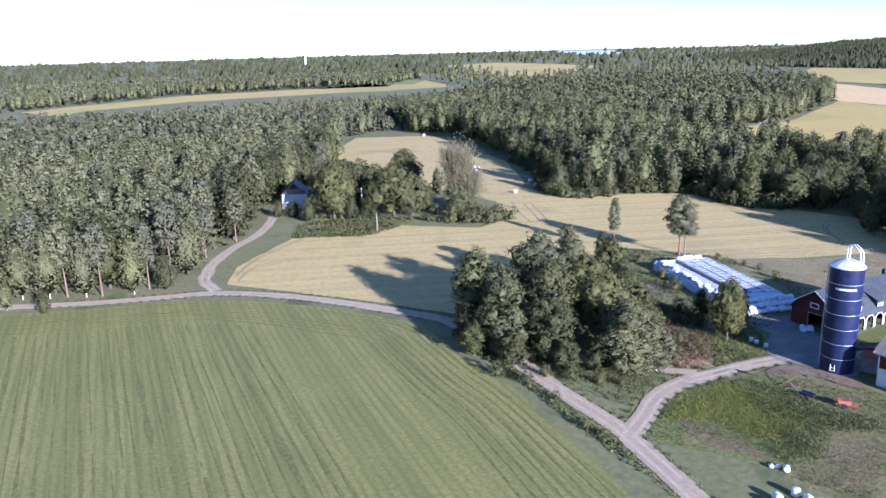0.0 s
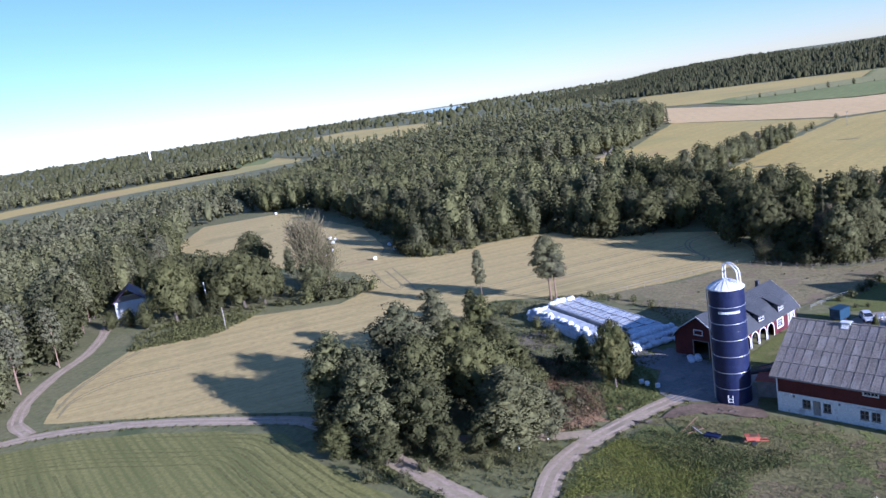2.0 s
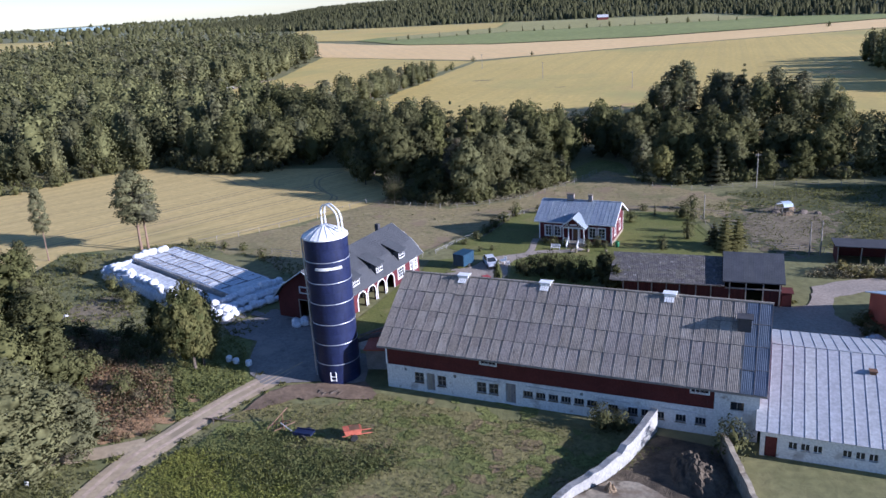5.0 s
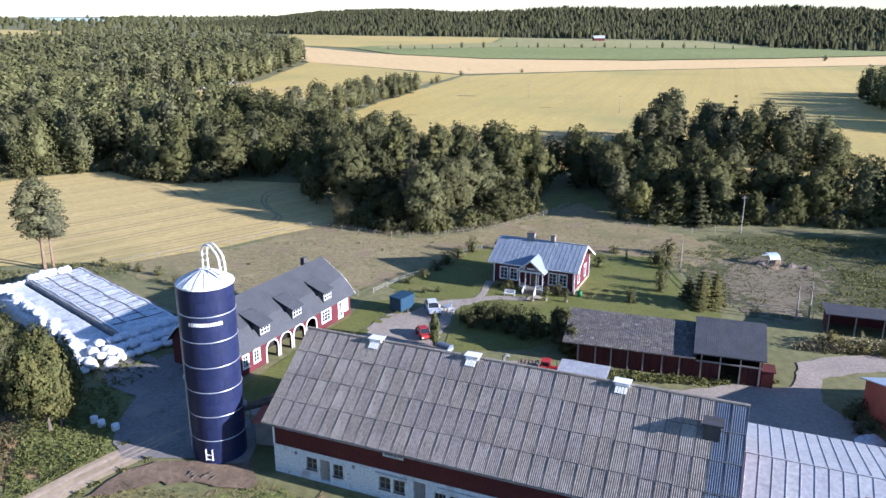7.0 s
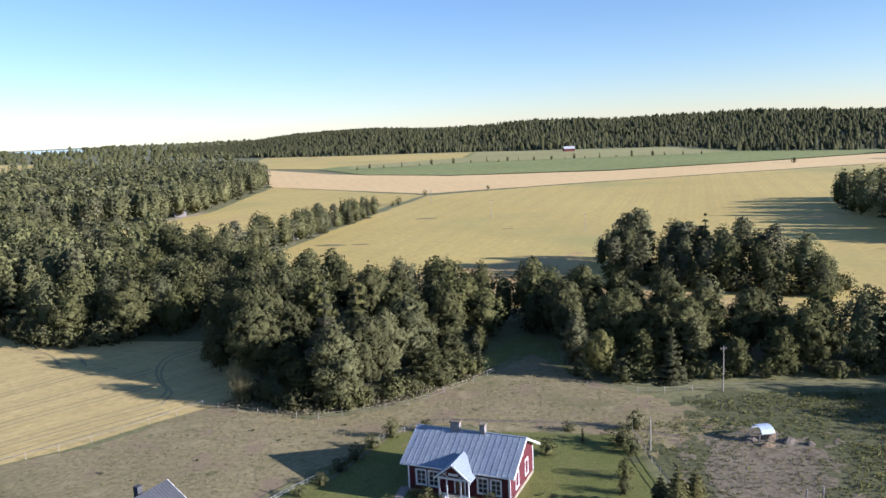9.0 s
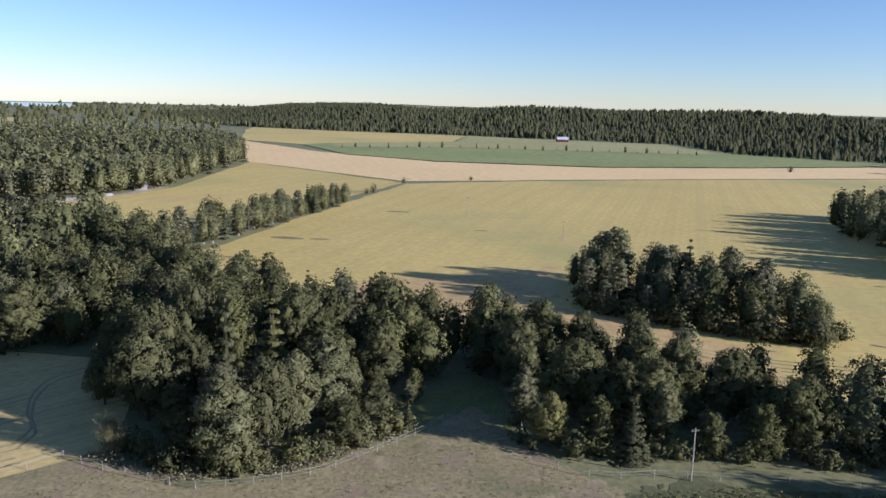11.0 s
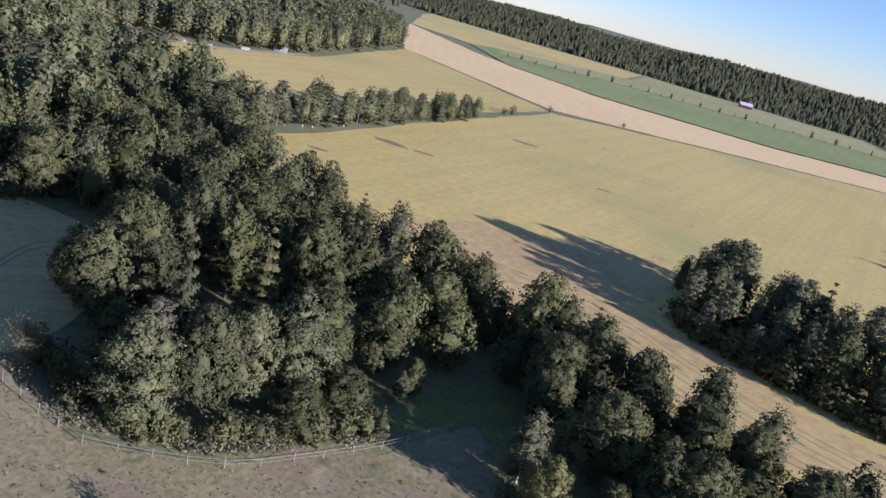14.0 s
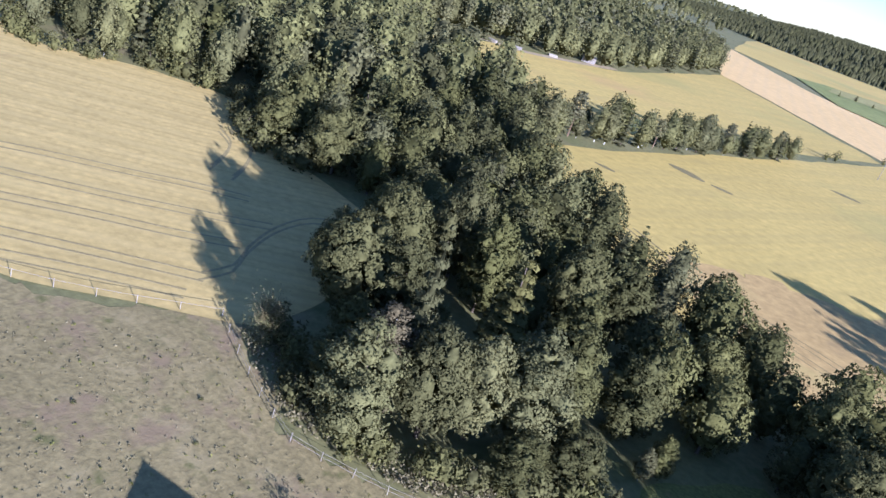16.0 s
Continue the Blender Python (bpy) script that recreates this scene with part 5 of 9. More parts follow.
woods("forest", far[far[:, 0] <= -330], MIX, 3, 36, "dense mixed forest west of the road", (0.8, 1.05))
FARWEST = [(-545, 90), (-565, 194), (-550, 255), (-535, 320), (-520, 354), (-500, 421), (-480, 450), (-420, 330), (-405, 262), (-392, 214), (-432, 170)]
woods("forest", scatter(FARWEST, 7.8, 26), MIX, 3, 37, "forest reaching to the long yellow field", (0.55, 0.8))
NORTHWOOD = [(-214, 156), (-186, 136), (-168, 116), (-156, 102), (-143, 97), (-137, 104), (-129, 118), (-114, 127), (-96, 118), (-86, 116.5), (-80, 123), (-72, 124), (-94, 140), (-104, 165), (-96, 185), (-100, 215), (-120, 225), (-155, 218), (-196, 262), (-200, 300), (-270, 340), (-400, 330), (-400, 262), (-330, 212), (-300, 216)]
north_p = scatter(NORTHWOOD, 7.2, 22)
front = (off_line(north_p, NORTHWOOD[:13]) < 11) & (north_p[:, 1] < 150)
for x, y in north_p[front]:
    k = rng.choice(["aspen", "alder", "oak", "birch", "spruce"], p=[0.3, 0.26, 0.2, 0.14, 0.10])
    tree(k, x, y, rng.uniform(9, 15.5), 1, group="trees of the north wood", wide=0.95)
woods("forest", north_p[~front], [("aspen", 0.34), ("spruce", 0.06), ("alder", 0.10), ("birch", 0.24), ("oak", 0.26)], 2, 32, "mixed wood north of the stubble field", (0.85, 1.2))
for i in range(80):
    q = smooth_line([(-208, 150), (-186, 134), (-168, 114), (-156, 100.5), (-143, 95.5), (-136, 102), (-129, 116), (-114, 125), (-96, 116), (-86, 115), (-78, 121)], 0.5)
    q = q[int(i / 79 * (len(q) - 1))]
    tree("bush", q.x + rng.normal(0, 1.0), q.y + rng.normal(0, 1.0), rng.uniform(2.0, 5.0), 1, group="bushes of the north wood", wide=rng.uniform(0.9, 1.3))
tree("spruce", -114, 132, 15.5, 1, group="trees of the north wood")
tree("oak", -92, 119, 9.5, 0, "round leafy tree at the field corner", wide=1.1)
UPPER = [(-192, 300), (-184, 330), (-169, 373), (-178, 455), (-185, 500), (-191, 553), (-222, 622), (-262, 700), (-330, 745), (-480, 640), (-520, 560), (-420, 330), (-270, 342)]
upper_p = scatter(UPPER, 7.6, 23)
front = off_line(upper_p, UPPER[:8]) < 20
for sel, level in ((front, 2), (~front, 3)):
    woods("forest", upper_p[sel], [("aspen", 0.30), ("spruce", 0.20), ("birch", 0.36), ("pine", 0.14)], level, 33, "tall wood beside the grain field", (0.9, 1.25))
EAST = [(126, 222), (136, 300), (142, 335), (160, 350), (230, 330), (300, 250), (260, 180), (160, 190)]
woods("forest", scatter(EAST, 7.0, 24), [("pine", 0.3), ("aspen", 0.3), ("spruce", 0.2), ("alder", 0.2)], 2, 34, "dark wood east of the grain field", (0.8, 1.1))
EASTNEAR = [(64, 93), (76, 91), (88, 82), (90, 58), (110, 52), (150, 60), (160, 90), (150, 112), (90, 106), (66, 102)]
woods("forest", scatter(EASTNEAR, 6.5, 25), [("alder", 0.5), ("oak", 0.5)], 2, 35, "dark wood beyond the pasture", (0.95, 1.2))


def wedge(r0, r1, a0, a1, density, seed):
    """Places in a sector, further apart with distance; azimuth in degrees from north, to the east."""
    g = np.random.default_rng(seed)
    n = int(math.radians(a1 - a0) / density ** 2 * math.log(r1 / r0))
    r = r0 * (r1 / r0) ** g.uniform(0, 1, n)
    a = np.radians(g.uniform(a0, a1, n))
    return np.stack([r * np.sin(a), r * np.cos(a)], 1)


OPEN = [o for o in bpy.data.objects if o.name.split(".")[0] in ("grain_field", "ley_field", "pale_stubble_field", "lake")]
def clear_of_fields(p, margin=0.0):
    bad = np.zeros(len(p), bool)
    for o in OPEN:
        vs = np.array([v.co[:2] for v in o.data.vertices])
        bad |= inside(p, [tuple(v) for v in vs])
    return p[~bad]


hill = scatter(FOOT[1:13] + [(1300, 900), (500, 1500), (0, 1850), (-400, 2350)], 9.8, 41)
hill = hill[off_line(hill, FOOT) < 520]
far_woods("hill_forest", hill, 42, "dark spruce forest on the far hill", (8.0, 13.5), 1.0)
farp = clear_of_fields(wedge(640, 4300, -100, -14, 0.024, 43))
farp = farp[~inside(farp, FARWEST) & ~inside(farp, WEST) & ~inside(farp, UPPER) & ~inside(farp, NORTHWOOD) & ~inside(farp, HILL)]
farp = farp[~((farp[:, 0] > -700) & (farp[:, 1] > 620) & (farp[:, 1] < 1150) & (farp[:, 0] > -420))]
az = np.degrees(np.arctan2(farp[:, 0], farp[:, 1]))
rr = np.hypot(farp[:, 0] + 5, farp[:, 1] + 115)
farp = farp[(az > -44) | (az < -88) | (rr > 1010)]
dist = np.linalg.norm(farp, axis=1)
woods("far_forest", farp[dist < 1350], MIX, 3, 49, "forest beyond the long yellow field", (0.8, 1.15))
BEHIND = [(-782, 130), (-806, 211), (-855, 363), (-814, 506), (-755, 590), (-862, 770), (-1010, 720), (-1060, 400), (-990, 60), (-800, 40)]
woods("far_forest", scatter(BEHIND, 10.5, 27), MIX, 3, 50, "forest beyond the long yellow field", (0.8, 1.1))
farp, dist = farp[dist >= 1350], dist[dist >= 1350]
far_woods("far_forest", farp, 44, "distant forest to the horizon", (11, 17), 1.0 + dist / 2600)
gapw = clear_of_fields(wedge(400, 480, -62, -38, 0.016, 45))
gapw = gapw[~inside(gapw, WEST) & ~inside(gapw, UPPER) & ~inside(gapw, NORTHWOOD)]
woods("forest", gapw[~inside(gapw, FARWEST)], [("spruce", 0.4), ("pine", 0.3), ("birch", 0.3)], 3, 46, "forest between far fields", (0.55, 0.75))
eastp = wedge(700, 3000, 26, 100, 0.03, 47)
far_woods("far_forest", eastp, 48, "distant forest to the horizon", (11, 17), 1.4)

# trees and hedges round the western house
for x, y, h, w in ((-195.5, 21.0, 5.4, 5.2), (-191.0, 23.4, 4.6, 4.6), (-199.0, 17.5, 6.0, 5.0)):
    plant("alder", x, y, h, w, 1, "leafy young tree before the western house", "garden trees of the western house")
for k, x, y, h, wd, lab in [("oak", -183, 26.5, 18, 1.0, "dense round garden tree with thick summer crown"), ("oak", -190, 33, 14.5, 1.1, "dense round garden tree with thick summer crown"), ("oak", -170, 39.5, 16.5, 1.15, "pale green willow-like garden tree"), ("oak", -165, 42.5, 14, 1.0, "pale green willow-like garden tree"), ("alder", -175, 33.5, 7.5, 1.3, "dark rounded garden shrub tree"), ("oak", -192, 66, 16.5, 0.95, "dark round tree behind the garden"), ("oak", -200, 52, 14, 1.1, "dark round tree behind the garden"), ("spruce", -196, 60, 10, 1.0, "dark small spruce in the garden"), ("aspen", -182, 72, 10, 0.7, "thin young tree on the field edge"), ("pine", -216, 22, 13, 1.2, ""), ("oak", -205, 42, 14, 1.0, "")]:
    tree(k, x, y, h, 1 if x < -195 else 0, lab, "garden trees of the western house", wd)
DENSE = [("oak", -196, 41, 13), ("oak", -200, 46, 14.5), ("alder", -188, 42, 13), ("alder", -180, 40, 11), ("oak", -176, 47, 10.5), ("alder", -172, 52, 9), ("aspen", -184, 50, 12.5), ("oak", -193, 53, 13), ("alder", -167, 51, 8), ("alder", -178, 29, 8), ("alder", -186, 19, 8)]
for k, x, y, h in DENSE:
    tree(k, x, y, h, 1, group="garden trees of the western house", wide=1.0)
for i in range(30):
    u = i / 29
    p = smooth_line([(-188, 24), (-178, 31), (-166, 37), (-158, 41.5), (-150, 44), (-143, 50), (-139, 58)], 0.5)
    q = p[int(u * (len(p) - 1))]
    tree("bush", q.x + rng.normal(0, 0.7), q.y + rng.normal(0, 0.7), rng.uniform(1.4, 2.4) + (2.6 if u > 0.72 else 0), 1, "clipped hedge shrub along the garden", "garden hedge", 1.25 if u < 0.72 else 1.1)
for x, y, h in [(-155, 50, 4.5), (-151, 48, 5.2), (-147, 52, 5.0), (-162, 50, 3.2), (-158, 56, 6.0), (-160, 62, 7)]:
    tree("bush", x, y, h, 0, "large rounded garden shrub", "garden shrubs")


def bare_tree(x, y, h, seed, label, spread=0.26, n=150, mat="twig"):
    """A tree with many thin, half-bare upright branches."""
    g = np.random.default_rng(seed)
    e = thing("bare_tree", x, y, 0, 0, label, "tree")
    bm = bmesh.new()
    tube(bm, [(0, 0, 0), (0.1, 0, h * 0.3), (0, 0.1, h * 0.62)], h * 0.022, h * 0.010, 7)
    part("trunk", bm, M["twig"], e)
    bm = bmesh.new()
    for i in range(n):
        a, z0 = g.uniform(0, 6.283), h * g.uniform(0.14, 0.6)
        l = h * g.uniform(0.22, 0.46) * (1.1 - z0 / h)
        o = spread * h * g.uniform(0.3, 1.0)
        p = [Vector((0, 0, z0)), Vector((math.cos(a) * o * 0.55, math.sin(a) * o * 0.55, z0 + l * 0.45)), Vector((math.cos(a) * o, math.sin(a) * o, z0 + l * 1.1))]
        tube(bm, p, h * 0.005, h * 0.0015, 4, False)
        for k in range(4):
            s = p[1].lerp(p[2], 0.25 * k)
            tube(bm, [s, s + Vector(g.normal(0, 0.05, 3)) * h + Vector((0, 0, 0.06 * h))], h * 0.0022, h * 0.001, 3, False)
    part("branchwork", bm, M[mat], e, "thin greyish upright branches")
    c = g.normal(0, 1, (4000, 3)) * np.array([spread * h * 0.42, spread * h * 0.42, h * 0.2]) + np.array([0, 0, h * 0.42])
    v, f, nv = sprays(g, c, ball(g, 4000), 0.011 * h)
    ob = new("sparse_leaves", np_mesh("sparse_leaves", v, f, M["birchleaf"], nv))
    ob.parent = e
    return e


tree("aspen", -160, 57.5, 10.5, 0, "leafy lower growth of the old poplar", wide=1.5)
bare_tree(-160.5, 58.5, 25, 3, "tall half-dead poplar with bare brown upper branches", 0.25, 520)
bare_tree(-157, 61, 17.0, 4, "half-dead poplar with bare brown branches", 0.3, 180)
bare_tree(-40.5, 80.5, 7.5, 5, "small pale leafless birch at the wood's edge", 0.3, 70)

# ---- the long barn ----
def gable(bm, x0, x1, y0, y1, z0, z1, zr, yr=None):
    """A gable wall across y between x0 and x1: straight to z1, pointed to zr."""
    yr = (y0 + y1) / 2 if yr is None else yr
    extrude(bm, [(y0, z0), (y1, z0), (y1, z1), (yr, zr), (y0, z1)], x0, x1, "x")


def corrugated(name, w, l, waves, amp, mat, per=4, steps=1):
    """A wavy roof sheet lying in x, y; ridges run along y."""
    n = waves * per
    v = [(w * i / n, l * k / steps, amp * math.sin(2 * math.pi * i / per)) for k in range(steps + 1) for i in range(n + 1)]
    f = [(k * (n + 1) + i, k * (n + 1) + i + 1, (k + 1) * (n + 1) + i + 1, (k + 1) * (n + 1) + i) for k in range(steps) for i in range(n)]
    me = np_mesh(name, np.array(v), np.array(f), mat)
    me.polygons.foreach_set("use_smooth", [True] * len(me.polygons))
    return me


BX, BY, BA, BL, BD = -26.0, -0.4, -15.4, 38.0, 15.0
barn = thing("barn", BX, BY, BA, 0, "long old barn, white plaster base, red boards, weathered grey roof", "barn")
low = [(3.3, 4.4, 1.05, 2.25), (4.7, 5.7, 0.25, 2.3), (6.0, 7.0, 0.95, 2.2), (10.5, 11.55, 0.9, 2.15), (11.85, 12.9, 0.9, 2.15), (13.7, 14.8, 0.2, 2.45)]
low += [(x, x + 1.0, 1.15, 1.9) for x in (15.6, 16.95, 18.25, 19.55, 20.9, 22.2)] + [(x, x + 0.95, 0.95, 1.75) for x in (24.3, 26.2, 27.5, 28.7, 30.7, 32.5)]
low += [(2.1, 2.4, 2.25, 2.6), (7.9, 8.2, 2.2, 2.55), (21.5, 21.8, 2.25, 2.55)]
bm = bmesh.new()
wall(bm, 0, BL, -1.2, 2.8, 0, 0.45, low)
box(bm, 0, 0.45, 0.45, BD, -1.2, 2.8)
box(bm, BL - 0.45, BL, 0.45, BD, -1.2, 2.8)
box(bm, 0.45, BL - 0.45, BD - 0.45, BD, -1.2, 2.8)
part("wall", bm, M["plaster"], barn, "stained limewashed plaster wall")
bm = bmesh.new()
wall(bm, 34.1, BL, 2.8, 5.6, 0.0, 0.4, [(35.5, 36.7, 2.95, 3.85)])
part("wall", bm, M["plaster"], barn, "upper limewashed plaster wall")
bm = bmesh.new()
wall(bm, 0.02, 34.08, 2.803, 5.6, 0.06, 0.2, [(11.0, 12.7, 4.25, 4.75), (32.0, 33.6, 4.25, 4.75)])
gable(bm, 0.02, 0.22, 0.27, BD, 2.803, 5.35, 10.6, 7.5)
gable(bm, BL - 0.22, BL - 0.02, 0.42, BD, 2.803, 5.35, 10.6, 7.5)
box(bm, 0.25, BL - 0.25, BD - 0.25, BD - 0.05, 2.803, 5.35)
part("boarding", bm, M["darkred"], barn, "dark red board band")
bm = bmesh.new()
for i in range(114):
    box(bm, 0.1 + i * 0.298, 0.14 + i * 0.298, 0.03, 0.06, 2.82, 5.2)
part("cover_strip", bm, M["darkred"], barn)["kind"] = "stuff"
part("corner_board", boxes((-0.04, 0.14, -0.03, 0.055, 2.82, 5.3)), M["white"], barn)
# A black sheet behind the openings paints the barn's inner shade.
part("dark_interior", boxes((0.6, BL - 0.6, 0.9, 1.0, -1, 5)), M["void"], barn, "near-black panel painted as the shade inside the barn")
for a, b, c, d in low:
    if d - c > 1.9:
        door = part("door", boxes((a + 0.02, b - 0.02, 0.19, 0.23, c, d - 0.03)), M["wood"], barn, "weathered plank door")
        bw = (b - a - 0.06) / 6
        bme = part("plank", boxes((0, bw - 0.012, -0.03, -0.002, c + 0.01, d - 0.04)), M["wood"], door)
        bme.matrix_local = pose(a + 0.03, 0.19, 0)
        for k in range(1, 6):
            piece("plank", bme.data, door, pose(a + 0.03 + k * bw, 0.19, 0))
        part("handle", boxes((b - 0.2, b - 0.14, 0.11, 0.16, (c + d) / 2, (c + d) / 2 + 0.16)), M["black"], door)
    elif b - a > 0.5:
        window(barn, a, c, b - a, d - c, casing=0.0, cols=2 if d - c > 1 else 3, rows=2 if d - c > 1 else 1, y=0.12, frame_mat=M["wood"])
        part("lintel", boxes((a - 0.08, b + 0.08, -0.03, 0.0, d, d + 0.12)), M["plaster"], barn)
        part("sill", boxes((a - 0.06, b + 0.06, -0.06, 0.1, c - 0.07, c)), M["slab"], barn)
for a, b, c, d in ((11.0, 12.7, 4.25, 4.75), (32.0, 33.6, 4.25, 4.75)):
    window(barn, a, c, b - a, d - c, casing=0.1, cols=4, rows=1, y=0.06)
window(barn, 35.5, 2.95, 1.2, 0.9, casing=0.0, cols=2, rows=1, y=0.1, frame_mat=M["wood"])
for x0, x1, z in ((10.2, 13.1, 2.5), (15.9, 20.6, 2.45), (23.3, 26.5, 2.3), (29.4, 33.0, 2.25)):
    bm = bmesh.new()
    tube(bm, [(x0, -0.08, z), (x1, -0.08, z - 0.05)], 0.05)
    part("pipe", bm, M["steel"], barn)
# roof: rafters' plane, overlapping wavy sheets, ridge cap, vents
EY, EZ, RZ = -0.75, 5.2, 10.9
SL = math.hypot(7.5 - EY, RZ - EZ)
PITCH = math.degrees(math.atan2(RZ - EZ, 7.5 - EY))
bm = bmesh.new()
extrude(bm, [(EY + 0.05, EZ - 0.16), (7.5, RZ - 0.16), (7.5, RZ - 0.08), (EY + 0.05, EZ - 0.08)], -0.6, BL + 0.6, "x")
extrude(bm, [(BD + 0.7, EZ - 0.16), (7.5, RZ - 0.16), (7.5, RZ - 0.08), (BD + 0.7, EZ - 0.08)], -0.6, BL + 0.6, "x")
roof = part("roof", bm, M["fibredark"], barn, "roof deck under the sheets")
cols, rowsn = 34, 4
cw, rl = (BL + 1.2) / cols, SL / rowsn
sheet = corrugated("sheet", cw - 0.035, rl + 0.10, 7, 0.016, M["fibre"])
# Bluer, darker sheets for the last two columns of the front slope.
blue_sheet = corrugated("sheet", cw - 0.01, rl + 0.10, 7, 0.015, M["bluesheet"])
for r in range(rowsn):
    for c in range(cols):
        u = r * rl
        jig = noise.noise((c * 1.7, r * 2.3, 0.5))
        m = pose(-0.6 + c * cw, EY + u * math.cos(radians(PITCH)), EZ + u * math.sin(radians(PITCH)) + 0.0, PITCH, 0, 0) @ pose(0, 0, 0.03 + 0.012 * jig, -0.7 + 0.1 * jig, 0.06 * jig, 0)
        piece("sheet", sheet if c < cols - 2 else blue_sheet, roof, m)
bm = bmesh.new()
for c in range(cols + 1):
    x = -0.6 + c * cw - 0.02
    q = pose(x, EY, EZ, PITCH, 0, 0)
    box(bm, -0.016, 0.016, 0.0, SL, 0.005, 0.046, q)
for r in range(1, rowsn):
    for c in range(cols):
        j = 0.16 * noise.noise((c * 0.9, r * 5.1, 3.0))
        box(bm, -0.6 + c * cw, -0.6 + (c + 1) * cw - 0.02, r * rl - 0.03 + j, r * rl + 0.012 + j, 0.012, 0.044 + 0.006 * (c % 3), pose(0, EY, EZ, PITCH, 0, 0))
part("sheet_joint", bm, M["fibredark"], roof, "dark joints between the sheets")["kind"] = "stuff"
back = corrugated("back_slope", BL + 1.2, SL, 120, 0.022, M["fibre"])
piece("back_slope", back, roof, pose(BL + 0.6, BD + 0.75, EZ + 0.02, 0, 0, 180) @ pose(0, 0, 0, PITCH, 0, 0))
bm = bmesh.new()
tube(bm, [(-0.65, 7.5, RZ + 0.02), (BL + 0.65, 7.5, RZ + 0.02)], 0.13, sides=8)
part("ridge_cap", bm, M["fibre"], roof)
for x in (6.1, 15.5, 28.4):
    v = part("roof_vent", boxes((x, x + 1.15, 7.12, 7.88, RZ - 0.1, RZ + 0.2), (x - 0.12, x + 1.27, 7.0, 8.0, RZ + 0.2, RZ + 0.25)), M["white"], roof, "white ridge vent box")
    for k in range(4):
        fin = part("louvre", boxes((0, 0.2, 0, 0.62, 0, 0.03)), M["white"], v, "white louvre blade")
        fin.matrix_local = pose(x + 0.1 + k * 0.24, 6.62, RZ - 0.5, PITCH, 0, 0)
v = part("roof_vent", boxes((35.6, 36.8, 4.6, 5.7, 8.6, 10.2), (35.45, 36.95, 4.45, 5.85, 10.2, 10.32)), M["blackroof"], roof, "dark square roof vent")
part("bargeboard", (lambda b: extrude(b, [(EY, EZ - 0.22), (7.5, RZ - 0.22), (7.5, RZ - 0.02), (EY, EZ - 0.02)], -0.66, -0.6, "x"))(bmesh.new()), M["wood"], barn)
part("fascia", boxes((-0.6, BL + 0.6, EY - 0.02, EY + 0.04, EZ - 0.2, EZ - 0.02)), M["wood"], barn)

# ---- the low annex with its pale metal roof ----
annex = thing("cowshed_annex", BX + 38.25 * math.cos(radians(BA)) + 2.0 * math.sin(radians(BA)), BY + 38.25 * math.sin(radians(BA)) - 2.0 * math.cos(radians(BA)), BA, 0, "low white cowshed wing with pale zinc sheet roof", "barn")
AL, AD = 30.0, 22.0
holes = [(0.4, 1.4, 0.0, 2.0)] + [(x, x + 0.75, 1.0, 1.75) for x in (2.3, 3.3, 4.3, 6.6, 7.6, 8.6, 11.2, 12.2, 15, 16, 19, 20, 23, 24)]
bm = bmesh.new()
wall(bm, 0, AL, -1.5, 2.7, 0, 0.35, holes)
gable(bm, 0.0, 0.3, 0.36, AD, -1.5, 2.7, 5.8, 11.0)
gable(bm, AL - 0.3, AL, 0.36, AD, -1.5, 2.7, 5.8, 11.0)
box(bm, 0.31, AL - 0.31, AD - 0.35, AD, -1.5, 2.7)
part("wall", bm, M["plaster"], annex, "white painted wall")
for a, b, c, d in holes[1:]:
    window(annex, a, c, b - a, d - c, casing=0.06, cols=2, rows=1, y=0.08)
part("door", boxes((0.42, 1.38, 0.1, 0.16, 0.0, 1.98)), M["darkred"], annex, "dark red door")
# Shade inside the wing, put in as a black sheet.
part("dark_interior", boxes((0.5, AL - 0.5, 0.8, 0.9, -1, 2.6)), M["void"], annex, "near-black panel painted as the shade inside the wing")
aslope = math.degrees(math.atan2(6.0 - 2.65, 11.5))
asl = math.hypot(11.5, 6.0 - 2.65)
panel = bpy.data.meshes.new("roof_panel")
bm = boxes((0, 1.0, 0, asl, 0, 0.04), (0.0, 0.03, 0, asl, 0.035, 0.075))
bm.to_mesh(panel), bm.free()
panel.materials.append(M["whitemetal"])
aroof = part("roof", boxes((-0.4, AL + 0.4, 10.95, 11.05, 5.98, 6.12)), M["whitemetal"], annex, "pale sheet metal roof with standing seams")
for i in range(31):
    piece("roof_panel", panel, aroof, pose(-0.45 + i, -0.5, 2.65, aslope, 0, 0))
    piece("roof_panel", panel, aroof, pose(-0.45 + i + 1, AD + 0.5, 2.65, 0, 0, 180) @ pose(0, 0, 0, aslope, 0, 0))
part("vent_cowl", boxes((9.0, 9.5, 8.2, 8.7, 4.9, 5.5), (8.9, 9.6, 8.1, 8.8, 5.5, 5.6)), M["brown"], aroof, "small brown vent cowl")

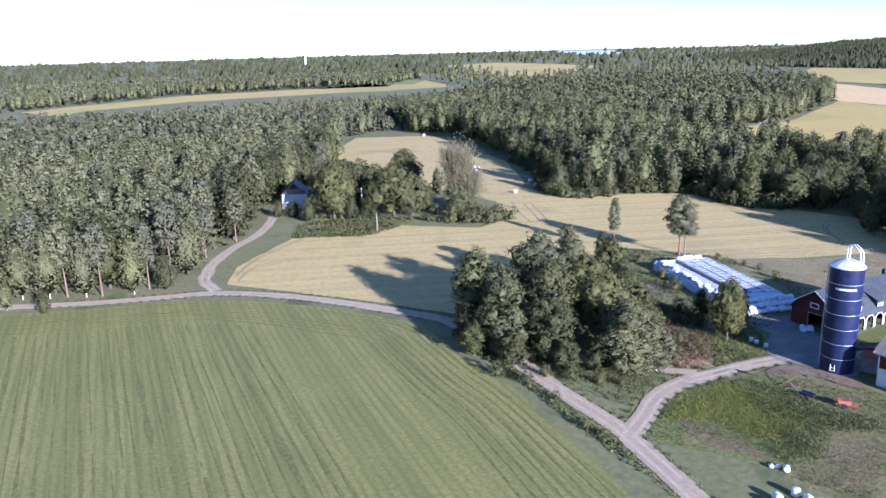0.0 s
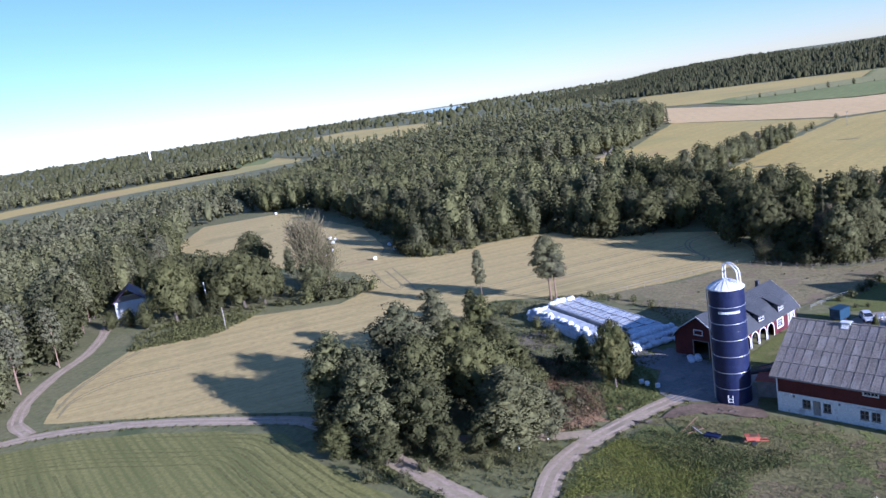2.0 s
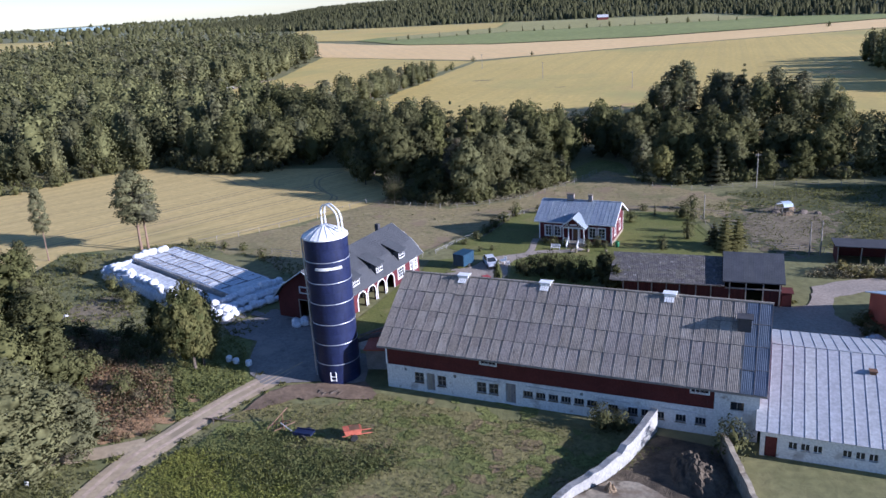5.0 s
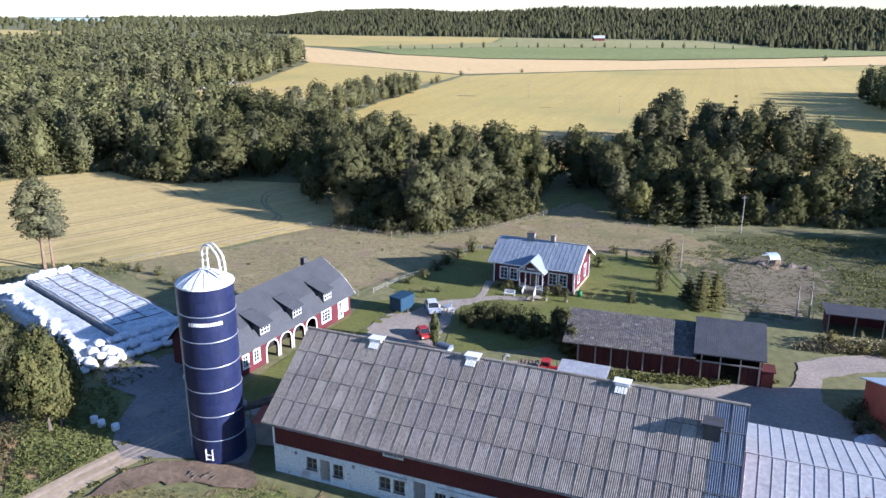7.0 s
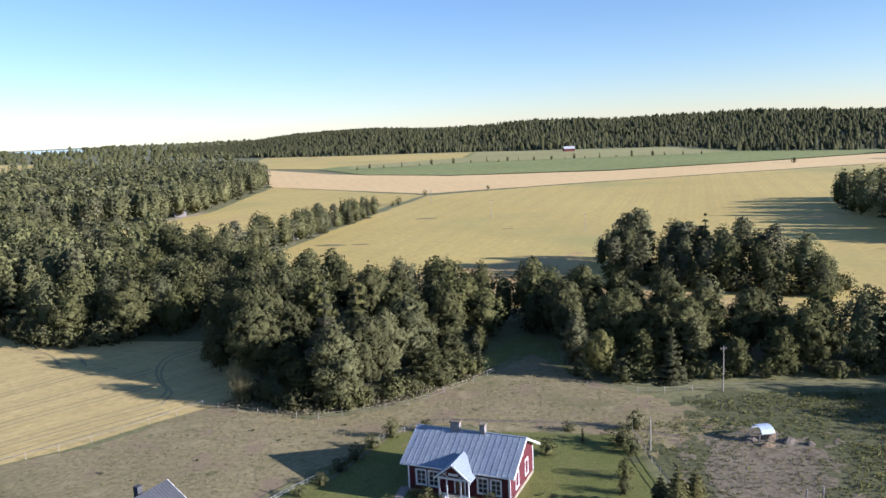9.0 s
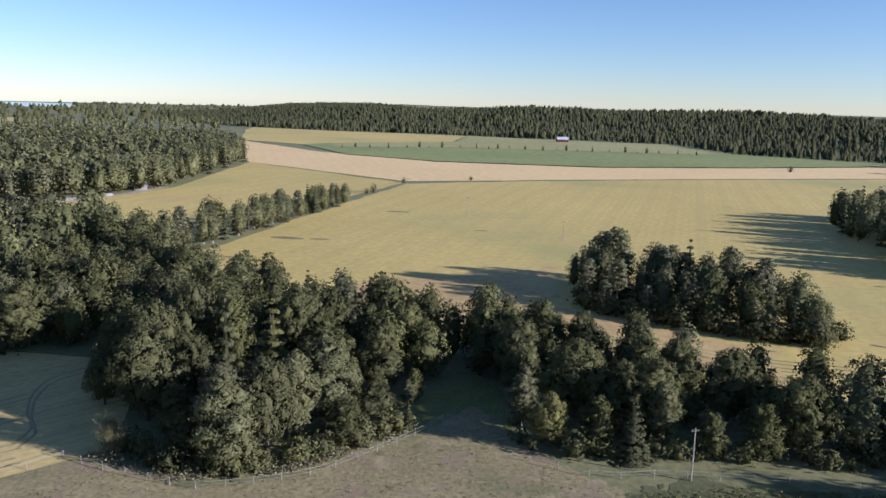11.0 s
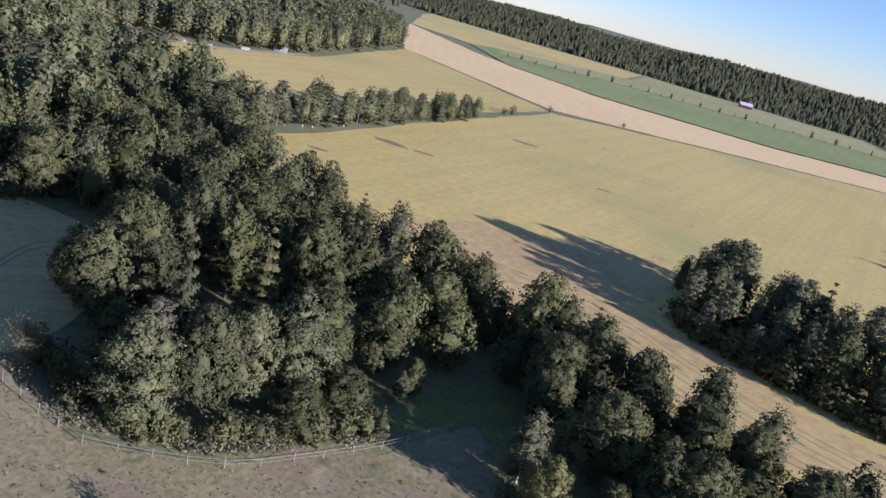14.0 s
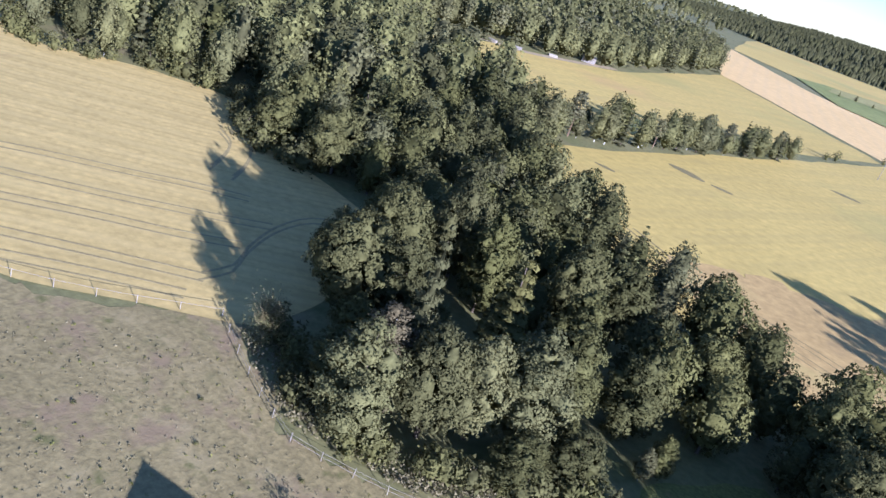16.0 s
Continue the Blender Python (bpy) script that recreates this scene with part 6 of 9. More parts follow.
# ---- the tower silo ----
silo = thing("tower_silo", -32.2, 2.1, 0, 0, "tall dark blue enamelled tower silo with white hoops and cap", "silo")
SR, SH = 2.42, 17.0
HOOPS = [2.45, 4.85, 7.25, 9.65, 12.05, 14.45]
bm = bmesh.new()
lathe(bm, [(SR - 0.06, 0), (SR - 0.06, SH)], 48)
body = part("body", bm, M["silo"], silo, smooth=True)
seg, sides = 8, 8
for k in range(14):
    z0, z1 = SH * k / 14 + 0.012, SH * (k + 1) / 14 - 0.012
    if k < 2:
        v, f = [], []
        for z in (0.0, SH / 14 - 0.024):
            for i in range(sides + 1):
                a = math.pi / 4 * i / sides * 0.992
                v.append((math.cos(a) * SR, math.sin(a) * SR, z))
        f = [(i, i + 1, sides + 2 + i, sides + 1 + i) for i in range(sides)]
        plate = np_mesh("plate", np.array(v), np.array(f), M["silo"])
        plate.polygons.foreach_set("use_smooth", [True] * len(plate.polygons))
    for i in range(seg):
        piece("plate", plate, body, pose(0, 0, z0, 0, 0, 45 * i + 22.5 * (k % 2)))
for z in HOOPS:
    bm = bmesh.new()
    for a in range(48):
        p, q = [Vector((math.cos(t) * (SR + 0.02), math.sin(t) * (SR + 0.02), z)) for t in (2 * math.pi * a / 48, 2 * math.pi * (a + 1) / 48)]
        tube(bm, [p, q], 0.045, sides=6, caps=False)
    part("hoop", bm, M["steel"], silo, "pale steel hoop")
bm = bmesh.new()
lathe(bm, [(SR + 0.1, SH - 0.12), (SR + 0.1, SH + 0.02), (SR * 0.8, SH + 0.38), (SR * 0.45, SH + 0.78), (0.45, SH + 1.02), (0.4, SH + 1.12)], 32)
cap = part("cap", bm, M["white"], silo, "white sheet metal cap")
bm = bmesh.new()
for i in range(16):
    a = 2 * math.pi * i / 16
    tube(bm, [(math.cos(a) * r, math.sin(a) * r, z) for r, z in ((SR + 0.1, SH + 0.04), (SR * 0.8, SH + 0.41), (SR * 0.45, SH + 0.81), (0.45, SH + 1.05))], 0.025, sides=4)
part("rib", bm, M["steel"], cap)
for dx in (-0.25, 0.25):
    bm = bmesh.new()
    q = pose(0.4, 0.6, 0, 0, 0, -35)
    pts = [q @ Vector(p) for p in ((-0.9, dx, SH + 0.6), (-0.9, dx, SH + 2.3), (-0.6, dx, SH + 2.95), (0.1, dx, SH + 3.2), (1.0, dx, SH + 2.9), (1.75, dx, SH + 2.2), (1.95, dx, SH + 0.3))]
    tube(bm, smooth_line(pts, 0.2), 0.10, sides=8)
    part("filling_pipe", bm, M["white"], silo, "white bent filling pipe", smooth=True)
bm = bmesh.new()
for z in (17.9, 18.5, 19.1):
    tube(bm, [q @ Vector((-0.9, -0.25, z)), q @ Vector((-0.9, 0.25, z))], 0.03, sides=5)
    tube(bm, [q @ Vector((1.9, -0.25, z)), q @ Vector((1.9, 0.25, z))], 0.03, sides=5)
part("brace", bm, M["steel"], silo)
bm = bmesh.new()
tube(bm, [(-SR - 0.12, -0.5, 0.3), (-SR - 0.12, -0.5, SH - 0.2)], 0.09, sides=8)
part("side_pipe", bm, M["steel"], silo, "pale pipe up the side")
bm = bmesh.new()
for i, wd in enumerate((0.18, 0.16, 0.2, 0.2, 0.18, 0.22, 0.2, 0.18, 0.16, 0.2, 0.18, 0.17, 0.16)):
    a = radians(-106 + i * 5.6)
    box(bm, -wd / 2, wd / 2, -0.012, 0.012, -0.16, 0.16, pose(math.cos(a) * (SR + 0.02), math.sin(a) * (SR + 0.02), 13.75, 0, 0, math.degrees(a) + 90))
part("lettering", bm, M["white"], silo, "white lettering too small to read")
hatch = part("hatch", boxes((-0.34, -0.26, -SR - 0.1, -SR + 0.05, 0.5, 1.6), (0.26, 0.34, -SR - 0.1, -SR + 0.05, 0.5, 1.6), (-0.26, 0.26, -SR - 0.08, -SR + 0.05, 0.55, 0.63), (-0.26, 0.26, -SR - 0.08, -SR + 0.05, 1.0, 1.08)), M["white"], silo, "white steel hatch frame at the foot")
part("conveyor", (lambda b: (tube(b, [(2.4, 1.2, 4.4), (9.0, 4.2, 5.6)], 0.16, sides=8), tube(b, [(2.4, 1.5, 4.0), (9.0, 4.5, 5.2)], 0.06, sides=6), b)[-1])(bmesh.new()), M["fibredark"], silo, "dark slanting conveyor to the barn")
part("feed_room", boxes((2.9, 6.6, 1.5, 6.5, 0, 2.5)), M["wood"], silo, "grey board feed room")
part("feed_roof", boxes((2.7, 6.8, 1.2, 6.7, 2.5, 2.66)), M["rust"], silo, "rusty lean-to roof")

# ---- the red house ----
HA = -17.0
house = thing("house", -9.8, 52.0, HA, 0, "red wooden farmhouse with white trim, porch and grey metal roof", "house")
HL, HD, HE, HR = 12.3, 9.0, 3.75, 6.3
hw = [(1.05, 2.15, 1.15, 2.85), (2.6, 3.7, 1.15, 2.85), (8.6, 9.7, 1.15, 2.85), (10.15, 11.25, 1.15, 2.85)]
dr = (5.85, 6.95, 0.7, 2.85)
part("plinth", boxes((-0.05, HL + 0.05, -0.05, HD + 0.05, -0.3, 0.5)), M["slab"], house, "grey stone plinth")
bm = bmesh.new()
wall(bm, 0, HL, 0.5, HE + 0.15, 0, 0.25, hw + [dr])
gable(bm, 0.0, 0.25, 0.26, HD, 0.5, HE, HR - 0.15)
gable(bm, HL - 0.25, HL, 0.26, HD, 0.5, HE, HR - 0.15)
box(bm, 0.26, HL - 0.26, HD - 0.25, HD, 0.5, HE)
part("wall", bm, M["red"], house, "red ochre board wall")
bm = bmesh.new()
for i in range(62):
    x = 0.05 + i * 0.2
    if not any(a - 0.2 < x < b + 0.2 for a, b, _, _ in hw + [dr]):
        box(bm, x, x + 0.04, -0.025, 0.0, 0.52, HE)
    else:
        box(bm, x, x + 0.04, -0.025, 0.0, 3.02, HE)
        if not dr[0] - 0.2 < x < dr[1] + 0.2:
            box(bm, x, x + 0.04, -0.025, 0.0, 0.52, 1.0)
part("cover_strip", bm, M["red"], house)["kind"] = "stuff"
for a, b, c, d in hw:
    window(house, a, c, b - a, d - c, cols=2, rows=3, casing=0.15)
side = pose(HL, 0, 0, 0, 0, 90)
for y, z, w, h in ((2.2, 1.15, 1.0, 1.7), (5.8, 1.15, 1.0, 1.7), (4.0, 4.1, 0.9, 1.0)):
    window(house, y, z, w, h, m=side, cols=2, rows=3, casing=0.15, y=-0.02)
# Unlit rooms are one black sheet behind the front wall.
part("dark_interior", boxes((0.4, HL - 0.4, 0.7, 0.8, 0.6, 3.6)), M["void"], house, "near-black panel painted as the shade of rooms behind the windows")
for x0, y0 in ((-0.06, -0.05), (HL - 0.14, -0.05)):
    part("corner_board", boxes((x0, x0 + 0.2, y0, y0 + 0.02, 0.5, HE)), M["white"], house, "white corner board")
part("corner_board", boxes((HL + 0.002, HL + 0.05, -0.05, 0.15, 0.5, HE)), M["white"], house, "white corner board")
part("corner_board", boxes((HL + 0.002, HL + 0.05, HD - 0.15, HD + 0.05, 0.5, HE)), M["white"], house, "white corner board")
hp = math.degrees(math.atan2(HR - HE + 0.12, HD / 2 + 0.55))
hs = math.hypot(HR - HE + 0.12, HD / 2 + 0.55)
hroof = part("roof", boxes((-0.7, HL + 0.7, HD / 2 - 0.12, HD / 2 + 0.12, HR + 0.02, HR + 0.14)), M["seam"], house, "grey-blue standing seam metal roof")
panel = bpy.data.meshes.new("roof_panel")
bm = boxes((0, 0.685, 0, hs, 0, 0.05), (0.0, 0.028, 0, hs, 0.05, 0.08))
bm.to_mesh(panel), bm.free()
panel.materials.append(M["seam"])
for i in range(20):
    piece("roof_panel", panel, hroof, pose(-0.7 + i * 0.685, -0.55, HE - 0.08, hp, 0, 0))
    piece("roof_panel", panel, hroof, pose(-0.7 + (i + 1) * 0.685, HD + 0.55, HE - 0.08, 0, 0, 180) @ pose(0, 0, 0, hp, 0, 0))
for x in (-0.78, HL + 0.7):
    bm = bmesh.new()
    for s, y0 in ((1, -0.6), (-1, HD + 0.6)):
        extrude(bm, [(y0, HE - 0.28), (HD / 2, HR - 0.18), (HD / 2, HR + 0.06), (y0, HE - 0.04)], x, x + 0.08, "x")
    part("bargeboard", bm, M["white"], house, "white bargeboard")
bm = boxes((-0.7, HL + 0.7, -0.62, -0.55, HE - 0.22, HE - 0.06))
part("eaves_board", bm, M["white"], house, "white eaves board")
for x, wd in ((3.7, 1.15), (7.4, 0.62)):
    c = part("chimney", boxes((x, x + wd, 4.2, 4.85, HR - 0.6, HR + 1.0)), M["greybrick"], house, "grey plastered brick chimney")
    part("chimney_cap", boxes((x - 0.08, x + wd + 0.08, 4.12, 4.93, HR + 1.0, HR + 1.14)), M["slab"], c)
# porch
P0, P1, PY = 4.55, 8.25, -1.9
part("porch_floor", boxes((P0, P1, PY, -0.06, 0.1, 0.62)), M["wood"], house, "porch floor")
bm = bmesh.new()
for k in range(3):
    box(bm, 5.6, 7.2, PY - 0.32 * (k + 1), PY - 0.32 * k - 0.002, 0, 0.62 - 0.16 * (k + 1))
part("porch_steps", bm, M["slab"], house, "three stone porch steps")
for x in (P0 + 0.03, 5.5, 7.15, P1 - 0.17):
    part("porch_post", boxes((x, x + 0.14, PY + 0.04, PY + 0.18, 0.62, 3.15)), M["white"], house, "white turned porch post")
for x0, x1 in ((P0 + 0.18, 5.48), (7.31, P1 - 0.2)):
    bm = boxes((x0, x1, PY + 0.06, PY + 0.16, 1.4, 1.48), (x0, x1, PY + 0.08, PY + 0.14, 0.75, 0.81))
    for k in range(7):
        u = x0 + (x1 - x0) * (k + 0.5) / 7
        box(bm, u - 0.03, u + 0.03, PY + 0.09, PY + 0.13, 0.81, 1.4)
    part("railing", bm, M["white"], house, "white porch railing")
for x0 in (5.42, 7.2):
    part("stair_cheek", (lambda b: extrude(b, [(PY, 0.62), (PY, 1.3), (PY - 1.0, 0.6), (PY - 1.0, 0.0), (PY, 0.0)], x0, x0 + 0.1, "x"))(bmesh.new()), M["white"], house, "white stair cheek")
part("beam", boxes((P0, P1, PY + 0.02, PY + 0.2, 3.15, 3.4)), M["white"], house)
bm = bmesh.new()
extrude(bm, [(P0 + 0.1, 3.4), (P1 - 0.1, 3.4), ((P0 + P1) / 2, 4.85)], PY + 0.1, PY + 0.16, "y")
part("porch_gable", bm, M["darkred"], house, "dark red porch gable with white fretwork")
bm = bmesh.new()
for s in (-1, 1):
    for k in range(2):
        a, b = (0.35, 3.45) if k else (1.15, 3.45)
        cx = (P0 + P1) / 2
        box(bm, -0.45, 0.45, -0.03, 0.03, -0.045, 0.045, pose(cx + s * 1.05, PY + 0.05, 3.75, 0, (1 if k else -1) * 40, 0))
box(bm, (P0 + P1) / 2 - 0.6, (P0 + P1) / 2 + 0.6, PY + 0.03, PY + 0.09, 3.62, 3.9)
part("fretwork", bm, M["white"], house, "white crossed fretwork")
cx = (P0 + P1) / 2
pw, pz0, pz1 = cx - P0 + 0.35, 3.25, 5.05
for s in (-1, 1):
    bm = bmesh.new()
    extrude(bm, [(cx + s * pw, pz0), (cx, pz1), (cx, pz1 + 0.09), (cx + s * pw, pz0 + 0.09)], PY - 0.35, 1.5, "y")
    part("porch_roof", bm, M["seam"], house, "grey metal porch roof")
    bm = bmesh.new()
    extrude(bm, [(cx + s * (pw + 0.03), pz0 - 0.12), (cx, pz1 - 0.1), (cx, pz1 + 0.12), (cx + s * (pw + 0.03), pz0 + 0.1)], PY - 0.43, PY - 0.352, "y")
    part("porch_bargeboard", bm, M["white"], house, "white porch bargeboard")
door = part("door", boxes((dr[0] + 0.03, dr[1] - 0.03, 0.06, 0.12, dr[2], dr[3] - 0.5), (dr[0] + 0.15, cx - 0.45, 0.03, 0.06, 0.85, 1.5)), M["brown"], house, "brown panelled front door")
part("transom", boxes((dr[0] + 0.05, dr[1] - 0.05, 0.08, 0.11, dr[3] - 0.45, dr[3] - 0.03)), M["glass"], door)
part("handle", boxes((dr[1] - 0.2, dr[1] - 0.12, 0.0, 0.06, 1.6, 1.66)), M["steel"], door)
part("door_casing", boxes((dr[0] - 0.14, dr[0], -0.05, 0.02, 0.65, 3.0), (dr[1], dr[1] + 0.14, -0.05, 0.02, 0.65, 3.0), (dr[0], dr[1], -0.05, 0.02, dr[3], 3.02)), M["white"], house, "white door casing")
part("downpipe", (lambda b: tube(b, [(HL + 0.1, -0.35, HE - 0.2), (HL + 0.12, -0.1, HE - 0.6), (HL + 0.12, -0.1, 0.2)], 0.05))(bmesh.new()), M["white"], house, "white downpipe")

# ---- the long outbuilding with arched doors ----
GA = 70.0
gar = thing("outbuilding", -36.2, 16.2, GA, 0, "long red outbuilding with grey mansard roof, dormers and white arches", "outbuilding")
GL, GD = 22.6, 9.5
PROF = [(-0.55, 2.85), (1.25, 4.9), (4.75, 7.25), (8.25, 4.9), (10.05, 2.85)]
arch = [(5.2 + i * 2.55, 7.2 + i * 2.55) for i in range(4)]
gw = [(1.2, 2.0, 0.9, 2.3), (3.0, 3.9, 0.9, 2.3), (16.2, 18.0, 0.9, 2.35), (19.9, 20.7, 0.3, 2.4), (21.2, 21.9, 0.9, 2.35)]
bm = bmesh.new()
wall(bm, 0, GL, 0, 3.25, 0, 0.25, [(a, b, 0, 2.45) for a, b in arch] + gw)
part("wall", bm, M["red"], gar, "red board wall in the sun")
bm = bmesh.new()
g1 = [(0.26, 0), (3.1, 0), (3.1, 2.9), (5.9, 2.9), (5.9, 0), (GD, 0), (GD, 3.2), (8.15, 4.85), (4.75, 7.12), (1.35, 4.85), (0.26, 3.2)]
extrude(bm, g1, 0.0, 0.25, "x")
extrude(bm, [(0.26, 0), (GD, 0), (GD, 3.2), (8.15, 4.85), (4.75, 7.12), (1.35, 4.85), (0.26, 3.2)], GL - 0.25, GL, "x")
box(bm, 0.26, GL - 0.26, GD - 0.25, GD, 0, 3.2)
part("gable_wall", bm, M["darkred"], gar, "dark red gable wall")
# Shade of the bays is painted on a sheet across them.
part("dark_interior", boxes((0.6, GL - 0.6, 2.5, 2.6, 0.0, 3.0)), M["void"], gar, "near-black panel painted as the shade in the open garage bays")
end = pose(0, GD, 0, 0, 0, -90)
window(gar, 3.9, 4.0, 1.5, 0.75, m=end, cols=4, rows=2, casing=0.12, y=-0.02)
part("gate_post", boxes((-0.05, 0.0, 5.9, 6.05, 0, 2.9), (-0.05, 0.0, 2.95, 3.1, 0, 2.9), (-0.05, 0.0, 2.95, 6.05, 2.9, 3.02)), M["wood"], gar)
for a, b in arch:
    bm = bmesh.new()
    n, r, c0 = 12, (b - a) / 2, (a + b) / 2
    outer = [(a - 0.16, 0.0)] + [(c0 - (r + 0.16) * math.cos(math.pi * k / n), 1.5 + (r + 0.12) * math.sin(math.pi * k / n)) for k in range(n + 1)] + [(b + 0.16, 0.0)]
    inner = [(a, 0.0)] + [(c0 - r * math.cos(math.pi * k / n), 1.5 + (r - 0.05) * math.sin(math.pi * k / n)) for k in range(n + 1)] + [(b, 0.0)]
    for k in range(len(outer) - 1):
        extrude(bm, [outer[k], outer[k + 1], inner[k + 1], inner[k]], -0.07, -0.003, "y")
    part("arch_trim", bm, M["white"], gar, "white arched door surround")
    bm = bmesh.new()
    extrude(bm, [inner[k] for k in range(1, n + 1)] + [(inner[n][0], 2.5), (inner[1][0], 2.5)], 0.001, 0.24, "y")
    part("spandrel", bm, M["red"], gar)
for i, (a, b, c, d) in enumerate(gw):
    window(gar, a, c, b - a, d - c, cols=2 if b - a < 1.2 else 3, rows=3, casing=0.16)
bm = bmesh.new()
extrude(bm, PROF + [(y, z + 0.12) for y, z in PROF[::-1]], -0.5, GL + 0.5, "x")
groof = part("roof", bm, M["greymetal"], gar, "dark grey mansard sheet roof")
bm = bmesh.new()
for i in range(67):
    x = -0.45 + i * 0.355
    for (y0, z0), (y1, z1) in zip(PROF[:2], PROF[1:3]):
        extrude(bm, [(y0, z0 + 0.12), (y1, z1 + 0.12), (y1, z1 + 0.15), (y0, z0 + 0.15)], x, x + 0.05, "x")
part("roof_rib", bm, M["greymetal"], groof)
for x in (4.2, 10.2, 16.6):
    d = part("dormer", (lambda b: (extrude(b, [(-0.05, 3.55), (-0.05, 4.95), (1.35, 4.95)], x, x + 0.1, "x"), extrude(b, [(-0.05, 3.55), (-0.05, 4.95), (1.35, 4.95)], x + 1.7, x + 1.8, "x"), box(b, x + 0.1, x + 1.7, -0.05, 0.0, 3.5, 3.85), b)[-1])(bmesh.new()), M["greymetal"], groof, "dormer with sloping sheet roof")
    bm = bmesh.new()
    extrude(bm, [(-0.45, 4.85), (2.6, 5.98), (2.6, 6.1), (-0.45, 4.97)], x - 0.25, x + 2.05, "x")
    part("dormer_roof", bm, M["greymetal"], d)
    bm = bmesh.new()
    us = [x + 0.1 + k * 0.51 + e for k in range(4) for e in (0, 0.07)]
    ws = (3.85, 3.95, 4.34, 4.4, 4.8, 4.9)
    for i in range(7):
        for k in range(5):
            if i % 2 == 0 or k % 2 == 0:
                box(bm, us[i], us[i + 1], -0.09, -0.05, ws[k], ws[k + 1])
    bmesh.ops.remove_doubles(bm, verts=bm.verts, dist=0.002)
    part("dormer_window", bm, M["white"], d, "white dormer window frame")
    part("pane", boxes((x + 0.12, x + 1.68, -0.045, -0.02, 3.95, 4.8)), M["glass"], d, "dark window glass")
part("chimney", boxes((19.6, 20.2, 5.1, 5.7, 6.6, 8.0)), M["blackroof"], gar, "dark sheet-clad chimney")
for x in (-0.56, GL + 0.5):
    bm = bmesh.new()
    for (y0, z0), (y1, z1) in zip(PROF, PROF[1:]):
        extrude(bm, [(y0, z0 - 0.08), (y1, z1 - 0.08), (y1, z1 + 0.1), (y0, z0 + 0.1)], x, x + 0.06, "x")
    part("bargeboard", bm, M["white"], gar, "white bargeboard")

# ---- the open-fronted shed with the mossy roof ----
SA = -11.0
shed = thing("cart_shed", 1.6, 25.7, SA, 0, "old dark red cart shed with mossy tile roof", "shed")
bm = boxes((0, 13.2, 9.6, 9.8, 0, 2.6), (0, 0.2, 0, 9.6, 0, 2.6), (13.3, 20.2, 9.6, 9.8, 0, 3.2), (20.0, 20.2, 0, 9.6, 0, 3.2), (13.2, 13.3, 0.1, 9.6, 0, 3.2))
gable(bm, 0.0, 0.2, 0.0, 9.8, 2.6, 2.62, 4.7)
gable(bm, 20.0, 20.2, 0.0, 9.8, 3.2, 3.22, 5.4)
part("wall", bm, M["oldred"], shed, "dark red board wall")
posts = [0.2, 2.2, 4.0, 5.9, 7.6, 9.7, 11.6, 13.9, 15.9, 18.0, 20.0]
for i, x in enumerate(posts):
    part("post", boxes((x - 0.08, x + 0.08, -0.08, 0.08, 0, 2.55 if x < 13 else 3.2)), M["wood"], shed, "grey wooden post")
part("beam", boxes((0, 13.2, -0.09, 0.07, 2.45, 2.62)), M["wood"], shed)
part("beam", boxes((13.3, 20.2, -0.09, 0.07, 2.25, 2.4), (13.3, 20.2, -0.09, 0.07, 3.18, 3.3)), M["wood"], shed)
for i, (a, b) in enumerate(zip(posts, posts[1:])):
    if i != 8:
        bd = part("board_door", boxes((a + 0.09, b - 0.09, 0.15, 0.19, 0.05, 2.42)), M["oldred"], shed, "blackened red board door")
        bw = (b - a - 0.2) / 8
        bme = part("board", boxes((0, bw - 0.015, -0.03, -0.004, 0.04, 2.41)), M["oldred"], bd)
        bme.matrix_local = pose(a + 0.1, 0.15, 0)
        for k in range(1, 8):
            piece("board", bme.data, bd, pose(a + 0.1 + k * bw, 0.15 - 0.008 * (k % 2), 0))
# Two black sheets carry the shade of the shed's depth.
part("dark_interior", boxes((0.3, 13.0, 5.0, 5.1, 0, 2.5), (13.5, 19.9, 5.0, 5.1, 0, 3.1)), M["void"], shed, "near-black panels painted as the shade inside the shed")
for x0, x1, e, r, mat, lab in ((-1.6, 13.25, 2.62, 4.85, "oldtile", "mossy tile roof"), (13.0, 20.6, 3.3, 5.6, "greymetal", "dark grey sheet roof")):
    bm = bmesh.new()
    extrude(bm, [(-0.5, e - 0.02), (4.9, r), (4.9, r + 0.1), (-0.5, e + 0.08)], x0, x1, "x")
    extrude(bm, [(10.3, e - 0.02), (4.9, r), (4.9, r + 0.1), (10.3, e + 0.08)], x0, x1, "x")
    sroof = part("roof", bm, M[mat], shed, lab)
    ps = math.degrees(math.atan2(r - e, 5.4))
    if mat == "oldtile":
        tl = math.hypot(5.4, r - e)
        tile = corrugated("tile_course", (x1 - x0) / 12, tl / 13 + 0.04, 5, 0.012, M[mat], per=4)
        for rr in range(13):
            for cc in range(12):
                u = rr * tl / 13
                j = noise.noise((cc * 1.3, rr * 1.1, 7.0))
                piece("tile_course", tile, sroof, pose(x0 + cc * (x1 - x0) / 12, -0.5 + u * math.cos(radians(ps)), e + 0.13 + u * math.sin(radians(ps)), ps - 2.5, j * 1.2, 0))
    else:
        rib = corrugated("roof_sheet", (x1 - x0) / 6 - 0.01, math.hypot(5.4, r - e), 6, 0.006, M[mat])
        for k in range(6):
            piece("roof_sheet", rib, sroof, pose(x0 + k * (x1 - x0) / 6, -0.5, e + 0.12, ps, 0, 0))
